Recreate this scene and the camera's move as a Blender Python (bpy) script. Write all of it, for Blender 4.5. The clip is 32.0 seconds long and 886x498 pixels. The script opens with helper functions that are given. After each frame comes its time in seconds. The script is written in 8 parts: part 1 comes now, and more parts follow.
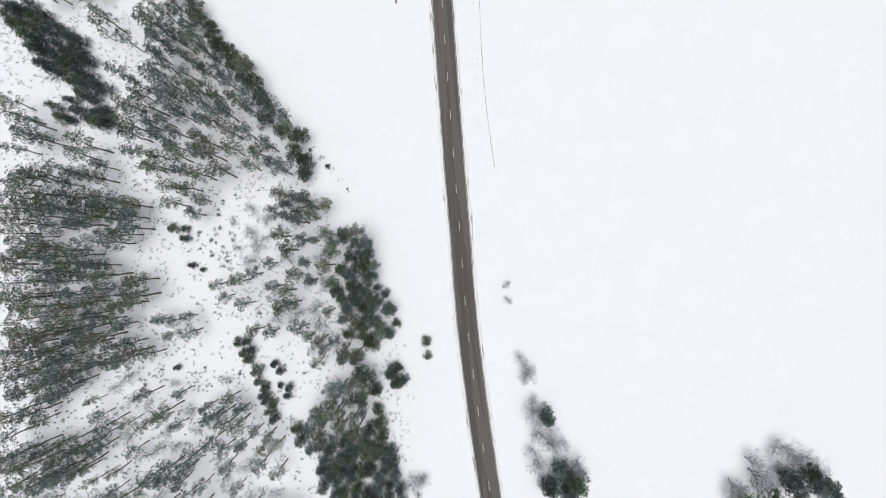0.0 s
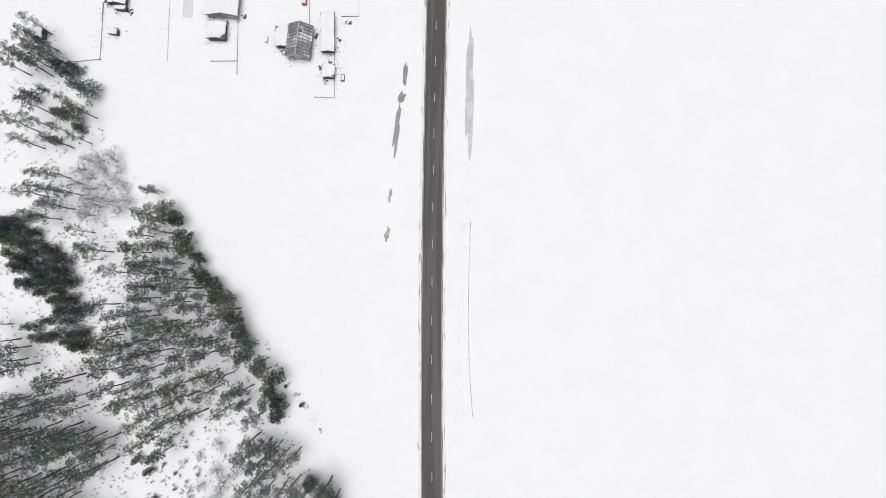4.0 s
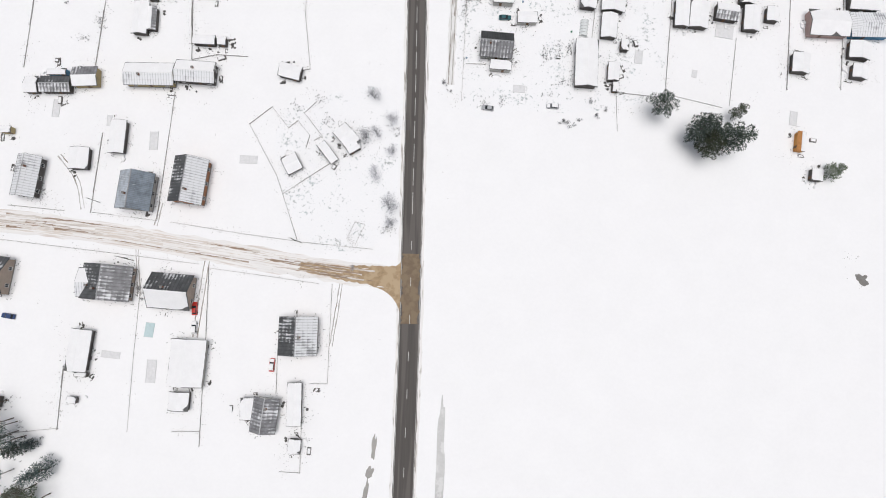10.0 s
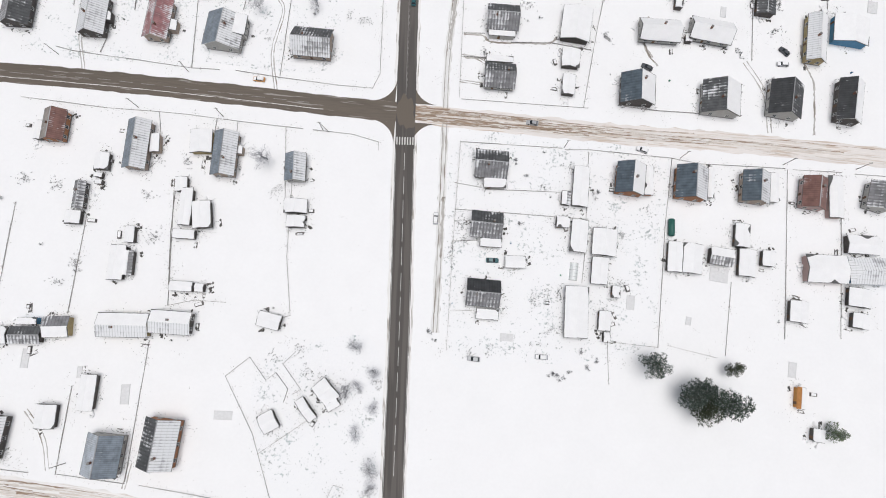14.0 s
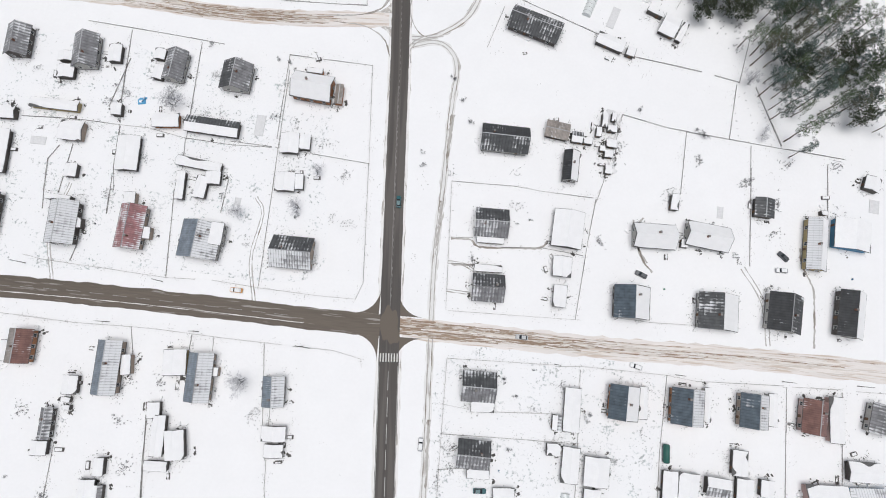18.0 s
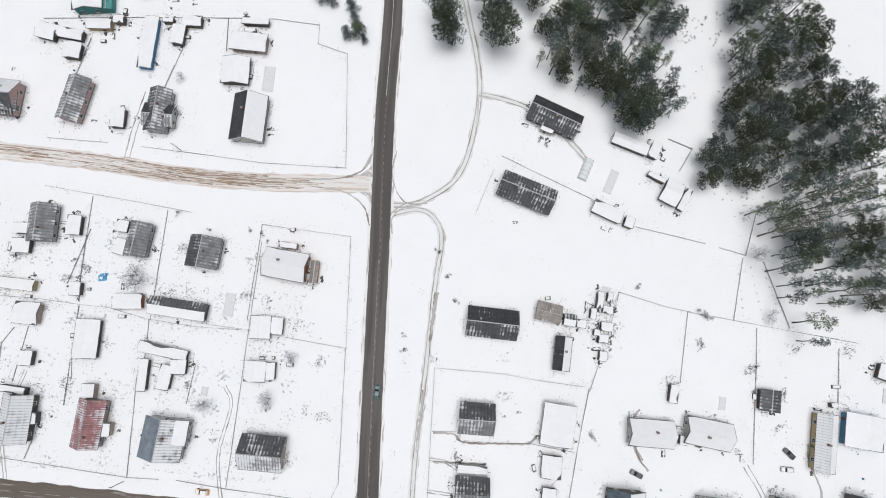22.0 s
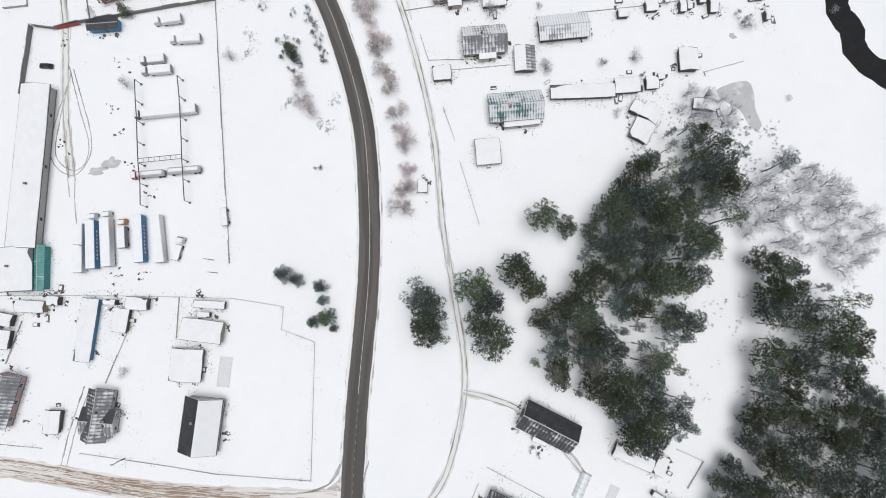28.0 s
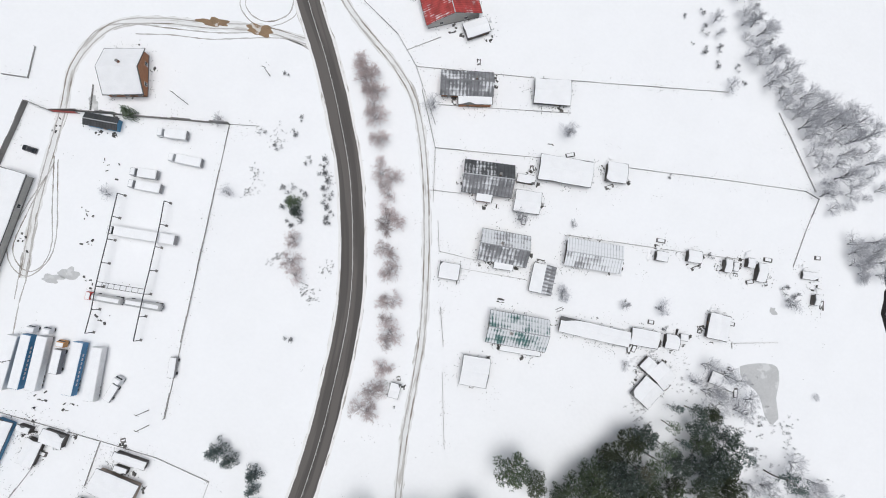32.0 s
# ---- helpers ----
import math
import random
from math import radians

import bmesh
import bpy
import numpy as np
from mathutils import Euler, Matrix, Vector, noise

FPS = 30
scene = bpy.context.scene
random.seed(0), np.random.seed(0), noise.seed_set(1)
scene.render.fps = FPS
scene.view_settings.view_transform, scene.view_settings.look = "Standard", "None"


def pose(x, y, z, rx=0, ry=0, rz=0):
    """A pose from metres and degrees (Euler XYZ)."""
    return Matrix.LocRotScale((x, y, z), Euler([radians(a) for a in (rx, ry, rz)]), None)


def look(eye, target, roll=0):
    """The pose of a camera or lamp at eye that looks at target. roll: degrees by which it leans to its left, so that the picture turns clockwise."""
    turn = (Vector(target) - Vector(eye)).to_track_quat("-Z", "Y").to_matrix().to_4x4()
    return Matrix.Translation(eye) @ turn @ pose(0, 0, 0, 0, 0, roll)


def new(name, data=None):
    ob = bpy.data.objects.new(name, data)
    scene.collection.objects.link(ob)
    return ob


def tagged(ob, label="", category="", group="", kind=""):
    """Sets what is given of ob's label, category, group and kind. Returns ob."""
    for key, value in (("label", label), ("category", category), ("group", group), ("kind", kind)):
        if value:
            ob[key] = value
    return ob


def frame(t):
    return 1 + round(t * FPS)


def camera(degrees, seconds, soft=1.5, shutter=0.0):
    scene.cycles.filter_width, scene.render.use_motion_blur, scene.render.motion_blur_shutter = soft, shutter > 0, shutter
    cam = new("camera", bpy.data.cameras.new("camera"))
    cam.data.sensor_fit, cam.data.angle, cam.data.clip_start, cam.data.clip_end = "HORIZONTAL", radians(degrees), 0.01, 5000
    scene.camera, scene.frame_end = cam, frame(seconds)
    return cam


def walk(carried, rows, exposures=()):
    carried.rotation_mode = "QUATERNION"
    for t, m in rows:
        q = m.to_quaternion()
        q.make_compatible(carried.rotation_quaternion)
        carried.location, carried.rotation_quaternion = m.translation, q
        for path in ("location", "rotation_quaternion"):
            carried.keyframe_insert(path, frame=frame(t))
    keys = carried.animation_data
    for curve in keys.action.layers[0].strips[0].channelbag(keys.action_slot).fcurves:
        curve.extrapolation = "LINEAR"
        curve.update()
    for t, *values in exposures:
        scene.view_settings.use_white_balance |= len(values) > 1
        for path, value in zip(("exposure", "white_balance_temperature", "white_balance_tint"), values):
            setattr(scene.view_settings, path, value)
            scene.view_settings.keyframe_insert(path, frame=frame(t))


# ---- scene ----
cam = camera(77.6, 32.0, 1.0)
# seconds, place in metres, turn in degrees
PATH = [
    (0, 25.96, 0.68, 180.40, 0.863, -0.582, -1.389),
    (0.5, 27.04, 8.81, 180.25, 1.504, -0.640, 0.457),
    (1, 28.14, 17.11, 179.93, 2.084, -0.619, 1.493),
    (1.5, 29.55, 25.90, 179.54, 2.513, -0.428, 2.132),
    (2, 30.79, 34.58, 179.35, 2.911, -0.278, 2.415),
    (3, 31.83, 52.38, 179.46, 3.542, -0.300, 2.877),
    (3.5, 32.34, 61.41, 179.46, 3.797, -0.303, 2.948),
    (5.5, 33.34, 96.86, 180.31, 4.871, -0.524, 3.334),
    (6, 33.03, 105.83, 181.39, 4.969, -0.773, 3.345),
    (7, 33.29, 125.80, 182.37, 5.184, -0.891, 3.519),
    (8, 33.85, 145.63, 183.13, 5.599, -0.858, 3.579),
    (9, 33.76, 164.98, 183.83, 6.231, -0.938, 3.699),
    (10, 33.80, 184.67, 184.60, 6.772, -0.947, 3.825),
    (11, 33.83, 204.33, 185.32, 7.347, -0.934, 3.932),
    (12, 33.83, 223.75, 186.16, 7.982, -0.923, 4.050),
    (13, 33.85, 242.90, 186.90, 8.696, -0.918, 4.149),
    (14, 34.06, 261.56, 187.91, 9.585, -0.893, 4.244),
    (14.5, 33.96, 270.32, 188.35, 9.835, -0.936, 4.283),
    (16.5, 34.58, 308.80, 190.63, 9.879, -0.773, 4.395),
    (17, 33.39, 318.65, 191.13, 9.908, -1.032, 4.353),
    (18, 31.92, 337.47, 192.39, 9.659, -1.312, 4.252),
    (19, 32.71, 355.36, 193.81, 9.475, -1.202, 4.443),
    (20, 33.42, 372.70, 192.98, 8.995, -1.137, 4.549),
    (21, 33.34, 390.33, 191.47, 8.628, -1.160, 4.614),
    (22, 33.09, 407.76, 189.78, 8.451, -1.198, 4.672),
    (23, 32.69, 424.57, 187.67, 8.550, -1.263, 4.707),
    (24, 32.44, 441.24, 185.67, 8.765, -1.225, 4.738),
    (25, 32.01, 458.96, 183.69, 8.620, -1.193, 4.804),
    (25.5, 31.96, 468.50, 182.89, 8.157, -1.124, 4.881),
    (27.5, 30.33, 513.15, 180.82, 5.171, -1.173, 5.776),
    (28, 29.92, 523.52, 179.50, 4.884, -1.142, 5.813),
    (29, 29.17, 542.50, 176.47, 4.379, -1.086, 7.139),
    (29.5, 28.82, 550.69, 174.92, 4.273, -1.160, 8.759),
    (30, 27.57, 559.43, 173.17, 4.276, -1.407, 10.578),
    (30.5, 26.16, 567.17, 171.76, 4.104, -1.620, 12.376),
    (31, 25.06, 574.76, 169.96, 4.341, -1.647, 15.160),
    (31.5, 23.26, 581.44, 168.43, 4.365, -1.813, 17.899),
    (32, 20.95, 588.74, 166.79, 4.523, -1.948, 21.161),
]
walk(cam, [(t, pose(x, y, z, rx, ry, rz)) for t, x, y, z, rx, ry, rz in PATH], [(0.0, 0.46, 6380, 9.5), (6.0, 0.47, 6560, 10), (13.0, 0.46, 6540, 9.5), (19.0, 0.44, 6430, 9),
      (25.0, 0.43, 6390, 8.5), (32.0, 0.43, 6310, 8)])

# overcast winter sky, weak wide sun
world = bpy.data.worlds.new("world")
scene.world = world
world.use_nodes = True
wn = world.node_tree
sky = wn.nodes.new("ShaderNodeTexSky")
sky.sky_type, sky.sun_disc = "NISHITA", False
sky.sun_elevation, sky.sun_rotation = radians(87), radians(200)
sky.air_density, sky.dust_density, sky.ozone_density = 1.0, 4.0, 0.3
grey = wn.nodes.new("ShaderNodeHueSaturation")
grey.inputs["Saturation"].default_value = 0.6
wn.links.new(sky.outputs[0], grey.inputs["Color"])
wn.links.new(grey.outputs[0], wn.nodes["Background"].inputs["Color"])
wn.nodes["Background"].inputs["Strength"].default_value = 0.05
sun_data = bpy.data.lights.new("sun", "SUN")
sun_data.energy, sun_data.angle, sun_data.color = 1.5, radians(40), (1.0, 0.992, 0.985)
sun = new("sun", sun_data)
sun.matrix_world = look((0, 0, 300), (0.0, 0.5, 300 - 31))

# ---- materials ----
MATS = {}


def mat(name, col, rough=0.85, var=0.25, size=1.5, bump=0.0, metal=0.0, dark=None, amount=0.0, spot=6.0, uv=False, stretch=(1, 1, 1), rand=0.0, fine=8.0):
    """A surface with grain at two scales; dark: a second colour in patches that cover about amount of it."""
    if name in MATS:
        return MATS[name]
    m = bpy.data.materials.new(name)
    m.use_nodes = True
    nt = m.node_tree
    n, l = nt.nodes, nt.links
    b = n["Principled BSDF"]
    b.inputs["Roughness"].default_value, b.inputs["Metallic"].default_value = rough, metal
    tc = n.new("ShaderNodeTexCoord")
    mp = n.new("ShaderNodeMapping")
    mp.inputs["Scale"].default_value = stretch
    l.new(tc.outputs["UV" if uv else "Object"], mp.inputs["Vector"])
    info = n.new("ShaderNodeObjectInfo")
    add = n.new("ShaderNodeVectorMath")
    sc = n.new("ShaderNodeMath")
    sc.operation = "MULTIPLY"
    sc.inputs[1].default_value = 57.0
    l.new(info.outputs["Random"], sc.inputs[0])
    l.new(mp.outputs[0], add.inputs[0])
    l.new(sc.outputs[0], add.inputs[1])

    def nz(scale, detail=4.0):
        t = n.new("ShaderNodeTexNoise")
        t.inputs["Scale"].default_value, t.inputs["Detail"].default_value = scale, detail
        l.new(add.outputs[0], t.inputs["Vector"])
        return t.outputs["Fac"]
    big, small = nz(1.0 / size), nz(fine / size, 6.0)
    mixv = n.new("ShaderNodeMix")
    mixv.inputs[0].default_value = 0.45
    l.new(big, mixv.inputs[2]), l.new(small, mixv.inputs[3])
    ramp = n.new("ShaderNodeValToRGB")
    lo, hi = [c * (1 - var) for c in col], [min(1, c * (1 + var * 0.6)) for c in col]
    ramp.color_ramp.elements[0].position, ramp.color_ramp.elements[1].position = 0.32, 0.68
    ramp.color_ramp.elements[0].color, ramp.color_ramp.elements[1].color = (*lo, 1), (*hi, 1)
    l.new(mixv.outputs[0], ramp.inputs[0])
    out = ramp.outputs[0]
    if dark:
        a, c = nz(1.0 / spot, 7.0), n.new("ShaderNodeValToRGB")
        edge = 0.66 - 0.33 * amount
        c.color_ramp.elements[0].position, c.color_ramp.elements[1].position = edge - 0.035, edge + 0.035
        l.new(a, c.inputs[0])
        mx = n.new("ShaderNodeMix")
        mx.data_type = "RGBA"
        l.new(c.outputs[0], mx.inputs[0]), l.new(out, mx.inputs[6])
        mx.inputs[7].default_value = (*dark, 1)
        out = mx.outputs[2]
    if rand:
        hs = n.new("ShaderNodeHueSaturation")
        mr = n.new("ShaderNodeMapRange")
        mr.inputs[3].default_value, mr.inputs[4].default_value = 1 - rand, 1 + rand
        l.new(info.outputs["Random"], mr.inputs[0]), l.new(mr.outputs[0], hs.inputs["Value"]), l.new(out, hs.inputs["Color"])
        out = hs.outputs[0]
    l.new(out, b.inputs["Base Color"])
    if bump:
        bp = n.new("ShaderNodeBump")
        bp.inputs["Strength"].default_value, bp.inputs["Distance"].default_value = 0.6, bump
        l.new(mixv.outputs[0], bp.inputs["Height"]), l.new(bp.outputs[0], b.inputs["Normal"])
    MATS[name] = m
    return m


def roof_mat(name, col, snow=0.35, rib=0.6, rough=0.6, metal=0.0, streak=5.0):
    """Ribbed sheets with half-melted snow in streaks down the slope; u runs along the eave and v up the slope, both in metres."""
    if name in MATS:
        return MATS[name]
    m = bpy.data.materials.new(name)
    m.use_nodes = True
    nt = m.node_tree
    n, l = nt.nodes, nt.links
    b = n["Principled BSDF"]
    b.inputs["Roughness"].default_value, b.inputs["Metallic"].default_value = rough, metal
    tc = n.new("ShaderNodeTexCoord")
    info = n.new("ShaderNodeObjectInfo")
    sc = n.new("ShaderNodeMath")
    sc.operation = "MULTIPLY"
    sc.inputs[1].default_value = 91.0
    l.new(info.outputs["Random"], sc.inputs[0])
    add = n.new("ShaderNodeVectorMath")
    l.new(tc.outputs["UV"], add.inputs[0]), l.new(sc.outputs[0], add.inputs[1])

    def nz(sx, sy, detail=5.0, scale=1.0):
        mp = n.new("ShaderNodeMapping")
        mp.inputs["Scale"].default_value = (sx, sy, 1)
        l.new(add.outputs[0], mp.inputs["Vector"])
        t = n.new("ShaderNodeTexNoise")
        t.inputs["Scale"].default_value, t.inputs["Detail"].default_value = scale, detail
        l.new(mp.outputs[0], t.inputs["Vector"])
        return t.outputs["Fac"]
    wave = n.new("ShaderNodeTexWave")
    wave.wave_type, wave.bands_direction = "BANDS", "X"
    wave.inputs["Scale"].default_value = 0.314 / rib
    l.new(tc.outputs["UV"], wave.inputs["Vector"])
    ramp = n.new("ShaderNodeValToRGB")
    ramp.color_ramp.elements[0].color = (*[c * 0.72 for c in col], 1)
    ramp.color_ramp.elements[1].color = (*[min(1, c * 1.35) for c in col], 1)
    ramp.color_ramp.elements[0].position, ramp.color_ramp.elements[1].position = 0.3, 0.7
    l.new(nz(0.5, 0.5, 8.0), ramp.inputs[0])
    # snow: broad drifts, streaks down the slope, a share of its own on each sheet and lines left in the troughs
    snap = n.new("ShaderNodeVectorMath")
    snap.operation = "SNAP"
    snap.inputs[1].default_value = (rib, 1.7, 1.0)
    l.new(tc.outputs["UV"], snap.inputs[0])
    joint = n.new("ShaderNodeVectorMath")
    l.new(snap.outputs[0], joint.inputs[0]), l.new(sc.outputs[0], joint.inputs[1])
    white = n.new("ShaderNodeTexWhiteNoise")
    white.noise_dimensions = "2D"
    l.new(joint.outputs[0], white.inputs["Vector"])
    lap = n.new("ShaderNodeTexWave")
    lap.wave_type, lap.bands_direction, lap.wave_profile = "BANDS", "Y", "SAW"
    lap.inputs["Scale"].default_value = 0.314 / 1.7 * 1.0
    l.new(tc.outputs["UV"], lap.inputs["Vector"])

    def plus(x, gain, y):
        q = n.new("ShaderNodeMath")
        q.operation = "MULTIPLY_ADD"
        q.inputs[1].default_value = gain
        l.new(x, q.inputs[0])
        if y is None:
            q.inputs[2].default_value = 0.0
        else:
            l.new(y, q.inputs[2])
        return q.outputs[0]
    total = plus(nz(0.22, 0.17, 6.0), 0.68, None)
    total = plus(nz(2.6, 2.6 / streak, 6.0), 0.27, total)
    total = plus(white.outputs["Value"], 0.045, total)
    total = plus(wave.outputs["Fac"], 0.085, total)
    total = plus(lap.outputs["Fac"], -0.07, total)
    c = n.new("ShaderNodeValToRGB")
    edge = 0.75 - 0.36 * snow
    c.color_ramp.elements[0].position, c.color_ramp.elements[1].position = edge - 0.05, edge + 0.07
    l.new(total, c.inputs[0])
    mx = n.new("ShaderNodeMix")
    mx.data_type = "RGBA"
    mx.inputs[7].default_value = (0.74, 0.75, 0.77, 1)
    l.new(c.outputs[0], mx.inputs[0]), l.new(ramp.outputs[0], mx.inputs[6])
    # thin open joints between the sheets
    out = mx.outputs[2]
    for src, dim, wide in ((wave.outputs["Fac"], 0.74, 0.14), (lap.outputs["Fac"], 0.84, 0.08)):
        line, mul = n.new("ShaderNodeValToRGB"), n.new("ShaderNodeMix")
        line.color_ramp.elements[0].color, line.color_ramp.elements[1].color = (dim, dim, dim, 1), (1, 1, 1, 1)
        line.color_ramp.elements[0].position, line.color_ramp.elements[1].position = wide * 0.4, wide
        mul.data_type, mul.blend_type = "RGBA", "MULTIPLY"
        mul.inputs[0].default_value = 1.0
        l.new(src, line.inputs[0]), l.new(out, mul.inputs[6]), l.new(line.outputs[0], mul.inputs[7])
        out = mul.outputs[2]
    l.new(out, b.inputs["Base Color"])
    bp = n.new("ShaderNodeBump")
    bp.inputs["Strength"].default_value, bp.inputs["Distance"].default_value = 0.7, 0.04
    l.new(wave.outputs["Fac"], bp.inputs["Height"]), l.new(bp.outputs[0], b.inputs["Normal"])
    MATS[name] = m
    return m


SNOW = mat("snow", (0.86, 0.86, 0.87), 0.75, 0.022, 9.0, 0.12)
ROOF_SNOW = mat("roof_snow", (0.86, 0.86, 0.87), 0.75, 0.05, 2.2, 0.2)
ASPHALT = mat("asphalt", (0.083, 0.075, 0.07), 0.8, 0.2, 3.0, 0.01, dark=(0.115, 0.103, 0.096), amount=0.45, spot=1.3, uv=True, stretch=(0.02, 0.55, 1))
PAINT = mat("road_paint", (0.62, 0.62, 0.6), 0.7, 0.25, 1.0)
MUD = mat("mud", (0.26, 0.17, 0.1), 0.8, 0.35, 2.0, 0.03, dark=(0.6, 0.56, 0.52), amount=0.2, spot=2.5)
BARK = mat("bark", (0.1, 0.075, 0.06), 0.95, 0.4, 0.8, 0.03)
FENCE_WOOD = mat("grey_fence_wood", (0.27, 0.255, 0.245), 0.9, 0.4, 1.0, 0.02, rand=0.35)
WOOD = mat("weathered_wood", (0.14, 0.13, 0.125), 0.9, 0.4, 1.0, 0.02, rand=0.35)
GLASS = mat("window_glass", (0.03, 0.035, 0.04), 0.08, 0.2, 0.5)
FRAME = mat("window_frame_paint", (0.72, 0.72, 0.7), 0.6, 0.1, 0.5)
CONCRETE = mat("concrete", (0.24, 0.23, 0.22), 0.9, 0.25, 0.8, 0.02)
ICE = mat("grey_ice", (0.5, 0.5, 0.5), 0.45, 0.12, 4.0, dark=(0.6, 0.6, 0.6), amount=0.25, spot=3.0)


# ---- building blocks ----
def mesh_object(name, verts, faces, material, parent=None, label="", uvs=None, smooth=False):
    me = bpy.data.meshes.new(name)
    me.from_pydata([tuple(v) for v in verts], [], faces)
    if uvs:
        lay = me.uv_layers.new(name="map")
        flat = np.array([c for fc in uvs for uv in fc for c in uv], dtype=np.float32)
        lay.data.foreach_set("uv", flat)
    me.materials.append(material)
    if smooth:
        me.polygons.foreach_set("use_smooth", [True] * len(me.polygons))
    me.update()
    ob = new(name, me)
    if parent:
        ob.parent = parent
    if label:
        tagged(ob, label)
    return ob


def box_geo(x0, x1, y0, y1, z0, z1, bev=0.0):
    """Vertices and faces of a box, its top edges cut by bev."""
    v = [(x0, y0, z0), (x1, y0, z0), (x1, y1, z0), (x0, y1, z0)]
    if not bev:
        v += [(x0, y0, z1), (x1, y0, z1), (x1, y1, z1), (x0, y1, z1)]
        return v, [(3, 2, 1, 0), (0, 1, 5, 4), (1, 2, 6, 5), (2, 3, 7, 6), (3, 0, 4, 7), (4, 5, 6, 7)]
    v += [(x0, y0, z1 - bev), (x1, y0, z1 - bev), (x1, y1, z1 - bev), (x0, y1, z1 - bev)]
    v += [(x0 + bev, y0 + bev, z1), (x1 - bev, y0 + bev, z1), (x1 - bev, y1 - bev, z1), (x0 + bev, y1 - bev, z1)]
    f = [(3, 2, 1, 0)]
    for k in (0, 4):
        f += [(k, k + 1, k + 5, k + 4), (k + 1, k + 2, k + 6, k + 5), (k + 2, k + 3, k + 7, k + 6), (k + 3, k, k + 4, k + 7)]
    return v, f + [(8, 9, 10, 11)]


def join(*geos):
    v, f = [], []
    for gv, gf in geos:
        k = len(v)
        v += list(gv)
        f += [tuple(i + k for i in q) for q in gf]
    return v, f


def box(name, dims, material, parent=None, label="", bev=0.0):
    v, f = box_geo(*dims, bev)
    return mesh_object(name, v, f, material, parent, label)


def thing(name, x, y, ang=0.0, z=0.0, label="", category="", group="", kind=""):
    e = new(name)
    e.empty_display_size = 0.5
    e.matrix_basis = pose(x, y, z, 0, 0, ang)
    return tagged(e, label, category, group, kind)


def smooth_line(pts, step=3.0):
    """A smooth line through the points, in steps of about step metres."""
    p = [Vector((a[0], a[1])) for a in pts]
    p = [p[0] * 2 - p[1]] + p + [p[-1] * 2 - p[-2]]
    out = []
    for i in range(1, len(p) - 2):
        n = max(1, int((p[i + 1] - p[i]).length / step))
        for k in range(n):
            t = k / n
            a, b, c, d = p[i - 1], p[i], p[i + 1], p[i + 2]
            out.append(0.5 * (2 * b + (c - a) * t + (2 * a - 5 * b + 4 * c - d) * t * t + (3 * b - a - 3 * c + d) * t ** 3))
    return out + [p[-2]]


def ribbon(name, pts, width, z, material, parent=None, label="", step=3.0, rough=0.0, side=0.0, seed=1, thick=0.05, w2=None):
    """A strip along a smooth line, with u along it and v across it in metres; rough: how far its edges stray; side: shift to its left."""
    rnd = random.Random(seed)
    line = smooth_line(pts, step)
    n = len(line)
    v, uv, run = [], [], 0.0
    for i, q in enumerate(line):
        d = (line[min(i + 1, n - 1)] - line[max(i - 1, 0)]).normalized()
        s = Vector((-d.y, d.x))
        w = width if w2 is None else width + (w2 - width) * i / (n - 1)
        lo, hi = -w / 2 + rnd.uniform(-1, 1) * rough, w / 2 + rnd.uniform(-1, 1) * rough
        if i:
            run += (q - line[i - 1]).length
        a, b = q + s * (side + lo), q + s * (side + hi)
        v += [(a.x, a.y, z), (b.x, b.y, z), (a.x, a.y, z - thick), (b.x, b.y, z - thick)]
        uv += [(run, lo), (run, hi), (run, lo), (run, hi)]
    f = []
    for i in range(n - 1):
        k = 4 * i
        f += [(k, k + 4, k + 5, k + 1), (k + 2, k + 6, k + 4, k), (k + 1, k + 5, k + 7, k + 3)]
    return mesh_object(name, v, f, material, parent, label, [[uv[i] for i in q] for q in f])


def blob(name, x, y, rx, ry, z, material, ang=0.0, seed=1, n=36, ragged=0.25, parent=None, label="", lean=0.0):
    """A flat patch with an uneven outline."""
    rnd = random.Random(seed)
    ph = [(rnd.uniform(0, 6.28), rnd.uniform(0.4, 1.0) * ragged / (k ** 0.6)) for k in range(2, 9)]
    v = [(x, y, z)]
    ca, sa = math.cos(radians(ang)), math.sin(radians(ang))
    for i in range(n):
        a = 2 * math.pi * i / n
        r = 1 + sum(am * math.cos(k * a + p) for k, (p, am) in zip(range(2, 9), ph))
        px, py = rx * r * math.cos(a), ry * r * math.sin(a)
        v.append((x + px * ca - py * sa, y + px * sa + py * ca, z))
    return mesh_object(name, v, [(0, i + 1, (i + 1) % n + 1) for i in range(n)], material, parent, label)


def patch(name, outline, z, material, parent=None, label=""):
    """A flat sheet inside a smooth closed outline."""
    n = len(outline)
    line = smooth_line([outline[-1]] + list(outline) + [outline[0], outline[1]], 1.5)
    first = max(1, int((Vector(outline[0]) - Vector(outline[-1])).length / 1.5))
    last = max(1, int((Vector(outline[1]) - Vector(outline[0])).length / 1.5))
    ring = line[first:-last - 1]
    return mesh_object(name, [(q.x, q.y, z) for q in ring], [tuple(range(len(ring)))], material, parent, label)

# ---- the ground and the roads ----
gv, gf = [], []
edges = [-2500, -900, -400, -200, -100, 0, 100, 200, 400, 900, 2500]
for j in edges:
    gv += [(i, j + 300, 0.0) for i in edges]
for j in range(10):
    gf += [(j * 11 + i, j * 11 + i + 1, j * 11 + i + 12, j * 11 + i + 11) for i in range(10)]
tagged(mesh_object("ground", gv, gf, SNOW), "flat open ground under fresh white snow", "ground", "", "structure")

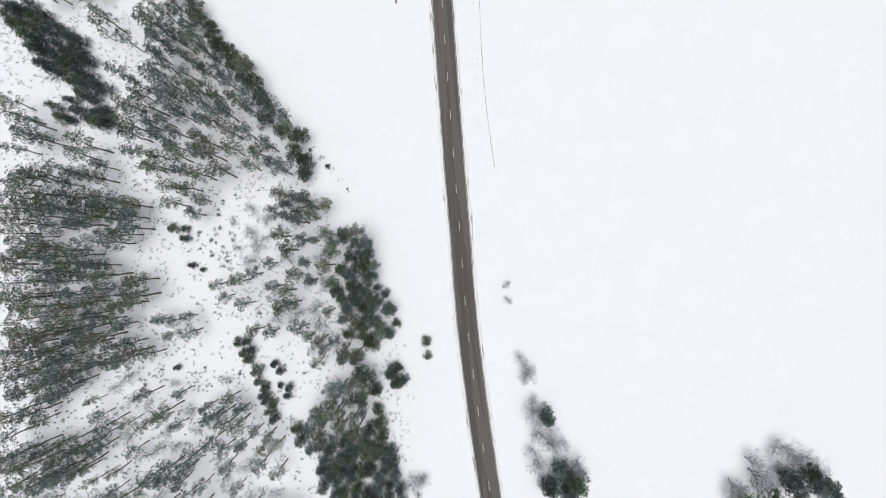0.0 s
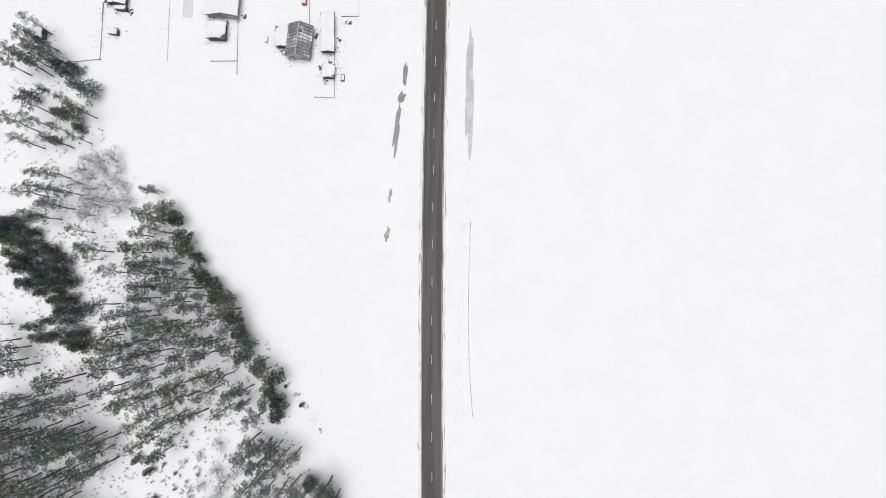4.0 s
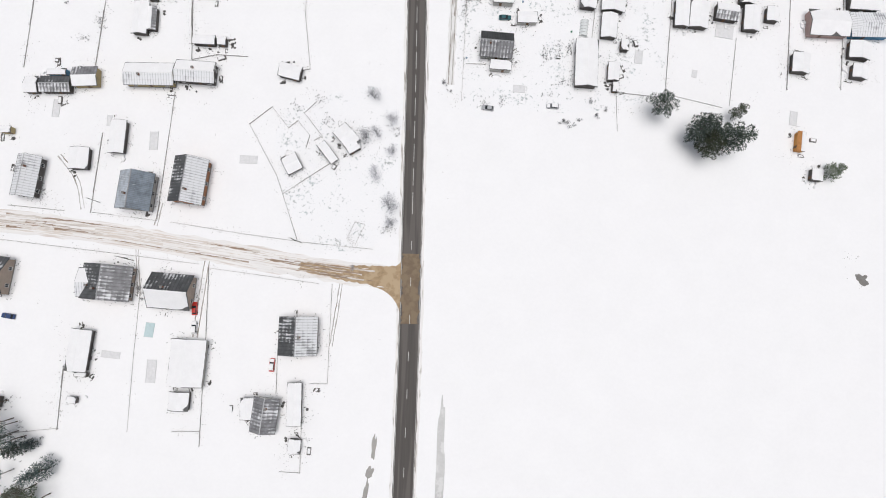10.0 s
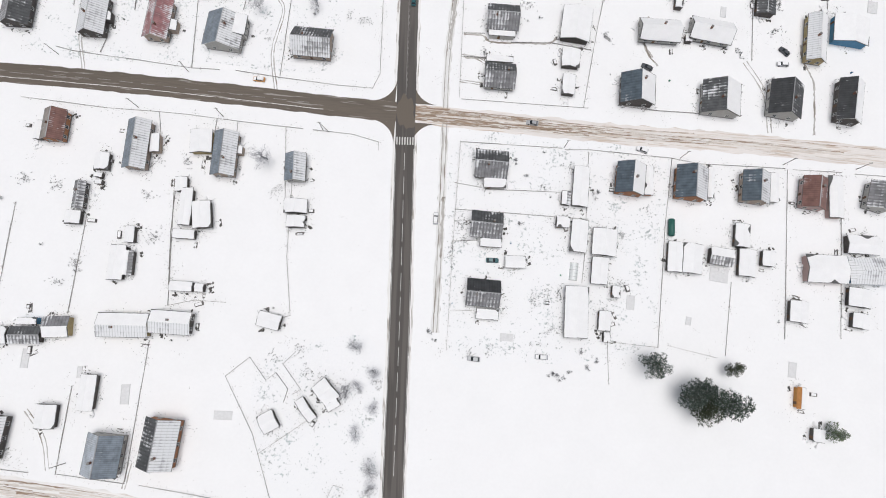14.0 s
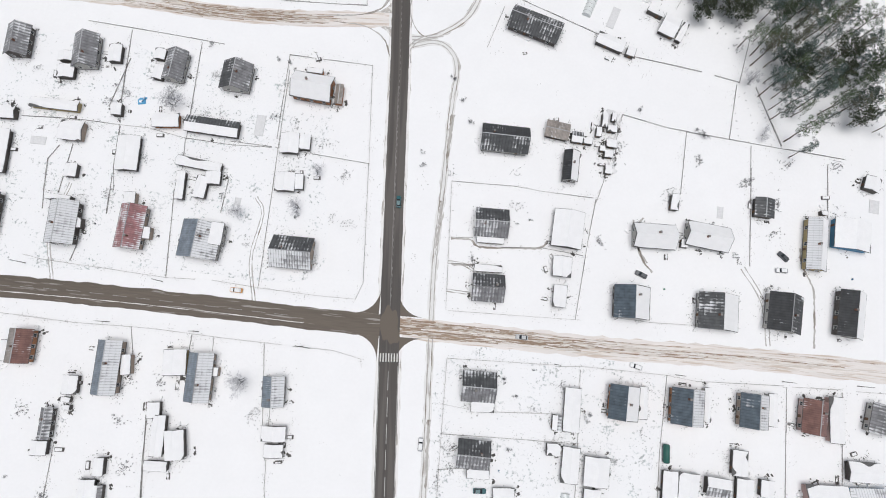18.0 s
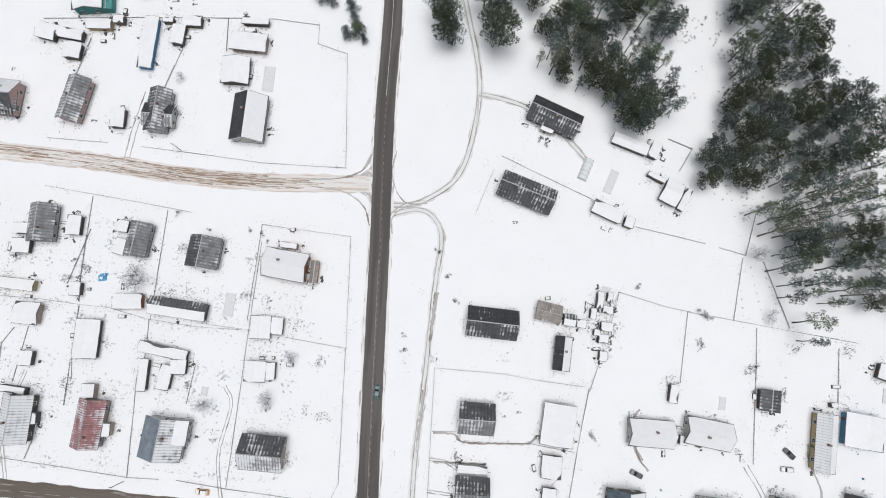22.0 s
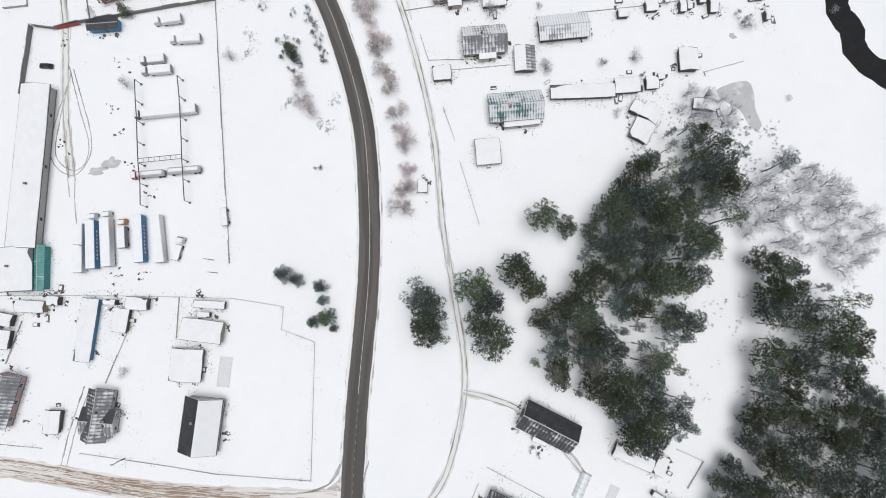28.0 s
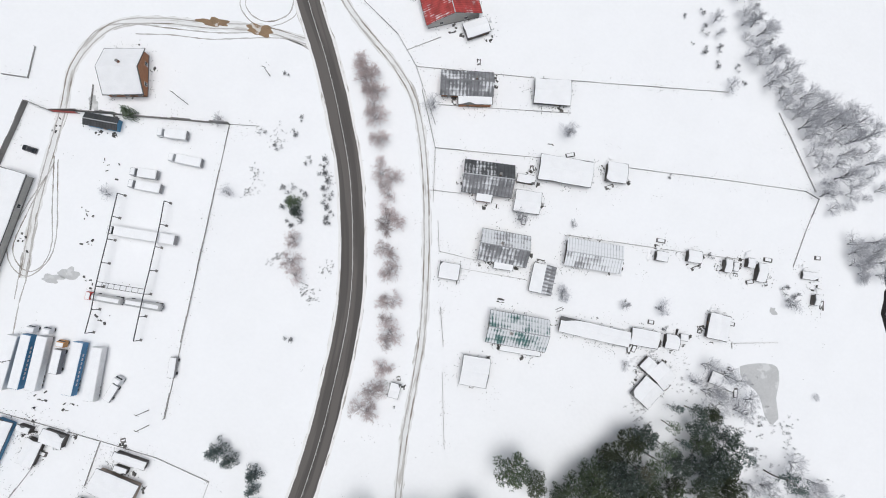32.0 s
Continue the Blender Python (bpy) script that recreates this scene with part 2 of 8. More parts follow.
RUTS = mat("rutted_snow", (0.8, 0.785, 0.775), 0.8, 0.1, 1.2, 0.04, dark=(0.64, 0.58, 0.54), amount=0.2, spot=0.8, uv=True, stretch=(0.05, 1.3, 1))
RUTS_MUD = mat("muddy_rutted_snow", (0.76, 0.72, 0.695), 0.8, 0.13, 2.0, 0.04, dark=(0.58, 0.49, 0.42), amount=0.24, spot=0.8, uv=True, stretch=(0.06, 1.3, 1))
TRACK = mat("wheel_track", (0.5, 0.48, 0.46), 0.8, 0.3, 1.5, 0.03, dark=(0.25, 0.22, 0.19), amount=0.3, spot=1.5, uv=True, stretch=(0.15, 1, 1))
WET = mat("wet_asphalt", (0.13, 0.106, 0.085), 0.7, 0.2, 3.0, 0.01, dark=(0.3, 0.28, 0.26), amount=0.1, spot=0.8, uv=True, stretch=(0.06, 0.8, 1))
SHOULDER = mat("thin_shoulder_snow", (0.8, 0.79, 0.78), 0.8, 0.08, 1.5, 0.05, dark=(0.42, 0.39, 0.36), amount=0.16, spot=0.7, uv=True, stretch=(0.12, 1, 1))
SLUSH = mat("brown_slush", (0.36, 0.25, 0.14), 0.65, 0.3, 1.2, 0.02, dark=(0.42, 0.31, 0.19), amount=0.5, spot=2.5)

MAIN = [(52, -150), (41.5, -78), (35.6, -26), (33.4, 10.8), (31.4, 46), (29.7, 80.8), (28.1, 120), (26.2, 175), (24.2, 218), (21.8, 268),
        (19.3, 312), (17.0, 352), (14.6, 397), (12.4, 440), (9.9, 484), (8.9, 526), (6.0, 553), (0.4, 581), (-11.3, 610), (-22.5, 629),
        (-34, 645.5), (-46, 660.6), (-75, 700), (-120, 760)]
road = tagged(ribbon("road", MAIN, 6.9, 0.06, ASPHALT, rough=0.1), "grey asphalt two-lane road cleared of snow", "road", "", "structure")
ribbon("shoulder", MAIN, 1.3, 0.03, SHOULDER, road, "thin dirty snow along the asphalt edge", side=3.7, rough=0.25, seed=4)
ribbon("shoulder", MAIN, 1.3, 0.03, SHOULDER, road, "thin dirty snow along the asphalt edge", side=-3.7, rough=0.25, seed=5)
LINE = smooth_line(MAIN, 0.5)


def at_y(y):
    """The road's centre and direction at that y."""
    i = min(range(1, len(LINE) - 1), key=lambda k: abs(LINE[k].y - y))
    return LINE[i], (LINE[i + 1] - LINE[i - 1]).normalized()


def stretch_of(y0, y1, every=4):
    return [(q.x, q.y) for q in LINE if y0 <= q.y <= y1][::every]


ribbon("edge_line", stretch_of(-140, 330, 12), 0.12, 0.065, PAINT, road, "worn white edge line", side=3.2, thick=0.004)
ribbon("edge_line", stretch_of(-140, 330, 12), 0.12, 0.065, PAINT, road, "worn white edge line", side=-3.2, thick=0.004)
dash_v, dash_f = box_geo(-1.5, 1.5, -0.075, 0.075, 0.0, 0.005)
dash_mesh = mesh_object("dash", dash_v, dash_f, PAINT, road, "white centre-line dash")
FAINT = mat("worn_road_paint", (0.3, 0.29, 0.28), 0.75, 0.3, 0.8)
faint_mesh = dash_mesh.data.copy()
faint_mesh.materials[0] = FAINT


def dashes(y0, y1, length, gap, off=0.0, width=1.0, me=None):
    run, last = 0.0, None
    for q, nxt in zip(LINE, LINE[1:]):
        if y0 <= q.y <= y1:
            step = (nxt - q).length
            if last is None or run - last >= length + gap:
                last = run
                d = (nxt - q).normalized()
                c = q + d * (length / 2) + Vector((-d.y, d.x)) * off
                o = new("dash", me or dash_mesh.data)
                o.parent = road
                o.matrix_basis = pose(c.x, c.y, 0.062, 0, 0, math.degrees(math.atan2(d.y, d.x))) @ Matrix.Diagonal((length / 3, width, 1, 1))
            run += step


dash_mesh.matrix_basis = pose(47.6, -118, 0.062, 0, 0, 98)
dashes(-112, 218, 3.0, 9.0)
dashes(219, 326, 6.2, 2.0)
ribbon("centre_line", stretch_of(346, 432, 12), 0.13, 0.065, FAINT, road, "solid white centre line", side=0.1, thick=0.004)
ribbon("centre_line", stretch_of(490, 720, 6), 0.13, 0.065, PAINT, road, "solid white centre line", thick=0.004, step=2.0)
dashes(352, 500, 1.0, 1.2, -0.25, 0.8, faint_mesh)
dashes(505, 720, 1.0, 2.8, -0.3, 0.6, faint_mesh)
# zebra crossing south of the crossroads
for k in range(7):
    c, d = at_y(331.5)
    s = Vector((d.y, -d.x))
    o = new("zebra_stripe", dash_mesh.data)
    o.parent = road
    q = c + s * (k - 3) * 0.95
    o.matrix_basis = pose(q.x, q.y, 0.062, 0, 0, math.degrees(math.atan2(d.y, d.x))) @ Matrix.Diagonal((0.95, 2.9, 1, 1))

STREAK = mat("brown_streak", (0.31, 0.22, 0.155), 0.7, 0.3, 2.0, 0.02, dark=(0.62, 0.58, 0.54), amount=0.4, spot=0.7, uv=True, stretch=(0.1, 1.6, 1))
LIFT = {}
STREAK_PALE = mat("pale_brown_streak", (0.66, 0.6, 0.55), 0.75, 0.25, 2.0, 0.02, dark=(0.74, 0.72, 0.7), amount=0.4, spot=0.7, uv=True, stretch=(0.08, 1.6, 1))


def streaks(parent, pts, n, half, seed, dark=0.4, shift=0.0, reach=(0.1, 0.4)):
    """Long narrow wheel streaks of mud on packed snow, each of its own length."""
    rnd = random.Random(seed)
    line = smooth_line(pts, 1.0)
    for k in range(int(n * 1.5)):
        LIFT[parent.name] = LIFT.get(parent.name, 0) + 1
        run = int(len(line) * rnd.uniform(*reach))
        i = rnd.randrange(0, max(1, len(line) - run))
        cut = [(q.x, q.y) for q in line[i:i + run + 3:3]]
        if len(cut) < 4:
            continue
        if rnd.random() < 0.5:
            cut = cut[::-1]
        d = 1 if cut[-1][0] > cut[0][0] else -1
        m, nm = (STREAK, "brown wheel streak in the slush") if rnd.random() < dark else (STREAK_PALE, "pale brown wheel streak")
        ribbon("mud_streak", cut, rnd.uniform(0.2, 0.85), 0.036 + 0.0015 * LIFT[parent.name], m, parent, nm, side=d * rnd.uniform(-half, half) + d * shift, rough=0.14, seed=seed * 40 + k, step=1.2, w2=0.12, thick=0.004)


# side streets
side1 = tagged(ribbon("side_street_1", [(-190, 207), (-115.6, 206.1), (-77.4, 204.2), (-38.9, 200.6), (-0.4, 196.9), (21.5, 195.8)], 7.6, 0.02, RUTS, rough=0.5, seed=2),
               "unpaved side street with rutted brownish snow", "road", "", "structure")
ribbon("mud_streak", [(-12, 198), (2, 196.6), (12, 196.2), (22.5, 195.8)], 3.0, 0.045, SLUSH, side1, "brown mud spreading to the main road", rough=0.35, step=0.9, w2=8.0, seed=7)
side2 = tagged(ribbon("side_street_2", [(-190, 346), (-122.2, 345.7), (-82.2, 345.2), (-42.1, 343.9), (-2.1, 342.4), (16, 342.2)], 7.6, 0.045, WET, rough=0.25, seed=3),
               "wet brown asphalt side street with snow strips", "road", "", "structure")
ribbon("edge_line", [(-190, 346), (-122.2, 345.7), (-82.2, 345.2), (-42.1, 343.9), (-12, 342.7)], 0.2, 0.05, SHOULDER, side2, "thin white snow strip", side=-1.7, thick=0.004, rough=0.1)
for k in range(14):
    o = new("dash", faint_mesh)
    o.parent = side2
    o.matrix_basis = pose(-124 + k * 8.0, 346.0 - max(0, k - 4) * 0.3, 0.047, 0, 0, -1.5) @ Matrix.Diagonal((1.6, 1.2, 1, 1))
side3 = tagged(ribbon("side_street_3", [(17.5, 342.0), (21.9, 341.9), (57.7, 341.1), (97.5, 340.2), (137.3, 340.2), (190.5, 338.9), (240, 337)], 7.6, 0.02, RUTS_MUD, rough=0.4, seed=9),
               "unpaved side street with brown rutted slush", "road", "", "structure")
ribbon("mud_streak", [(18, 342), (26, 342), (40, 341.4), (62, 341), (92, 340.6)], 6.0, 0.032, STREAK, side3, "wet brown slush", rough=0.4, step=1.2, w2=0.6, seed=10, side=0.3)
side4 = tagged(ribbon("side_street_4", [(-190, 459), (-118.5, 457.8), (-89.3, 456.8), (-59.9, 454.6), (-30.8, 454.7), (-9.5, 456.0), (9.6, 457.1)], 6.4, 0.02, RUTS_MUD, rough=0.4, seed=13),
               "unpaved side street with brown rutted snow", "road", "", "structure")


streaks(side1, [(-150, 206.6), (-115.6, 206.1), (-77.4, 204.2), (-38.9, 200.6), (0, 196.9)], 22, 2.8, 3, 0.12)
streaks(side1, [(-122, 206.4), (-100, 205.4), (-80, 204.4)], 5, 1.6, 4, 0.5)
streaks(side1, [(-24, 199.2), (-8, 197.8), (14, 196.2)], 10, 2.2, 5, 0.8, 0.0, (0.3, 0.8))
streaks(side3, [(24, 341.9), (57.7, 341.1), (97.5, 340.2), (137.3, 340.2), (190.5, 338.9)], 26, 3.0, 6, 0.4)
streaks(side3, [(30, 341.8), (62, 340.8), (92, 340.3)], 12, 2.4, 7, 0.8)
streaks(side3, [(19, 342), (40, 341.5), (72, 340.8)], 16, 2.8, 21, 0.95, 0.0, (0.3, 0.8))
streaks(side4, [(-150, 458.4), (-118.5, 457.8), (-89.3, 456.8), (-59.9, 454.6), (-30.8, 454.7), (-6, 456.2)], 24, 2.6, 8, 0.6)
streaks(side4, [(-84, 456.6), (-60, 454.8), (-31, 454.8), (-12, 455.8)], 20, 2.0, 9, 0.85, 0.0, (0.2, 0.6))


def fillet(name, x, y, r, sx, sy, z, material, parent, label):
    """The rounded inner corner where two roads meet at (x, y); sx, sy: which way the legs run."""
    v = [(x, y, z), (x + sx * r, y, z)]
    for k in range(1, 8):
        a = math.pi / 2 * k / 8
        v.append((x + sx * r * (1 - math.sin(a)), y + sy * r * (1 - math.cos(a)), z))
    v.append((x, y + sy * r, z))
    mesh_object(name, v, [tuple(range(len(v)))], material, parent, label)


for sx, sy, m in ((-1, 1, WET), (-1, -1, WET), (1, 1, WET), (1, -1, WET)):
    fillet("corner", 16.6 + sx * 3.2 + (0.7 if sy < 0 else 0), 342.2 + sy * 3.6, 9.0, sx, sy, 0.04, m, side2, "wet brown slush at the corner")
fillet("corner", 22.2, 199.0, 5.0, -1, 1, 0.04, SLUSH, side1, "brown mud at the corner")
fillet("corner", 22.8, 192.5, 11.0, -1, -1, 0.04, SLUSH, side1, "brown mud at the corner")
CORNER = mat("corner_slush", (0.5, 0.47, 0.44), 0.8, 0.25, 1.0, 0.03, dark=(0.72, 0.71, 0.7), amount=0.5, spot=1.2)
fillet("corner", 8.6, 459.8, 9.0, -1, 1, 0.035, CORNER, side4, "dirty slush at the corner")
fillet("corner", 9.2, 454.2, 8.0, -1, -1, 0.035, CORNER, side4, "dirty slush at the corner")
for k, pts in enumerate(([(7.6, 472), (5.0, 463), (-3, 458.6), (-16, 457)], [(6.6, 468), (3.0, 461), (-6, 457.8), (-20, 456.6)], [(8.6, 442), (5.6, 449), (-2, 453.6), (-14, 454.6)],
                         [(15.4, 470), (14.6, 461), (19, 452.4), (26, 451)], [(15.9, 438), (15.0, 446), (20, 451), (27, 453)], [(16.6, 440), (16.2, 446), (21, 450.4), (28, 452)])):
    ribbon("curved_rut", pts, 0.5, 0.042 + 0.004 * (k % 3), TRACK, side4, "dark curved wheel rut at the corner", rough=0.14, step=1.0, seed=60 + k, thick=0.004, w2=0.3)
MUDDY = mat("muddy_asphalt", (0.17, 0.12, 0.075), 0.7, 0.25, 1.5, 0.01, dark=(0.2, 0.145, 0.09), amount=0.5, spot=2.4)
ribbon("mud_film", stretch_of(181, 205, 2), 5.6, 0.066, MUDDY, road, "brown mud carried onto the asphalt", rough=0.5, step=0.8, thick=0.004, seed=17)
c2, d2 = at_y(342)
blob("mud_film", c2.x, c2.y, 3.2, 6.5, 0.066, WET, 0, 18, parent=road, label="brown mud carried onto the asphalt")


LANE_SNOW = mat("packed_lane_snow", (0.77, 0.765, 0.76), 0.8, 0.1, 2.0, 0.04, dark=(0.5, 0.48, 0.46), amount=0.22, spot=1.0, uv=True, stretch=(0.08, 0.9, 1))


def lane(name, pts, label, gauge=1.5, w=0.55, seed=1):
    t = thing(name, 0, 0, 0, 0, label, "lane", "", "structure")
    lift = 0.004 if name in ("lane_2", "lane_4") else 0.0
    ribbon("lane_bed", pts, gauge + 1.3, 0.012 + lift, LANE_SNOW, t, "packed dirty snow", rough=0.35, seed=seed, step=2.0)
    for s in (-1, 1):
        ribbon("wheel_track", pts, w * 0.75, 0.022 + lift, TRACK, t, "bare brown wheel track", side=s * gauge / 2, rough=0.09, seed=seed + 2 + s, step=1.5, thick=0.005)


lane("lane_1", [(11.5, 450.5), (19, 450.4), (26, 452.5), (37, 461.4), (41.8, 476), (43.1, 499), (37.1, 524.4), (31.2, 546.3), (24.2, 579.4), (11.7, 614.2), (-0.4, 638.5), (-11.5, 650), (-35.5, 664.9), (-60, 690)],
     "narrow snowy lane with two brown wheel tracks", seed=21)
lane("lane_2", [(16, 447), (24, 449.4), (30, 447.6), (34, 440), (33, 422.2), (32.2, 392.8), (31.2, 364.1), (32.1, 333.9), (33.4, 295.3), (34.0, 264.7)],
     "narrow snowy lane beside the main road", 1.3, 0.45, 31)
lane("lane_3", [(-41, 648), (-56, 646.5), (-71, 641.5), (-86, 637), (-98.4, 630), (-103.8, 615.5), (-100.9, 599.7), (-96, 570), (-91, 550)], "rutted snowy track into the truck yard", 1.7, 0.5, 41)
lane("lane_4", [(43, 494), (52, 493), (62, 490), (74, 482), (84, 472)], "snowy track behind the long houses", 1.4, 0.4, 51)
for sd, ring in enumerate(([(-96.1, 586.2), (-92.2, 577.1), (-87.3, 565.6), (-86.2, 557.7), (-89.7, 551.1), (-95.6, 552.1), (-99.4, 558.4), (-98.8, 570.2), (-97.2, 580.5)],
                          [(-97.6, 586.8), (-92.2, 573.5), (-87.3, 562.0), (-87.5, 554.8), (-90.7, 552.3), (-95.0, 554.0), (-97.7, 558.7), (-97.6, 572.3), (-96.7, 585.2)],
                          [(-95.3, 569.2), (-90.4, 552.4), (-89.1, 543.8), (-86.7, 533.8)], [(-94.1, 556.9), (-90.6, 543.5)],
                          [(-63.6, 657.4), (-65.4, 652.7), (-62.5, 648.9), (-57.4, 647.1), (-51.8, 649.4), (-48.0, 653.8), (-48.1, 658.7), (-51.5, 662.3)],
                          [(-62.0, 658.0), (-63.8, 653.3), (-61.6, 650.3), (-57.2, 648.9), (-52.7, 650.6), (-49.7, 654.3), (-50.1, 658.9), (-52.8, 661.8)],
                          [(-37.9, 645.2), (-42.1, 646.4), (-48.6, 646.1), (-59.8, 641.6), (-69.3, 637.4), (-81.0, 634.2), (-90.6, 630.6)],
                          [(-39.4, 646.6), (-44.9, 646.3), (-52.4, 646.2), (-68.5, 640.0), (-81.8, 636.2), (-95.1, 632.3), (-102.0, 627.0), (-104.2, 619.4)])):
    tagged(ribbon("tyre_track", ring, 0.34, 0.02, TRACK, rough=0.1, seed=sd, step=1.2, thick=0.01), "curved tyre track pressed into the snow", "track", "tyre tracks", "structure")
# driveways and paths
for pts, w in (([(-68, 207), (-66, 196), (-64, 184)], 1.0), ([(-42.8, 200), (-43.4, 188), (-44, 172)], 2.2), ([(2.5, 197), (1.6, 184), (0.6, 172)], 1.2), ([(-86.5, 212), (-90, 222), (-97, 230)], 1.6), ([(-61.5, 208), (-60.6, 216)], 1.3),
               ([(-79, 459), (-78, 470), (-75.6, 484)], 2.4), ([(-100, 349), (-104, 366), (-100, 384)], 1.3), ([(-30, 347), (-33, 362), (-31, 378), (-34, 384)], 1.3), ([(149.5, 345), (148, 360), (141, 372)], 2.0),
               ([(36, 366), (42, 365.4), (49, 361)], 1.2), ([(36, 356), (52, 355)], 1.0)):
    drive = thing("driveway", 0, 0, 0, 0, "two faint wheel tracks in the snow to a house", "path", "paths across the yards", "structure")
    for s in (-1, 1):
        ribbon("wheel_track", pts, 0.2 + w * 0.08, 0.014, TRACK, drive, "", rough=0.12, step=1.2, seed=int(w * 10) + s, side=s * max(0.4, w * 0.36), thick=0.01)

for sd, pts in enumerate(([(105.1, 387.5), (102.8, 383.5), (103.4, 375.9), (105.5, 371.3), (108.6, 367.8)],
                           [(36.5, 374.5), (43.4, 374.6), (46.1, 372.4), (56.3, 372.6), (68.0, 373.5), (70.8, 376.2)],
                           [(37.3, 365.2), (46.1, 365.6), (54.8, 365.9)],
                           [(162.0, 380.7), (162.6, 374.1), (166.1, 366.2), (166.1, 355.0), (165.6, 345.4)],
                           [(101.7, 386.5), (101.6, 380.6), (104.5, 374.2), (106.8, 371.1)])):
    tagged(ribbon("footpath", pts, 0.7, 0.016, TRACK, rough=0.18, seed=sd, step=1.0, thick=0.008), "narrow trodden dark footpath through the snow", "path", "footpaths", "structure")

# muddy stretch of the lane and the narrow ditch east of the road
for sd, (pts, w) in enumerate(([((33.8, 421), (33.2, 412), (32.8, 402)), 1.7], [((32.2, 388), (31.8, 378), (31.3, 368)), 1.1], [((33.4, 312), (33.7, 302), (33.9, 290)), 1.2])):
    tagged(ribbon("bare_strip", pts, w, 0.034, TRACK, rough=0.3, seed=sd, step=1.0, w2=w * 0.4, thick=0.01), "strip of bare dark soil worn along the lane", "soil", "", "structure")
tagged(ribbon("ditch", [(41.6, 92.8), (41.9, 81.5), (42.1, 70.3), (42.7, 57.1), (43.7, 45.0), (45.4, 30.0)], 0.16, 0.012, MATS["wheel_track"], rough=0.1, seed=71, step=1.0, thick=0.008), "thin dark ditch line in the snow beside the road", "ditch", "", "structure")

# ponds, puddles and the river
tagged(blob("frozen_ditch", 39.2, 136, 1.4, 21.0, 0.012, ICE, 1.5, 3, 60, 0.22), "long strip of grey ice beside the road", "ice", "", "structure")
for x, y, rx, ry, sd in ((17.4, 141, 0.7, 4.2, 1), (16.6, 133, 1.0, 2.2, 2), (15.7, 122, 0.9, 8.5, 3), (14.8, 100, 0.5, 2.2, 5), (14.6, 87, 0.7, 2.4, 6)):
    tagged(blob("meltwater_puddle", x, y, rx, ry, 0.012, mat("puddle", (0.22, 0.21, 0.2), 0.3, 0.2, 2.0), -4, sd, 40, 0.3), "narrow dark meltwater puddle in snow", "puddle", "puddles beside the road")
tagged(blob("dark_patch", 178, 206, 2.4, 1.6, 0.012, mat("wet_soil", (0.2, 0.19, 0.18), 0.6, 0.3, 1.0), -30, 4, 40, 0.4), "dark thawed patch in the snowy field", "patch", "", "structure")
for x, y, rx, ry, a, sd in ((-93.5, 606, 1.3, 2.6, 30, 3), (-79, 556, 3.0, 1.7, 20, 4), (-83, 553, 3.2, 1.2, 15, 5), (-70, 643, 4.4, 1.4, 12, 6), (-56, 646, 4.2, 1.8, 14, 7), (123, 622, 1.2, 1.0, 0, 8)):
    tagged(blob("slush_puddle", x, y, rx, ry, 0.03, MUD if y > 640 else ICE, a, sd, 40, 0.3), "shallow grey slush puddle in the yard", "puddle", "slush puddles")
tagged(patch("pond", [(118.6, 602.5), (124.3, 605.7), (129.4, 606.5), (131.6, 602.1), (132.1, 597.7), (134.7, 591.9), (133.6, 589.5), (130.4, 591.4), (127.1, 596.2), (122.5, 598.5), (119.5, 600.3)], 0.012, ICE), "small frozen grey pond near the pines", "pond", "", "structure")
WATER = mat("river_water", (0.018, 0.017, 0.015), 0.12, 0.3, 3.0)
tagged(ribbon("river", [(195, 697), (181, 679), (168, 668), (161, 660), (159.5, 654), (156.2, 648), (158.6, 641), (158.8, 635), (164.5, 628), (165.5, 622), (176, 614), (193, 608), (212, 609)], 8.8, 0.015, WATER, rough=0.55, seed=61, step=2.2), "dark open river winding between snowy banks", "river", "", "structure")

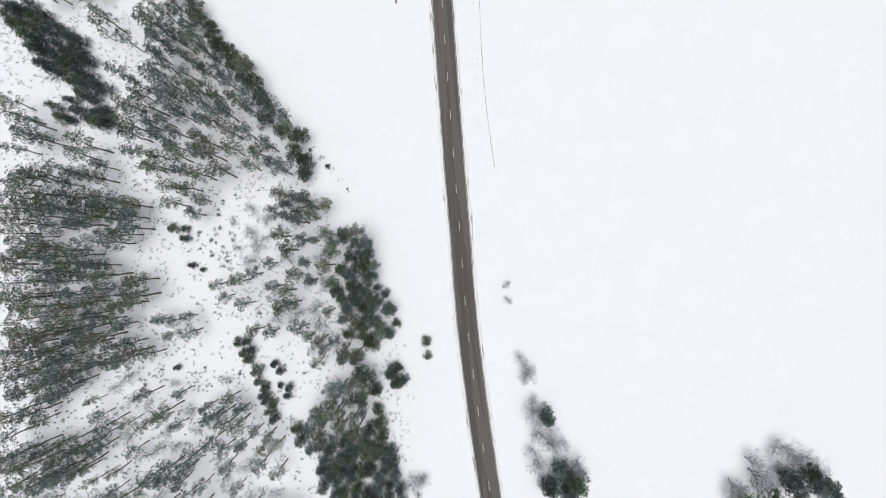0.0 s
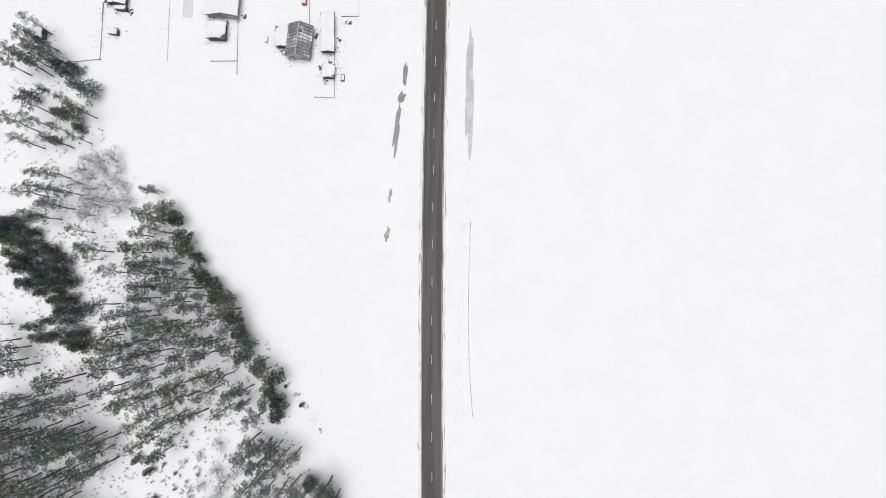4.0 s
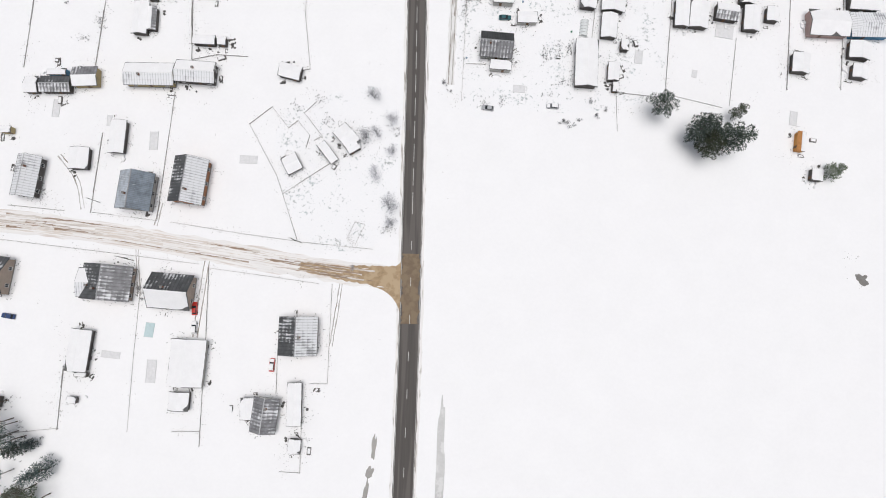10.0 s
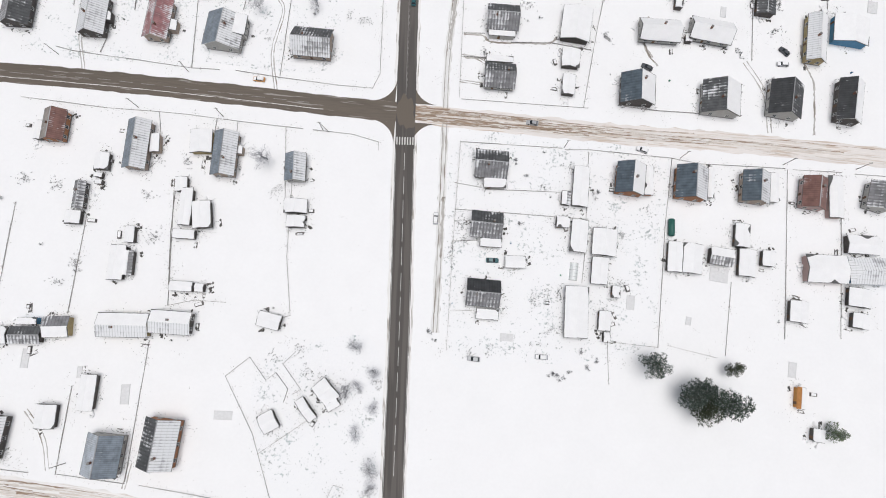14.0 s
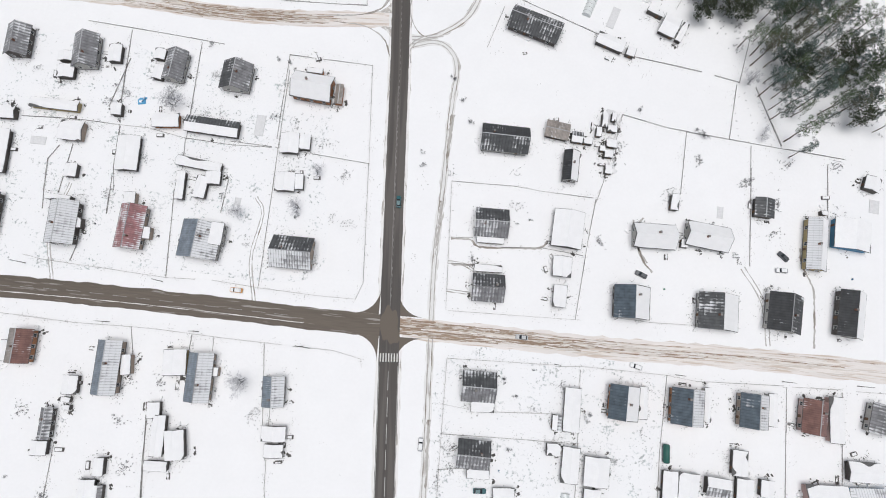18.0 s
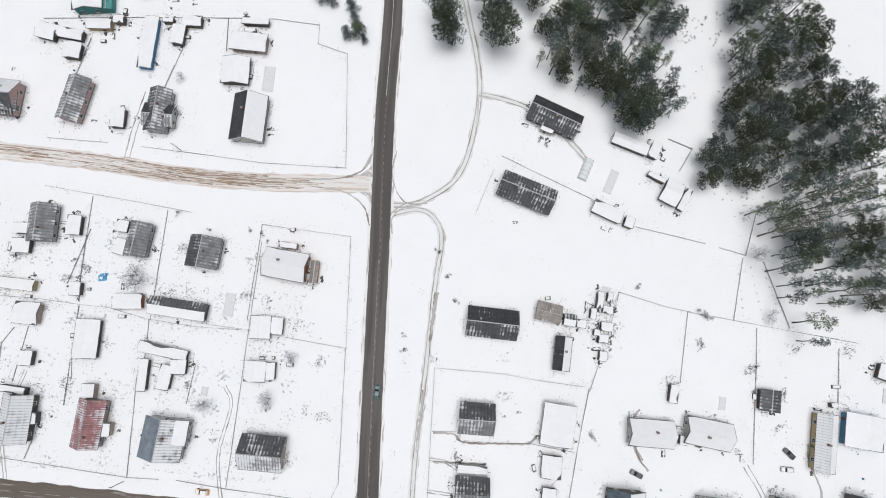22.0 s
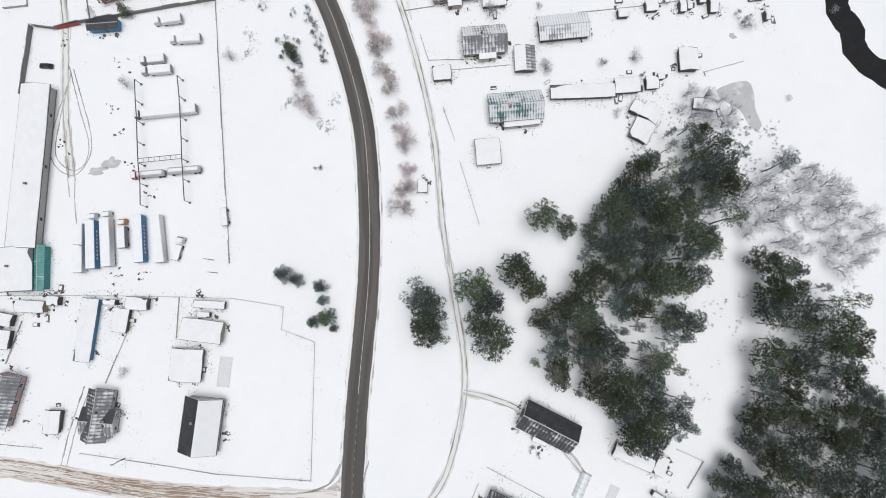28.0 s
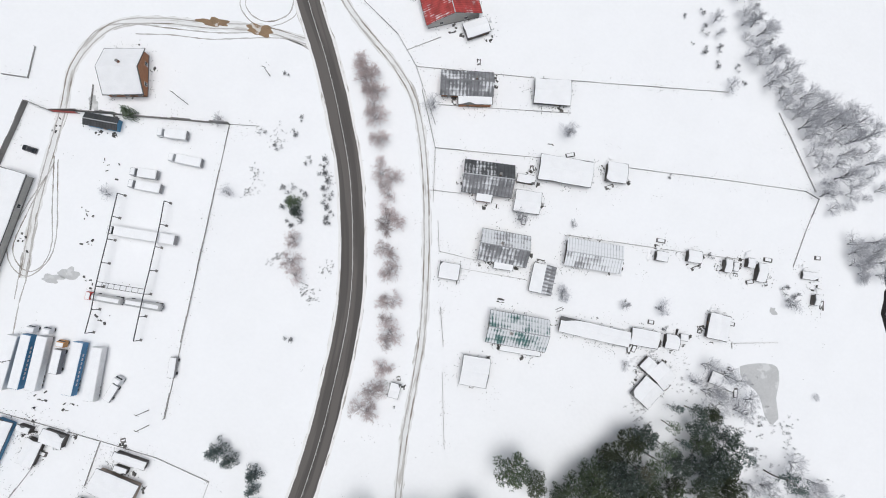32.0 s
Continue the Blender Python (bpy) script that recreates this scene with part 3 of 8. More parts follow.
# ---- kinds of things ----
ROOFS = {
    "g": (roof_mat("roof_asbestos", (0.2, 0.2, 0.21), 0.5, 1.1), "grey sheet"), "d": (roof_mat("roof_dark_sheet", (0.075, 0.078, 0.082), 0.42, 1.1), "dark grey sheet"),
    "k": (roof_mat("roof_black_sheet", (0.04, 0.042, 0.045), 0.16, 0.9), "nearly black sheet"), "l": (roof_mat("roof_light_sheet", (0.27, 0.27, 0.28), 0.85, 0.9), "light grey sheet"),
    "G": (roof_mat("roof_snowy_sheet", (0.4, 0.4, 0.42), 0.98, 0.9), "snow-dusted grey sheet"), "u": (roof_mat("roof_blue_grey_metal", (0.2, 0.235, 0.275), 0.14, 0.6, 0.45), "blue-grey metal"),
    "n": (roof_mat("roof_slate_blue", (0.085, 0.11, 0.135), 0.2, 1.0, 0.5), "slate-blue metal"), "r": (roof_mat("roof_faded_red", (0.31, 0.15, 0.155), 0.58, 0.7, 0.5), "faded red metal"),
    "m": (roof_mat("roof_brown_metal", (0.19, 0.095, 0.08), 0.34, 0.7, 0.5), "red-brown metal"), "h": (roof_mat("roof_board", (0.27, 0.24, 0.22), 0.35, 0.5), "weathered board"),
    "v": (roof_mat("roof_green_metal", (0.06, 0.15, 0.14), 0.86, 0.9, 0.5), "dark green metal"), "U": (roof_mat("roof_pale_blue_metal", (0.4, 0.44, 0.49), 0.3, 0.6, 0.45), "pale blue-grey metal"), "x": (roof_mat("roof_red_metal", (0.36, 0.05, 0.045), 0.35, 0.7, 0.5), "red metal"),
    "q": (roof_mat("roof_teal_metal", (0.05, 0.24, 0.23), 0.3, 0.8, 0.5), "half snowy teal metal"), "o": (mat("roof_rust", (0.45, 0.2, 0.06), 0.8, 0.3, 1.0), "rusty orange sheet"), "S": (mat("roof_edge", (0.12, 0.12, 0.12), 0.8, 0.3, 1.0), "snow-covered"),
}
WALLS = {
    "t": (mat("wall_tan", (0.42, 0.34, 0.28), 0.85, 0.15, 1.0, 0.02), "tan plaster"), "w": (mat("wall_pale", (0.5, 0.49, 0.46), 0.85, 0.14, 1.0, 0.02), "pale plaster"),
    "b": (mat("wall_brick", (0.4, 0.19, 0.1), 0.9, 0.25, 0.6, 0.02), "orange brick"), "k": (mat("wall_dark_wood", (0.11, 0.1, 0.092), 0.9, 0.35, 0.7, 0.03), "dark weathered wood"),
    "p": (mat("wall_pink", (0.5, 0.36, 0.33), 0.85, 0.15, 1.0, 0.02), "pinkish plaster"), "y": (mat("wall_yellow", (0.45, 0.36, 0.19), 0.85, 0.2, 1.0, 0.02), "yellowish board"),
    "e": (mat("wall_blue", (0.08, 0.25, 0.42), 0.7, 0.2, 1.0), "blue painted"), "o": (mat("wall_orange", (0.6, 0.28, 0.07), 0.7, 0.2, 1.0), "orange painted"),
    "q": (mat("wall_teal", (0.05, 0.27, 0.26), 0.6, 0.2, 1.0), "teal metal"),
}
GUTTER = mat("gutter_metal", (0.06, 0.06, 0.062), 0.5, 0.2, 0.5)
DOOR = mat("door_brown", (0.16, 0.09, 0.05), 0.7, 0.25, 0.8)
BRICK = mat("chimney_brick", (0.27, 0.14, 0.1), 0.9, 0.3, 0.3, 0.01)


def window_frame():
    """Frame, mullion and sloping sill as one piece."""
    xs, zs = (-0.7, -0.62, -0.54, -0.03, 0.03, 0.54, 0.62, 0.7), (-0.83, -0.75, -0.67, 0.67, 0.75)
    full = {(i, 0) for i in range(7)} | {(i, r) for i in range(1, 6) for r in (1, 3)} | {(1, 2), (3, 2), (5, 2)}
    v, n = [], len(xs) * len(zs)
    for back in (0, 1):
        v += [(x, 0.0 if back else (0.14 if k == 0 else 0.05), z) for k, z in enumerate(zs) for x in xs]
    f = []
    for i, r in sorted(full):
        a, c, d, e = r * 8 + i, r * 8 + i + 1, r * 8 + i + 9, r * 8 + i + 8
        f += [(c, a, e, d), (n + a, n + c, n + d, n + e)]
        for p, q, near in ((a, c, (i, r - 1)), (c, d, (i + 1, r)), (d, e, (i, r + 1)), (e, a, (i - 1, r))):
            if near not in full:
                f.append((p, q, n + q, n + p))
    used = sorted({k for p in f for k in p})
    at = {k: m for m, k in enumerate(used)}
    return [v[k] for k in used], [tuple(at[k] for k in p) for p in f]


wf = window_frame()
SHARED = {}


def shared(key, geo, material):
    if key not in SHARED:
        me = bpy.data.meshes.new(key)
        me.from_pydata([tuple(v) for v in geo[0]], [], geo[1])
        me.materials.append(material)
        SHARED[key] = me
    return SHARED[key]


def copy_part(name, me, parent, m):
    o = new(name, me)
    o.parent = parent
    o.matrix_basis = m
    return o


def window(parent, x, y, z, ang):
    w = copy_part("window", shared("window", wf, FRAME), parent, pose(x, y, z, 0, 0, ang))
    copy_part("pane", shared("pane", box_geo(-0.54, 0.54, 0.008, 0.02, -0.67, 0.67), GLASS), w, Matrix())


def slope(parent, L, W, h, rise, side, code, hip, rnd):
    """One side of a roof: a sheet with real thickness and, where it lies deep, a slab of snow on it."""
    s = 1 if side else -1
    cut = W / 2 * 0.9 if hip else 0.0
    run = math.hypot(W / 2, rise)

    def sheet(inset, lift, thick, ragged=0.0):
        e, n = -L / 2 + inset, (14 if ragged else 6)
        bite, at, far = (rnd.uniform(5, 16) if rnd.random() < 0.3 else rnd.uniform(0, 2)) * ragged, rnd.choice((0.0, 1.0, rnd.random())), rnd.uniform(0.06, 0.2)
        low, top = [], []
        for k in range(n + 1):
            x = e + (L - 2 * inset) * k / n
            j = min(W * 0.24, rnd.uniform(0, ragged) + bite * math.exp(-((k / n - at) / far) ** 2))
            if ragged and k in (0, n):
                x += rnd.uniform(0, 0.2) * (1 if k == 0 else -1)
            low.append((x, s * (W / 2 - inset - j), h + rise * (inset + j) / (W / 2) + lift))
            xt = max(-L / 2 + cut, min(L / 2 - cut, x)) if hip else x
            top.append((xt, 0.0, h + rise + lift))
        v = low + top + [(a, b, c - thick) for a, b, c in low + top]
        m, f, uv = n + 1, [], []
        for k in range(n):
            f.append((k, k + 1, m + k + 1, m + k) if s < 0 else (k + 1, k, m + k, m + k + 1))
            f.append((2 * m + k + 1, 2 * m + k, 3 * m + k, 3 * m + k + 1))
            f.append((2 * m + k, 2 * m + k + 1, k + 1, k))
            f.append((m + k, m + k + 1, 3 * m + k + 1, 3 * m + k))
        f += [(0, m, 3 * m, 2 * m), (m - 1, 3 * m - 1, 4 * m - 1, 2 * m - 1)]
        q = [(a[0], (W / 2 - abs(a[1])) / (W / 2) * run) for a in v]
        return v, f, [[q[i] for i in p] for p in f]
    v, f, uv = sheet(0.0, 0.0, 0.12)
    part = mesh_object("roof_slope", v, f, ROOFS[code][0], parent, "", uv)
    if code == "S":
        v, f, uv = sheet(0.05, 0.17, 0.165, 0.1)
        mesh_object("snow_cover", v, f, ROOF_SNOW, part, "thick white snow", uv)


def hip_end(parent, L, W, h, rise, s, code):
    c = W / 2 * 0.9
    v = [(s * L / 2, -W / 2, h), (s * L / 2, W / 2, h), (s * (L / 2 - c), 0, h + rise), (s * L / 2, -W / 2, h - 0.12), (s * L / 2, W / 2, h - 0.12), (s * (L / 2 - c), 0, h + rise - 0.12)]
    f = [(0, 1, 2), (3, 5, 4), (0, 3, 4, 1)]
    mesh_object("roof_slope", v, f, ROOFS[code][0], parent, "", [[(v[i][1], abs(v[i][0] - s * L / 2)) for i in p] for p in f])


count = {"n": 0}


def building(name, category, x, y, L, W, ang, roof, wall, h, rise, hip=False, windows=True, group=""):
    count["n"] += 1
    rnd = random.Random(count["n"])
    kinds = (ROOFS[roof[0]][1], ROOFS[roof[1]][1])
    kind = kinds[0] if kinds[0] == kinds[1] else kinds[0] + " and " + kinds[1].replace(" sheet", "")
    size = "small " if L * W < 30 else ""
    b = thing(name, x, y, ang, 0, size + WALLS[wall][1] + " " + category + " with " + kind + " roof", category, group)
    a, o = min(0.65, W * 0.075), min(0.5, L * 0.05)
    x1, y1 = L / 2 - o, W / 2 - a
    top, ridge = h + rise * a / (W / 2) - 0.13, h + rise - 0.13
    if hip:
        v, f = box_geo(-x1, x1, -y1, y1, 0, h - 0.125)
    else:
        v = [(-x1, -y1, 0), (x1, -y1, 0), (x1, y1, 0), (-x1, y1, 0), (-x1, -y1, top), (x1, -y1, top), (x1, y1, top), (-x1, y1, top), (-x1, 0, ridge), (x1, 0, ridge)]
        f = [(3, 2, 1, 0), (0, 1, 5, 4), (2, 3, 7, 6), (1, 2, 6, 9, 5), (3, 0, 4, 8, 7), (4, 5, 9, 8), (6, 7, 8, 9)]
    mesh_object("wall", v, f, WALLS[wall][0], b, "")
    slope(b, L, W, h, rise, 1, roof[0], hip, rnd)
    slope(b, L, W, h, rise, 0, roof[1], hip, rnd)
    if hip:
        hip_end(b, L, W, h, rise, 1, roof[0])
        hip_end(b, L, W, h, rise, -1, roof[1])
    elif roof != "SS":
        box("ridge_cap", (-L / 2, L / 2, -0.14, 0.14, h + rise - 0.02, h + rise + 0.05), ROOFS["l"][0] if "S" not in roof else ROOF_SNOW, b)
    dw = min(0.9, L * 0.3)
    dx = rnd.uniform(-0.3, 0.3) * L
    copy_part("door", shared("door_leaf", box_geo(-0.45, 0.45, 0, 0.05, 0.03, 1.0), DOOR), b, pose(dx, -y1 - 0.003, 0, 0, 0, 180) @ Matrix.Diagonal((dw / 0.9, 1, min(2.0, h - 0.45), 1)))
    if windows:
        box("plinth", (-x1 - 0.06, x1 + 0.06, -y1 - 0.06, y1 + 0.06, 0, 0.4), CONCRETE, b)
        for wx in (-0.32, 0.0, 0.32):
            window(b, wx * L, y1 + 0.003, min(1.75, h - 1.1), 0)
            if abs(wx * L - dx) > 1.3:
                window(b, wx * L, -y1 - 0.003, min(1.75, h - 1.1), 180)
        for s in (-1, 1):
            window(b, s * (x1 + 0.003), 0.22 * W, min(1.75, h - 1.1), -90 * s)
            window(b, s * (x1 + 0.003), -0.22 * W, min(1.75, h - 1.1), -90 * s)
        for s in (-1, 1):
            box("gutter", (-L / 2, L / 2, s * W / 2 - (0.1 if s < 0 else 0.0), s * W / 2 + (0.1 if s > 0 else 0.0), h - 0.13, h + 0.02), GUTTER, b)
        cx, cy = rnd.uniform(-0.25, 0.25) * L, rnd.choice((-1, 1)) * 0.1 * W
        ch = box("chimney", (cx - 0.3, cx + 0.3, cy - 0.3, cy + 0.3, h + rise * 0.6, h + rise + 0.7), BRICK, b)
        box("chimney_cap", (cx - 0.38, cx + 0.38, cy - 0.38, cy + 0.38, h + rise + 0.7, h + rise + 0.8), CONCRETE, ch)
        for s in (-1, 1):
            if not hip:
                g = [(s * (L / 2 + 0.01), -W / 2, h - 0.16), (s * (L / 2 + 0.01), 0, h + rise - 0.16), (s * (L / 2 + 0.01), W / 2, h - 0.16)]
                v = g + [(p, q, r + 0.15) for p, q, r in g] + [(p + s * 0.05, q, r) for p, q, r in g] + [(p + s * 0.05, q, r + 0.15) for p, q, r in g]
                f = [(6, 7, 10, 9), (7, 8, 11, 10), (9, 10, 4, 3), (10, 11, 5, 4), (0, 1, 7, 6), (1, 2, 8, 7), (0, 6, 9, 3), (2, 5, 11, 8)]
                mesh_object("bargeboard", v, f, FRAME if rnd.random() < 0.2 else GUTTER, b)
    return b


def house(x, y, L, W, ang, roof, wall, h=3.2, hip=False):
    return building("house", "house", x, y, L, W, ang, roof, wall, h, min(4.2, 0.36 * W), hip, True, "village houses")


def shed(x, y, L, W, ang, roof, wall, h=2.3, hip=False, name="shed"):
    return building(name, name, x, y, L, W, ang, roof, wall, h, min(1.8, 0.16 * W), hip, h >= 3.4, "sheds and outbuildings")


FENCE_N = {"n": 0}


FENCE_SPOTS = []


def fence(pts, h=0.9, kind="board"):
    """A fence of posts and panels along a line; each panel about three metres."""
    a, h = Vector(pts[0]), h * (0.68 if kind == "board" else 1.0)
    FENCE_N["n"] += 1
    rnd = random.Random(500 + FENCE_N["n"])
    wood = "grey weathered wooden" if kind == "board" else "tall grey concrete"
    size = "low " if h < 0.7 else ""
    t = thing("fence", a.x, a.y, 0, 0, size + wood + " fence edging a snowy plot", "fence", "fences of the plots", "")
    m = FENCE_WOOD if kind == "board" else CONCRETE
    if kind == "board":
        # pickets with gaps on two rails
        pv, pf = join(*[box_geo(-0.5 + (k + 0.12) / 17, -0.5 + (k + 0.8) / 17, -0.014, 0.014, 0.04, 1.0 - 0.05 * (k * 7 % 3)) for k in range(17)],
                      box_geo(-0.5, 0.5, 0.014, 0.05, 0.2, 0.27), box_geo(-0.5, 0.5, 0.014, 0.05, 0.78, 0.85))
        panel = shared("panel_board", (pv, pf), m)
    else:
        panel = shared("panel_slab", join(box_geo(-0.5, 0.5, -0.07, 0.07, 0, 0.96), box_geo(-0.5, 0.5, -0.1, 0.1, 0.96, 1.0)), m)
    post = shared("post_" + kind, box_geo(-0.045, 0.045, -0.045, 0.045, 0, 1.08, 0.02), m)
    for p, q in zip(pts, pts[1:]):
        p, q = Vector(p) - a, Vector(q) - a
        n = max(1, round((q - p).length / (7.5 if kind == "board" else 5.5)))
        ang = math.degrees(math.atan2((q - p).y, (q - p).x))
        for k in range(n):
            c, s = p.lerp(q, (k + 0.5) / n), p.lerp(q, k / n)
            FENCE_SPOTS.append((c.x + a.x, c.y + a.y, ang, (q - p).length / n))
            tilt = rnd.uniform(-6, 6)
            o = copy_part("fence_panel", panel, t, pose(c.x, c.y, 0, tilt, 0, ang) @ Matrix.Diagonal(((q - p).length / n, 1, h * (rnd.choice((0.62, 0.78, 0.9, 1.0, 1.04)) if kind == "board" else 1.0), 1)))
            copy_part("fence_post", post, t, pose(s.x, s.y, 0, 0, 0, ang) @ Matrix.Diagonal((1, 1, h * 1.02, 1)))
        copy_part("fence_post", post, t, pose(q.x, q.y, 0, 0, 0, ang) @ Matrix.Diagonal((1, 1, h * 1.02, 1)))
    return t


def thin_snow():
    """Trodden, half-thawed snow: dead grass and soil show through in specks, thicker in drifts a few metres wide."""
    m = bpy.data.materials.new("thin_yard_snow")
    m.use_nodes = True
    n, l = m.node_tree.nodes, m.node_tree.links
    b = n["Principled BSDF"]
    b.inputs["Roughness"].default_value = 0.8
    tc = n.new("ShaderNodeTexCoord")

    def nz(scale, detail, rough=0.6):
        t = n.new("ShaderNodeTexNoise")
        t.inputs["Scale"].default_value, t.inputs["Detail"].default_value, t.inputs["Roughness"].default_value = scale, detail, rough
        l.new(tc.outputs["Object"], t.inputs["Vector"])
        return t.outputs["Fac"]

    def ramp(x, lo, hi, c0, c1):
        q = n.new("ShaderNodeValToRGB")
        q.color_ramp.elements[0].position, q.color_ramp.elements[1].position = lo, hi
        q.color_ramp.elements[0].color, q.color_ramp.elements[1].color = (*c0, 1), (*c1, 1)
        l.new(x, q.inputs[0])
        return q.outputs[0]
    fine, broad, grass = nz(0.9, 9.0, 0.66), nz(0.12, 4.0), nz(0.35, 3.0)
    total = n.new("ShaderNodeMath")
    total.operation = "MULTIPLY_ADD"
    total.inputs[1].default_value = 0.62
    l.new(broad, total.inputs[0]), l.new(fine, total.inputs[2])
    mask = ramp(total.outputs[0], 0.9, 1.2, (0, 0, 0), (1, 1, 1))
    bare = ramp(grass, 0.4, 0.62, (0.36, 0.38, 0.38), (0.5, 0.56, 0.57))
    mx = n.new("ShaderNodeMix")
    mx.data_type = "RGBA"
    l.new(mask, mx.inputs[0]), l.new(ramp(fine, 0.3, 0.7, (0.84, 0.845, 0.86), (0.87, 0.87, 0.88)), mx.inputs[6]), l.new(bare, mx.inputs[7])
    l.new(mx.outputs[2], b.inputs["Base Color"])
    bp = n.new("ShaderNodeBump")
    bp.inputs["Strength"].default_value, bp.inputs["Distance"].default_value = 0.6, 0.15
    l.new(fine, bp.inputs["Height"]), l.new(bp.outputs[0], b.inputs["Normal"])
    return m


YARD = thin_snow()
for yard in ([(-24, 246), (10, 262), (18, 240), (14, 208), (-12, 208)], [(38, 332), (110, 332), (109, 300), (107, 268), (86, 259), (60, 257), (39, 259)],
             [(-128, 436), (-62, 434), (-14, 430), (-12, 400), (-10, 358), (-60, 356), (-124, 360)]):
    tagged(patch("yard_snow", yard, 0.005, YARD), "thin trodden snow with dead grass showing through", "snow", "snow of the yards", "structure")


# ---- houses and sheds ----
# plots south of the first side street
house(-113.4, 187.9, 15.4, 12.7, -3, "dS", "t", 3.5)
house(-73.3, 187.9, 11.5, 16.1, -91, "gd", "t", 3.5)
house(-52.2, 186.4, 13.9, 11.5, -1, "dS", "t", 3.5)
shed(-79.8, 165.6, 13.7, 7.1, -92, "SS", "k")
shed(-44.4, 163.9, 15.3, 11.4, -90, "SS", "w", 3.0)
shed(-45.8, 151.6, 6.1, 6.5, -89, "SS", "k")
house(-9.5, 174.8, 12.4, 12.5, -87, "ld", "t", 3.8)
house(-17.9, 149.2, 11.1, 8.2, -93, "gg", "w", 2.8)
shed(-23.9, 150.7, 7.0, 4.4, -87, "SS", "k")
shed(-9.0, 153.1, 13.7, 4.8, -86, "SS", "k")
shed(-7.8, 140.0, 4.6, 4.2, -90, "SS", "k", 2.0)
shed(-104.6, 147.7, 4.0, 3.9, -2, "SS", "k")
shed(-78.4, 157.9, 4.1, 1.5, -2, "SS", "k", 1.9)
shed(-80.2, 149.8, 3.2, 2.2, -3, "SS", "k", 1.6)
house(-130.6, 476.6, 24.5, 12.8, -1, "Gd", "p", 3.6)
house(-122.7, 475.2, 8.6, 8.4, -84, "gG", "p", 3.4)
shed(-68.7, 474.6, 10.6, 8.2, 0, "kg", "w", 3.6, name="house_wing")
shed(-78.5, 187.5, 8.1, 9.4, 1, "SG", "t", 3.6, name="house_wing")

# plots north of the first side street
house(-104.5, 221.3, 14.0, 8.0, -93, "GG", "k", 3.5)
shed(-88.9, 228.8, 7.8, 6.7, -88, "SS", "k")
shed(-77.1, 237.2, 11.6, 5.5, -89, "SS", "k")
house(-67.9, 218.7, 12.8, 11.5, -92, "uU", "w", 3.8)
house(-50.6, 223.4, 15.5, 11.3, -93, "Gd", "b", 4.2)
shed(-68.7, 259.5, 16.8, 7.9, 3, "SG", "y", 3.4)
shed(-53.3, 261.5, 13.6, 7.6, 0, "SG", "k", 3.4)
shed(-90.6, 257.3, 8.7, 7.0, 6, "gS", "y", 2.8)
shed(-100.3, 253.9, 10.4, 5.7, 4, "dg", "k", 2.8)
shed(-108.6, 253.3, 4.7, 5.9, 4, "SS", "k")
shed(-100.7, 258.5, 6.7, 2.4, 4, "SS", "e")
shed(-114.7, 237.0, 3.7, 2.3, 4, "SS", "y")
house(-91.4, 302.3, 9.9, 3.8, -88, "gg", "k", 2.6)
shed(-92.3, 294.5, 4.8, 5.3, -88, "SS", "k")
shed(-74.9, 280.1, 12.1, 5.4, -89, "SS", "k")
shed(-71.0, 280.2, 8.6, 3.1, -87, "gS", "k")
shed(-72.1, 290.0, 5.8, 3.3, -86, "SS", "k")
shed(-54.6, 301.0, 13.2, 4.4, -87, "SS", "k", 2.6)
shed(-48.6, 298.6, 9.6, 6.4, -80, "SS", "k", 3.0)
shed(-53.9, 291.5, 7.7, 3.3, 1, "SS", "k")
shed(-52.1, 273.7, 8.0, 3.5, 1, "SS", "k")
shed(-46.0, 273.7, 3.1, 3.0, 1, "SS", "k")
shed(-21.3, 264.5, 7.9, 5.2, -11, "SS", "k")
shed(-0.1, 242.9, 5.7, 8.1, 45, "SS", "k")
shed(2.6, 238.9, 4.6, 2.7, 35, "SS", "k")
shed(-6.0, 236.9, 3.3, 8.4, 41, "SS", "k", 1.8)
shed(-17.7, 232.2, 5.7, 6.3, 32, "SS", "k", 1.8)

# plots south of the second side street, west
house(-104.1, 326.4, 11.3, 8.0, -89, "mh", "b", 3.5)
shed(-109.9, 324.5, 7.0, 2.7, -89, "SS", "k")
house(-74.1, 321.6, 17.7, 8.0, -89, "Gu", "t", 3.8)
shed(-68.6, 322.8, 6.8, 3.4, -83, "SS", "t", 2.8, name="porch")
house(-43.5, 320.6, 15.9, 8.3, -89, "Gu", "t", 3.8)
shed(-52.6, 324.7, 8.7, 7.8, -85, "SS", "y", 2.8)
shed(-39.1, 322.6, 3.1, 2.5, -89, "SS", "t", 2.6, name="porch")
house(-18.6, 317.7, 9.9, 7.2, -86, "lu", "w", 3.5)
shed(-86.0, 315.0, 6.3, 5.1, -88, "SS", "k")
shed(-86.7, 310.1, 3.1, 1.7, -3, "SS", "k", 1.8)
shed(-86.1, 307.6, 2.5, 1.7, 0, "SS", "k", 1.8)
shed(-57.4, 308.9, 5.3, 4.3, -85, "SS", "k")
shed(-17.2, 304.2, 5.0, 8.1, -87, "SS", "k")
shed(-16.6, 298.8, 4.4, 6.4, -87, "SS", "k")

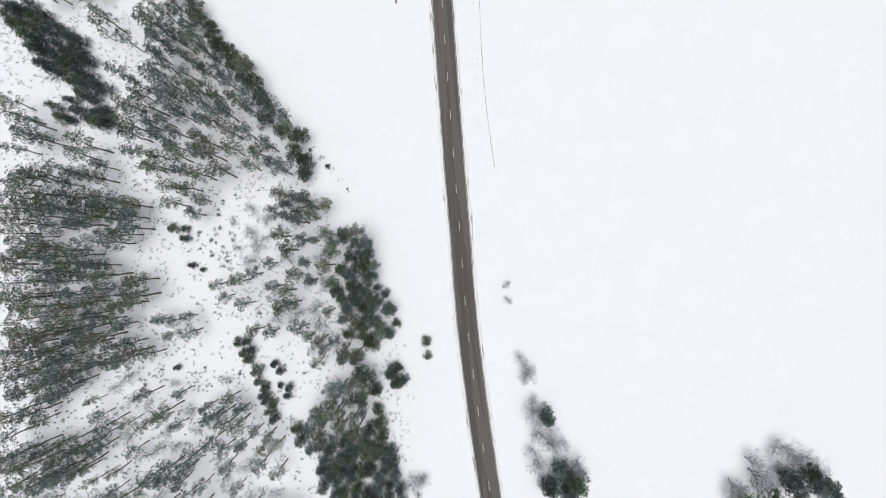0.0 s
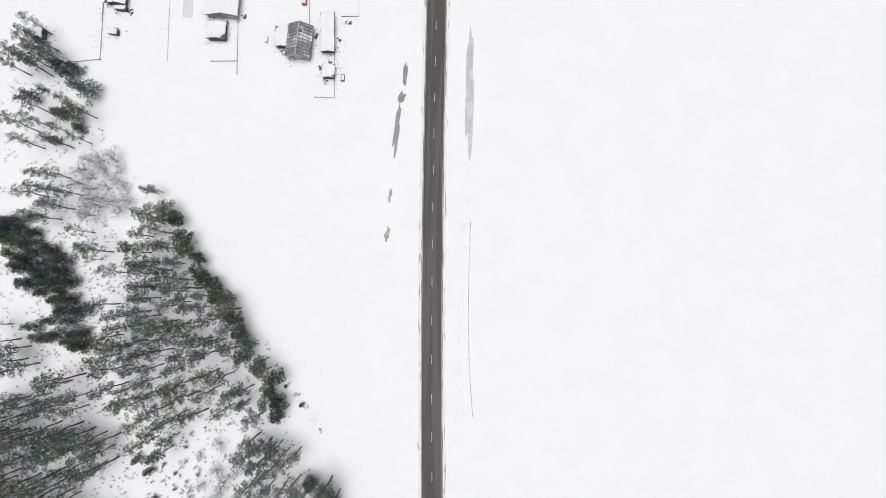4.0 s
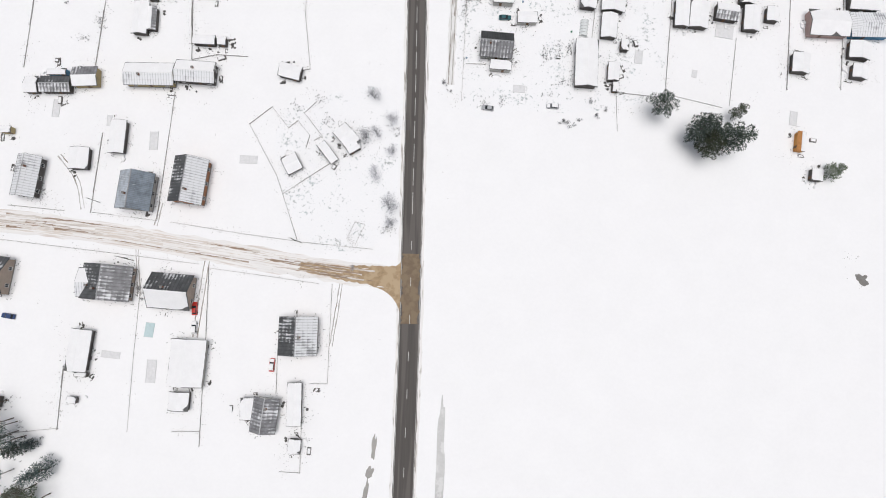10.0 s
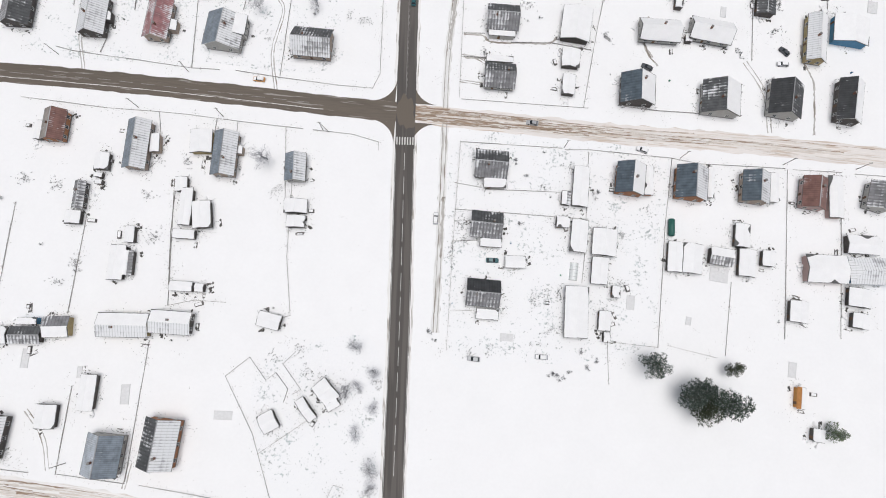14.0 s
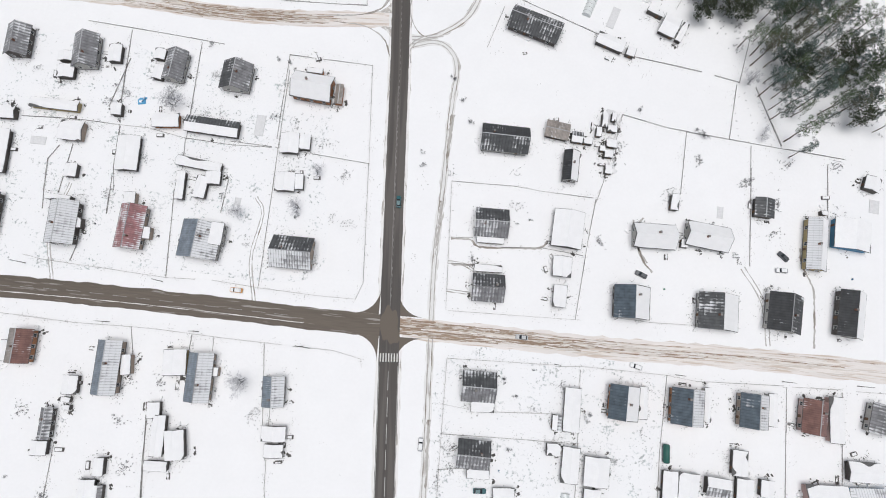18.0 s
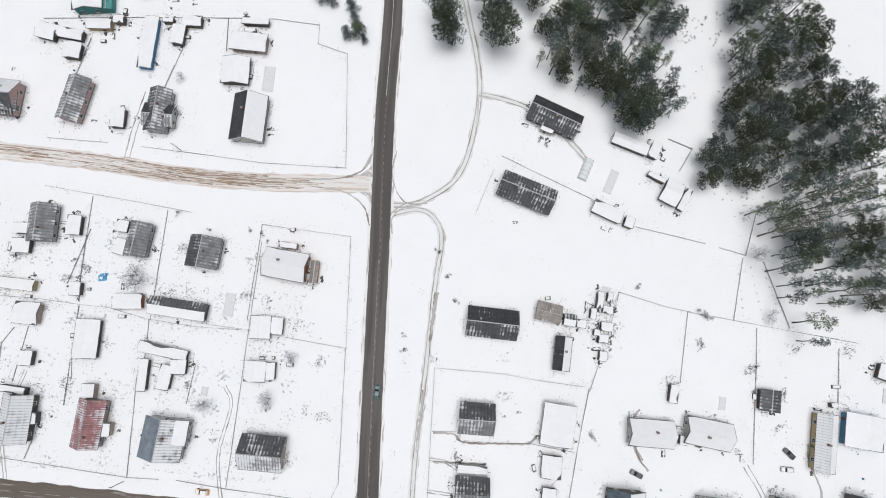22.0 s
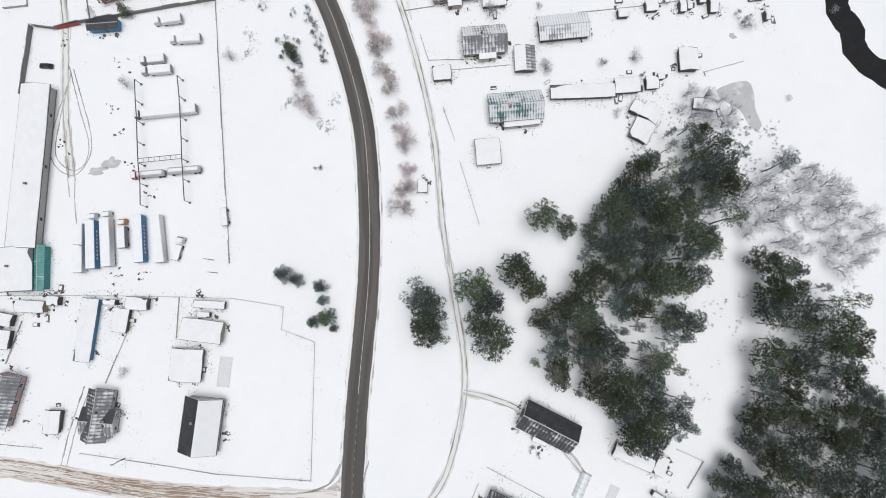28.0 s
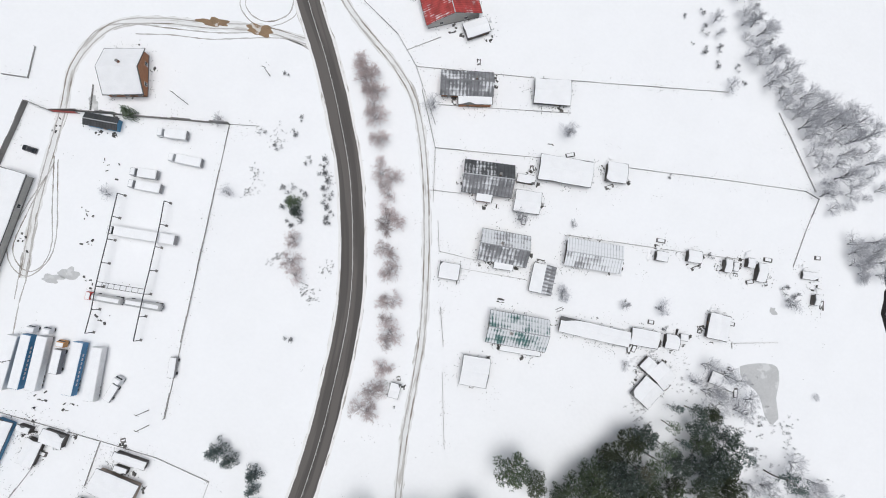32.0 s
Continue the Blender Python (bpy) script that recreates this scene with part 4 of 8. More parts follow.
# plots south of the second side street, east
house(49.3, 324.2, 11.4, 10.1, -1, "dg", "w")
shed(50.9, 318.0, 7.9, 4.1, 2, "SS", "w", 2.8, name="porch")
house(48.9, 302.5, 10.8, 9.2, -2, "dg", "w")
shed(50.7, 296.7, 7.6, 3.6, 1, "SS", "w", 2.8, name="porch")
house(49.2, 279.0, 11.3, 9.2, -1, "kg", "w")
shed(51.0, 272.0, 7.6, 3.6, -1, "SS", "w", 2.8, name="porch")
shed(81.1, 318.9, 14.6, 5.7, -92, "SS", "k")
shed(75.3, 305.7, 4.7, 4.0, -0, "SS", "k")
shed(81.1, 301.2, 11.6, 5.9, -93, "SS", "k")
shed(89.9, 299.7, 9.6, 8.5, -93, "SS", "k")
shed(88.5, 289.6, 9.4, 5.8, -92, "SS", "k")
shed(59.5, 290.5, 7.2, 4.3, 3, "SS", "w")
shed(80.9, 275.0, 17.4, 8.1, -90, "SS", "k", 2.8)
shed(90.6, 272.8, 6.8, 4.2, -92, "SS", "k")
shed(94.3, 282.9, 4.2, 2.9, -91, "SS", "k")
shed(91.5, 267.4, 2.3, 3.6, -0, "SS", "k", 1.9)
shed(76.1, 314.4, 5.1, 3.2, -92, "gS", "k")
house(98.0, 322.6, 11.3, 10.0, -94, "Sn", "b", 4.0)
shed(104.9, 322.9, 10.9, 3.2, -91, "SS", "b", 2.6, name="porch")
house(119.4, 322.8, 11.9, 11.0, -93, "Gn", "b", 4.0)
shed(126.8, 323.9, 11.4, 2.4, -92, "SS", "w", 2.6, name="porch")
house(141.9, 323.0, 11.3, 9.6, -94, "Gn", "t", 4.0)
shed(149.0, 323.7, 11.0, 3.2, -92, "SS", "w", 2.6, name="porch")
house(162.5, 322.5, 11.4, 8.6, -97, "mm", "p", 3.8)
shed(170.6, 322.0, 15.4, 5.1, -91, "SS", "p", 2.8)
house(185.4, 323.1, 10.1, 8.0, -104, "gg", "w", 3.8)
shed(114.3, 296.5, 10.7, 5.2, -93, "SS", "k")
shed(120.4, 296.3, 10.5, 6.8, -94, "SS", "k")
shed(130.2, 297.7, 8.2, 6.1, -5, "Sg", "k", 2.8)
shed(137.7, 305.8, 8.4, 5.3, -94, "SS", "k")
shed(139.1, 296.2, 9.7, 5.8, -94, "SS", "k")
shed(146.6, 298.3, 5.6, 4.5, -95, "SS", "k")
shed(166.2, 296.1, 14.3, 9.8, 1, "SS", "p", 3.0)
shed(181.0, 296.4, 14.3, 9.2, 3, "GG", "e", 3.2, hip=True)
shed(156.5, 280.8, 7.5, 6.3, -95, "SS", "k")
shed(179.6, 305.7, 11.3, 6.8, 0, "SS", "k")
shed(177.5, 287.1, 6.7, 7.7, -96, "SS", "k")
shed(177.4, 279.2, 5.4, 5.5, -97, "SS", "k")
shed(156.3, 252.3, 7.2, 2.9, -95, "So", "o", 2.2)
shed(161.7, 240.8, 4.3, 4.0, -96, "SS", "k")

# block north of the second side street, west
house(-127.0, 435.3, 12.1, 8.5, -89, "gg", "k")
house(-101.9, 433.3, 13.1, 8.9, -87, "gg", "w")
shed(-108.2, 425.0, 5.2, 6.3, -88, "SS", "k")
shed(-91.7, 433.5, 7.0, 4.9, -88, "SS", "k")
shed(-109.2, 430.9, 3.9, 5.5, -88, "SS", "k")
house(-68.7, 430.3, 11.9, 7.5, -95, "gg", "w")
shed(-74.8, 427.5, 5.6, 4.1, -99, "SS", "k")
shed(-75.3, 434.6, 4.3, 4.3, -94, "SS", "k")
# darker sheet on the west slope: its shade is put into the colour
house(-46.0, 427.8, 10.8, 10.8, -94, "gd", "w", 3.4)
house(-17.8, 425.7, 14.7, 9.9, -6, "SS", "b", 4.2)
shed(-8.3, 424.4, 7.7, 2.8, -91, "hh", "b", 2.5)
shed(-17.9, 432.6, 6.1, 2.1, -3, "SS", "b", 3.0)
shed(-24.0, 404.3, 7.8, 6.9, -87, "SS", "k")
shed(-18.6, 405.1, 5.9, 4.1, -89, "SS", "k")
shed(-23.9, 389.8, 6.9, 7.2, -89, "SS", "k")
shed(-18.9, 390.3, 5.9, 3.1, -87, "SS", "k")
house(-18.0, 364.6, 14.2, 11.1, -1, "dl", "t", 3.8)
shed(-109.7, 412.1, 17.6, 3.9, -2, "SS", "y")
shed(-101.8, 402.7, 8.5, 7.5, -1, "SS", "t")
shed(-80.7, 395.9, 13.1, 8.2, -88, "SS", "k")
shed(-69.2, 409.3, 9.8, 5.3, 4, "SS", "b")
shed(-52.3, 408.2, 19.7, 6.1, -4, "dS", "k", 2.6)
shed(-87.4, 412.0, 4.7, 3.7, -87, "SS", "k")
shed(-99.4, 388.1, 5.1, 4.3, -90, "SS", "k")
house(-98.1, 369.0, 15.2, 9.9, -89, "GG", "k", 3.6)
shed(-101.6, 377.8, 9.2, 2.3, -4, "SS", "k", 2.8)
shed(-93.9, 369.3, 3.8, 3.8, -85, "SS", "k", 2.8)
house(-74.5, 369.3, 15.4, 9.0, -92, "rr", "t", 3.6)
shed(-77.0, 379.4, 4.6, 4.2, -87, "SS", "t", 2.8, name="porch")
shed(-69.6, 367.7, 4.4, 3.7, -90, "SS", "t", 2.8, name="porch")
house(-50.1, 366.5, 13.1, 13.6, -94, "lu", "w", 3.8)
shed(-46.0, 369.0, 7.9, 7.6, -92, "SS", "w", 4.4)
shed(-55.0, 393.9, 16.6, 3.7, -8, "SS", "k")
shed(-60.5, 385.7, 10.6, 3.1, -88, "SS", "k")
shed(-53.2, 385.6, 8.3, 4.3, -95, "SS", "k")
shed(-49.4, 389.2, 4.9, 5.5, -88, "SS", "k")
shed(-127.0, 393.1, 16.3, 8.3, -88, "SS", "k")
house(-126.3, 370.5, 14.8, 10.5, -89, "dg", "k")
shed(-126.3, 407.8, 6.9, 5.0, 1, "SS", "k")

# block north of the second side street, east
house(70.6, 486.6, 18.8, 9.4, -21, "kd", "k")
shed(68.3, 482.2, 4.9, 2.6, -19, "SS", "w", 2.6, name="porch")
house(62.3, 458.1, 19.8, 9.4, -18, "dd", "k")
house(53.3, 412.0, 17.3, 10.0, -2, "kd", "w", 3.4)
shed(72.3, 417.2, 8.8, 6.5, -9, "hh", "k", 2.6)
shed(79.7, 415.2, 4.3, 4.2, -4, "dS", "k")
shed(83.6, 414.3, 3.5, 2.9, -5, "SS", "k")
house(77.6, 403.9, 11.5, 5.6, -93, "Sk", "k", 3.0)
house(50.3, 380.6, 11.9, 10.2, -0, "dg", "w")
shed(50.2, 374.7, 9.9, 2.7, 0, "SS", "w", 2.7, name="porch")
shed(50.0, 364.4, 9.8, 2.6, 0, "SS", "w", 2.7, name="porch")
house(50.4, 357.6, 11.1, 9.5, -0, "dg", "w")
shed(77.4, 380.6, 13.7, 11.0, -95, "SS", "k", 2.8)
shed(75.9, 367.1, 7.4, 6.8, -92, "SS", "k")
shed(75.5, 356.7, 7.9, 4.8, -93, "SS", "k")
house(108.1, 380.4, 15.1, 8.9, 0, "SS", "w", 3.0)
house(127.1, 381.8, 15.5, 9.0, -7, "SS", "w", 3.0)
shed(147.9, 394.0, 7.3, 7.1, -94, "dd", "k", 2.8)
house(165.9, 381.9, 18.9, 7.2, -95, "SG", "y", 3.4)
shed(179.1, 386.4, 11.2, 13.2, -96, "SS", "e", 3.2)
shed(188.1, 406.2, 5.6, 5.8, -107, "SS", "k")
shed(170.2, 394.1, 2.4, 1.8, 5, "SS", "k", 1.8)
house(100.2, 356.4, 11.4, 12.4, -91, "Sn", "k", 3.6)
house(130.3, 355.4, 12.6, 13.7, -93, "Sd", "w", 3.6)
house(153.5, 356.7, 13.2, 11.7, -97, "dk", "w", 3.8)
house(176.8, 357.9, 16.3, 8.9, -98, "Sk", "k", 3.8)
shed(115.7, 393.6, 6.2, 3.0, -96, "SS", "k")
shed(119.3, 378.8, 3.1, 2.7, -96, "SS", "k", 2.0)
shed(98.4, 479.4, 13.5, 4.4, -18, "SS", "k")
shed(107.2, 477.8, 6.4, 3.7, -112, "SS", "k")
shed(113.6, 462.7, 6.7, 8.9, -24, "SS", "k")
shed(118.3, 460.5, 8.7, 2.5, -115, "SS", "k", 2.0)
shed(108.1, 467.9, 6.8, 1.8, -25, "SS", "k")
shed(91.1, 454.0, 11.0, 5.0, -21, "SS", "k")
shed(98.8, 450.8, 3.5, 3.9, -16, "SS", "k")

shed(89.7, 422.9, 2.2, 5.8, -4, "SS", "k", 2.0)
shed(93.1, 424.2, 1.9, 3.4, -4, "SS", "k", 2.0)
shed(92.5, 419.7, 3.6, 2.6, -4, "SS", "k", 2.0)
shed(92.3, 414.0, 4.1, 3.1, -4, "SS", "k", 2.0)
shed(91.4, 409.9, 3.4, 2.9, -4, "SS", "k", 2.0)
shed(91.5, 404.0, 2.9, 3.4, -4, "SS", "k", 2.0)
shed(87.6, 418.1, 2.2, 3.8, -4, "SS", "k", 2.0)
shed(89.1, 411.8, 2.2, 2.2, -4, "SS", "k", 2.0)

# block north of the third side street
house(-99.0, 478.1, 16.4, 8.0, -98, "gg", "p", 3.6)
shed(-83.4, 472.8, 7.3, 5.1, -88, "SS", "k")
house(-69.2, 476.5, 15.8, 7.8, -91, "gd", "w", 3.4)
house(-37.2, 476.5, 17.1, 11.9, -90, "Sk", "w", 3.4)
shed(-66.5, 475.7, 5.7, 4.8, -14, "kG", "w", 3.6)
shed(-44.7, 494.2, 10.4, 10.2, -88, "SS", "k")
shed(-41.1, 505.3, 13.2, 7.1, -1, "SS", "t", 2.8)
shed(-40.1, 513.7, 10.0, 2.5, 2, "SS", "k")
shed(-41.7, 510.3, 4.2, 1.8, 2, "SS", "k", 1.8)
shed(-77.3, 502.0, 20.0, 5.3, -90, "SS", "e")
shed(-67.2, 506.0, 7.6, 4.9, -91, "SS", "k")
shed(-62.8, 511.7, 7.0, 4.1, 2, "SS", "k")
shed(-71.5, 511.3, 4.1, 1.9, 3, "SS", "k")
shed(-105.7, 502.8, 10.2, 4.1, -6, "SS", "k")
shed(-103.6, 496.4, 6.1, 6.2, -91, "SS", "k")
shed(-95.9, 507.4, 9.3, 3.9, 3, "SS", "y")
shed(-89.1, 509.9, 3.7, 3.1, 2, "SS", "k")
shed(-113.9, 503.0, 7.5, 6.2, -10, "SS", "k")
shed(-101.2, 518.6, 14.1, 10.9, -81, "SS", "q", 3.9)
shed(-94.6, 519.8, 14.6, 3.8, -82, "qq", "q", 3.3)

# truck yard
shed(-102.6, 552.0, 53.2, 9.5, -86, "SS", "w", 4.0, name="workshop")
shed(-87.3, 601.4, 10.3, 3.9, 11, "kk", "e", 2.8, name="porch")
house(-86.7, 617.7, 12.1, 14.3, 22, "SS", "b", 3.6)

# plots along the lane in the north-east
house(10.0, 652.8, 16.3, 7.8, 19, "gg", "b")
shed(14.0, 649.4, 10.8, 3.6, 21, "SS", "b", 2.7, name="porch")
house(26.5, 627.7, 15.3, 10.0, 14, "dg", "p")
shed(27.3, 622.4, 5.0, 3.6, 13, "SS", "p", 2.7, name="porch")
shed(40.2, 625.6, 8.1, 6.9, 12, "SS", "k")
shed(37.3, 632.1, 5.7, 2.7, 11, "SS", "k")
shed(47.7, 638.8, 16.5, 8.1, 12, "SS", "k", 2.8)
shed(62.7, 644.2, 6.5, 6.3, 13, "SS", "k")
house(38.4, 609.8, 14.8, 9.5, 11, "lg", "y")
shed(40.0, 605.1, 6.2, 3.2, 13, "SS", "w", 2.7, name="porch")
shed(52.6, 605.3, 8.9, 7.1, -82, "gS", "k")
shed(64.6, 617.5, 17.3, 8.5, 12, "Gl", "k", 3.0)
shed(25.6, 597.4, 6.3, 5.0, 11, "SS", "k")
house(50.8, 588.2, 17.9, 9.6, 11, "vv", "w", 3.4)
shed(53.6, 583.3, 12.3, 2.5, 12, "SS", "w", 2.7, name="porch")
shed(72.7, 596.2, 21.7, 4.8, 8, "SS", "k")
shed(87.5, 599.9, 8.6, 5.3, 10, "SS", "k")
shed(91.2, 592.7, 4.4, 3.8, 66, "SS", "k")
shed(96.1, 591.4, 5.8, 6.6, 63, "SS", "k")
shed(93.6, 585.1, 7.5, 7.0, 68, "SS", "k", 1.9)
shed(107.5, 611.1, 7.9, 6.5, -82, "SS", "k")
shed(114.1, 596.3, 4.0, 7.9, 88, "SS", "k", 1.8)
shed(84.4, 625.1, 3.8, 3.1, 11, "SS", "k", 1.9)
shed(93.9, 628.7, 4.5, 3.8, 11, "SS", "k", 1.9)
shed(104.5, 629.8, 2.4, 4.2, 11, "SS", "k", 1.9)
shed(106.8, 630.4, 1.8, 2.8, 11, "SS", "k", 1.9)
shed(110.9, 633.2, 2.4, 3.1, 11, "SS", "k", 1.9)
shed(114.9, 631.6, 3.1, 5.9, 11, "SS", "k", 1.9)
shed(133.6, 629.9, 1.8, 3.5, 11, "SS", "k", 1.9)
shed(95.9, 601.9, 4.5, 4.5, 11, "SS", "k", 1.9)
shed(98.8, 604.4, 2.4, 2.1, 11, "SS", "k", 1.9)
house(-5.1, 676.4, 14.8, 17.7, -55, "xx", "w", 3.4)
shed(6.3, 671.0, 8.0, 5.2, 41, "SS", "k")
shed(35.4, 660.6, 11.6, 8.1, 17, "SS", "k")
shed(43.3, 572.5, 8.3, 8.8, 11, "SS", "k")
shed(23.2, 558.9, 3.3, 4.5, 6, "SS", "w", 2.2)
shed(129.8, 636.4, 5.2, 2.6, 13, "SS", "k", 1.0)


# ---- fences ----
# south of the first side street
fence([(-116.4, 200.1), (-82.0, 198.2), (-45.7, 196.1)])
fence([(-42.1, 195.0), (-17.8, 193.3)])
fence([(-16.8, 193.1), (-5.3, 192.3)])
fence([(-0.7, 192.3), (0.6, 159.9), (-5.0, 159.6)])
fence([(-42.1, 195.0), (-40.0, 166.6), (-39.6, 155.3), (-38.5, 137.7)])
fence([(-39.0, 142.3), (-47.4, 141.8)])
fence([(-63.9, 190.0), (-63.2, 165.0), (-62.1, 140.8)], 0.4)
fence([(-85.1, 159.9), (-84.4, 140.0)], 1.0)
fence([(-99.4, 138.0), (-84.1, 140.4)], 1.0)
fence([(-7.4, 159.2), (-5.6, 131.5), (-12.2, 131.5)], 1.0)
fence([(-16.5, 168.1), (-15.7, 155.9)], 1.2)

# north of the first side street
fence([(-111.2, 211.5), (-92.4, 210.9)])
fence([(-83.0, 211.0), (-61.3, 209.7)])
fence([(-56.5, 209.5), (-31.9, 207.2), (-10.1, 205.7), (11.6, 205.0)])
fence([(-13.7, 206.4), (-22.9, 228.2), (-34.0, 245.4), (-26.8, 252.1), (-20.5, 245.0), (-17.5, 247.8), (-12.9, 242.8), (-13.8, 238.6)])
fence([(-83.7, 210.9), (-83.4, 238.5)])
fence([(-61.3, 210.3), (-60.7, 255.0)])
fence([(-37.2, 269.5), (-47.9, 269.5), (-56.4, 267.1), (-60.5, 306.9)])
fence([(-20.1, 314.4), (-18.7, 286.8), (-15.1, 266.7), (-17.6, 265.9)])
fence([(-20.3, 221.7), (-2.6, 235.5)], 1.0)
fence([(5.1, 213.9), (8.4, 213.2), (5.8, 206.5), (2.8, 208.1), (5.1, 213.9)], 0.6)
fence([(-15.6, 250.7), (-8.7, 242.9), (-11.2, 241.2)], 0.8)
fence([(-15.6, 250.7), (-11.8, 255.0)], 0.8)
fence([(-114.2, 298.4), (-113.7, 260.1)], 0.9)
fence([(-89.0, 296.2), (-89.2, 262.0)], 0.9)

# along the second side street, west
fence([(-119.9, 337.0), (-89.9, 335.3), (-70.2, 335.3), (-60.3, 335.1), (-40.4, 333.9), (-18.6, 333.0)])
fence([(-14.7, 332.9), (-0.9, 332.4), (8.8, 330.2), (9.1, 327.3)], 1.0)
fence([(-24.5, 332.9), (-21.7, 306.5)])
fence([(-70.2, 335.3), (-68.1, 326.1)])
fence([(-41.8, 333.7), (-41.7, 329.2)])
fence([(-49.3, 334.0), (-49.5, 329.2)])
fence([(-111.2, 357.2), (-104.9, 356.0), (-85.6, 354.7), (-61.2, 352.9), (-51.2, 353.1)])
fence([(-45.2, 353.2), (-29.0, 351.8), (-7.9, 350.6), (4.8, 350.4), (7.0, 356.3), (4.7, 399.6)])
fence([(4.7, 399.6), (-29.5, 403.0)])
fence([(-28.0, 433.1), (-28.5, 403.1), (-28.6, 387.5), (-29.1, 352.4)])
fence([(-63.2, 384.6), (-61.3, 353.3)])
fence([(-44.5, 390.6), (-45.7, 377.4)])
fence([(-60.3, 311.2), (-59.4, 292.4), (-57.2, 272.6)], 1.0)
fence([(-28.6, 439.4), (2.4, 437.8), (4.8, 399.7)])
fence([(-28.6, 439.4), (-29.4, 406.4)])
fence([(-31.0, 403.2), (-46.0, 404.0)])
fence([(-61.7, 441.5), (-61.9, 403.7)], 1.0)
fence([(-86.9, 432.8), (-91.5, 413.5)], 1.0)
fence([(-93.7, 361.7), (-95.0, 356.3)], 1.0)
fence([(-103.5, 380.2), (-101.7, 398.3)], 1.2)
fence([(-85.4, 373.9), (-85.9, 387.6)], 1.0)

# rows of pickets between the gardens
fence([(-121.7, 407.4), (-108.3, 407.7), (-98.3, 407.6), (-86.3, 406.9), (-76.2, 406.6), (-62.3, 403.8), (-45.3, 402.6), (-31.0, 402.9)], 1.0)
fence([(-88.2, 444.2), (-87.9, 430.6), (-87.5, 416.4), (-86.5, 407.8)], 1.0)
fence([(-106.4, 397.5), (-109.5, 392.2), (-108.8, 380.5), (-108.0, 374.0)], 1.0)
fence([(-86.2, 406.4), (-86.0, 390.7), (-84.5, 382.5)], 1.0)
fence([(-62.2, 403.4), (-61.6, 394.4), (-62.0, 381.0)], 1.0)
fence([(96.8, 426.2), (94.1, 414.2), (91.5, 404.0), (87.9, 391.9)], 1.0)
fence([(96.8, 426.2), (114.3, 422.3), (121.5, 421.5)], 1.0)

# north of the third side street
fence([(-107.4, 464.0), (-86.4, 464.0)])
fence([(-74.4, 463.6), (-47.6, 462.4), (-30.9, 461.4), (-1.9, 462.1), (-5.9, 505.1), (-17.0, 508.0), (-17.3, 515.4), (-34.1, 516.3), (-60.2, 514.3), (-88.4, 511.7), (-117.3, 508.7)])
fence([(-104.9, 446.7), (-92.0, 445.5), (-73.7, 443.8), (-53.4, 441.6)])
fence([(-65.2, 503.6), (-69.8, 485.9)], 1.2)
fence([(-50.7, 514.8), (-49.8, 502.1)], 1.2)
fence([(-99.0, 502.5), (-101.7, 488.8)], 1.2)

# truck yard
fence([(-111.1, 599.2), (-103.6, 599.0), (-96.3, 602.0), (-52.9, 615.0)], 2.0, "panel")
fence([(-111.6, 599.0), (-111.2, 575.4)], 2.2, "panel")
fence([(-52.9, 615.0), (-44.7, 571.4), (-36.2, 527.4)], 1.6)
fence([(-52.9, 615.0), (-44.5, 617.7)])
fence([(-114.5, 605.8), (-116.5, 615.6)], 1.6)
fence([(-114.5, 605.8), (-121.9, 604.1)], 1.6)
fence([(-95.6, 611.1), (-93.2, 603.6)], 1.2)

# plots in the north-east
fence([(-2.5, 646.9), (8.0, 631.3), (13.4, 615.6)], 1.3)
fence([(8.0, 631.3), (39.3, 640.4)], 1.2)
fence([(10.9, 618.4), (20.4, 621.0)], 1.0)
fence([(16.9, 610.5), (20.6, 602.0), (32.4, 603.6)], 1.2)
fence([(22.7, 598.3), (48.0, 603.4)], 0.8)
fence([(27.1, 586.5), (32.1, 575.8)], 1.2)
fence([(55.4, 620.9), (90.8, 629.1), (110.4, 634.0)], 1.2)
fence([(65.8, 647.5), (97.1, 655.5), (120.6, 661.2), (125.5, 660.4), (124.7, 648.6), (124.4, 637.2)], 1.0)
fence([(48.1, 593.9), (47.7, 582.9)], 1.0)
fence([(114.4, 606.8), (113.8, 608.2), (127.1, 613.4)], 0.8)
fence([(-29.6, 666.9), (-15.8, 660.7), (-6.8, 653.2), (5.3, 638.2)], 1.2)
fence([(-6.8, 653.2), (28.5, 663.5)], 1.2)
fence([(3.8, 644.3), (43.2, 657.2)], 1.0)
fence([(39.9, 667.1), (87.6, 682.2)], 1.0)
fence([(105.0, 681.9), (123.8, 662.2)], 1.0)
fence([(34.5, 568.6), (43.1, 548.2)], 1.0)
fence([(-11.5, 657.0), (-3.2, 664.8)], 1.0)

# along the second side street, east
fence([(38.0, 332.7), (74.4, 333.1)])
fence([(75.4, 332.6), (84.5, 333.3), (113.9, 332.5), (124.0, 331.2), (154.4, 331.9)])
fence([(157.5, 331.7), (174.7, 332.0)])
fence([(179.8, 331.8), (190.5, 331.8)])
fence([(38.0, 332.7), (37.9, 290.8), (38.3, 259.2)])
fence([(48.1, 315.8), (76.0, 316.9)], 1.0)
fence([(37.0, 317.4), (46.1, 316.4)], 1.2)
fence([(37.7, 307.8), (84.3, 307.8)], 1.2)
fence([(37.5, 296.3), (46.3, 297.4)], 1.2)
fence([(39.2, 272.7), (45.9, 273.0)], 1.2)
fence([(83.9, 332.2), (83.7, 295.3), (83.0, 285.4)])
fence([(113.9, 332.5), (111.6, 307.5), (109.4, 265.4), (92.2, 266.0)])
fence([(134.6, 289.3), (132.3, 264.3)], 0.7)
fence([(92.2, 266.0), (93.1, 252.1)], 0.7)
fence([(155.4, 331.5), (152.6, 271.4)], 0.8)
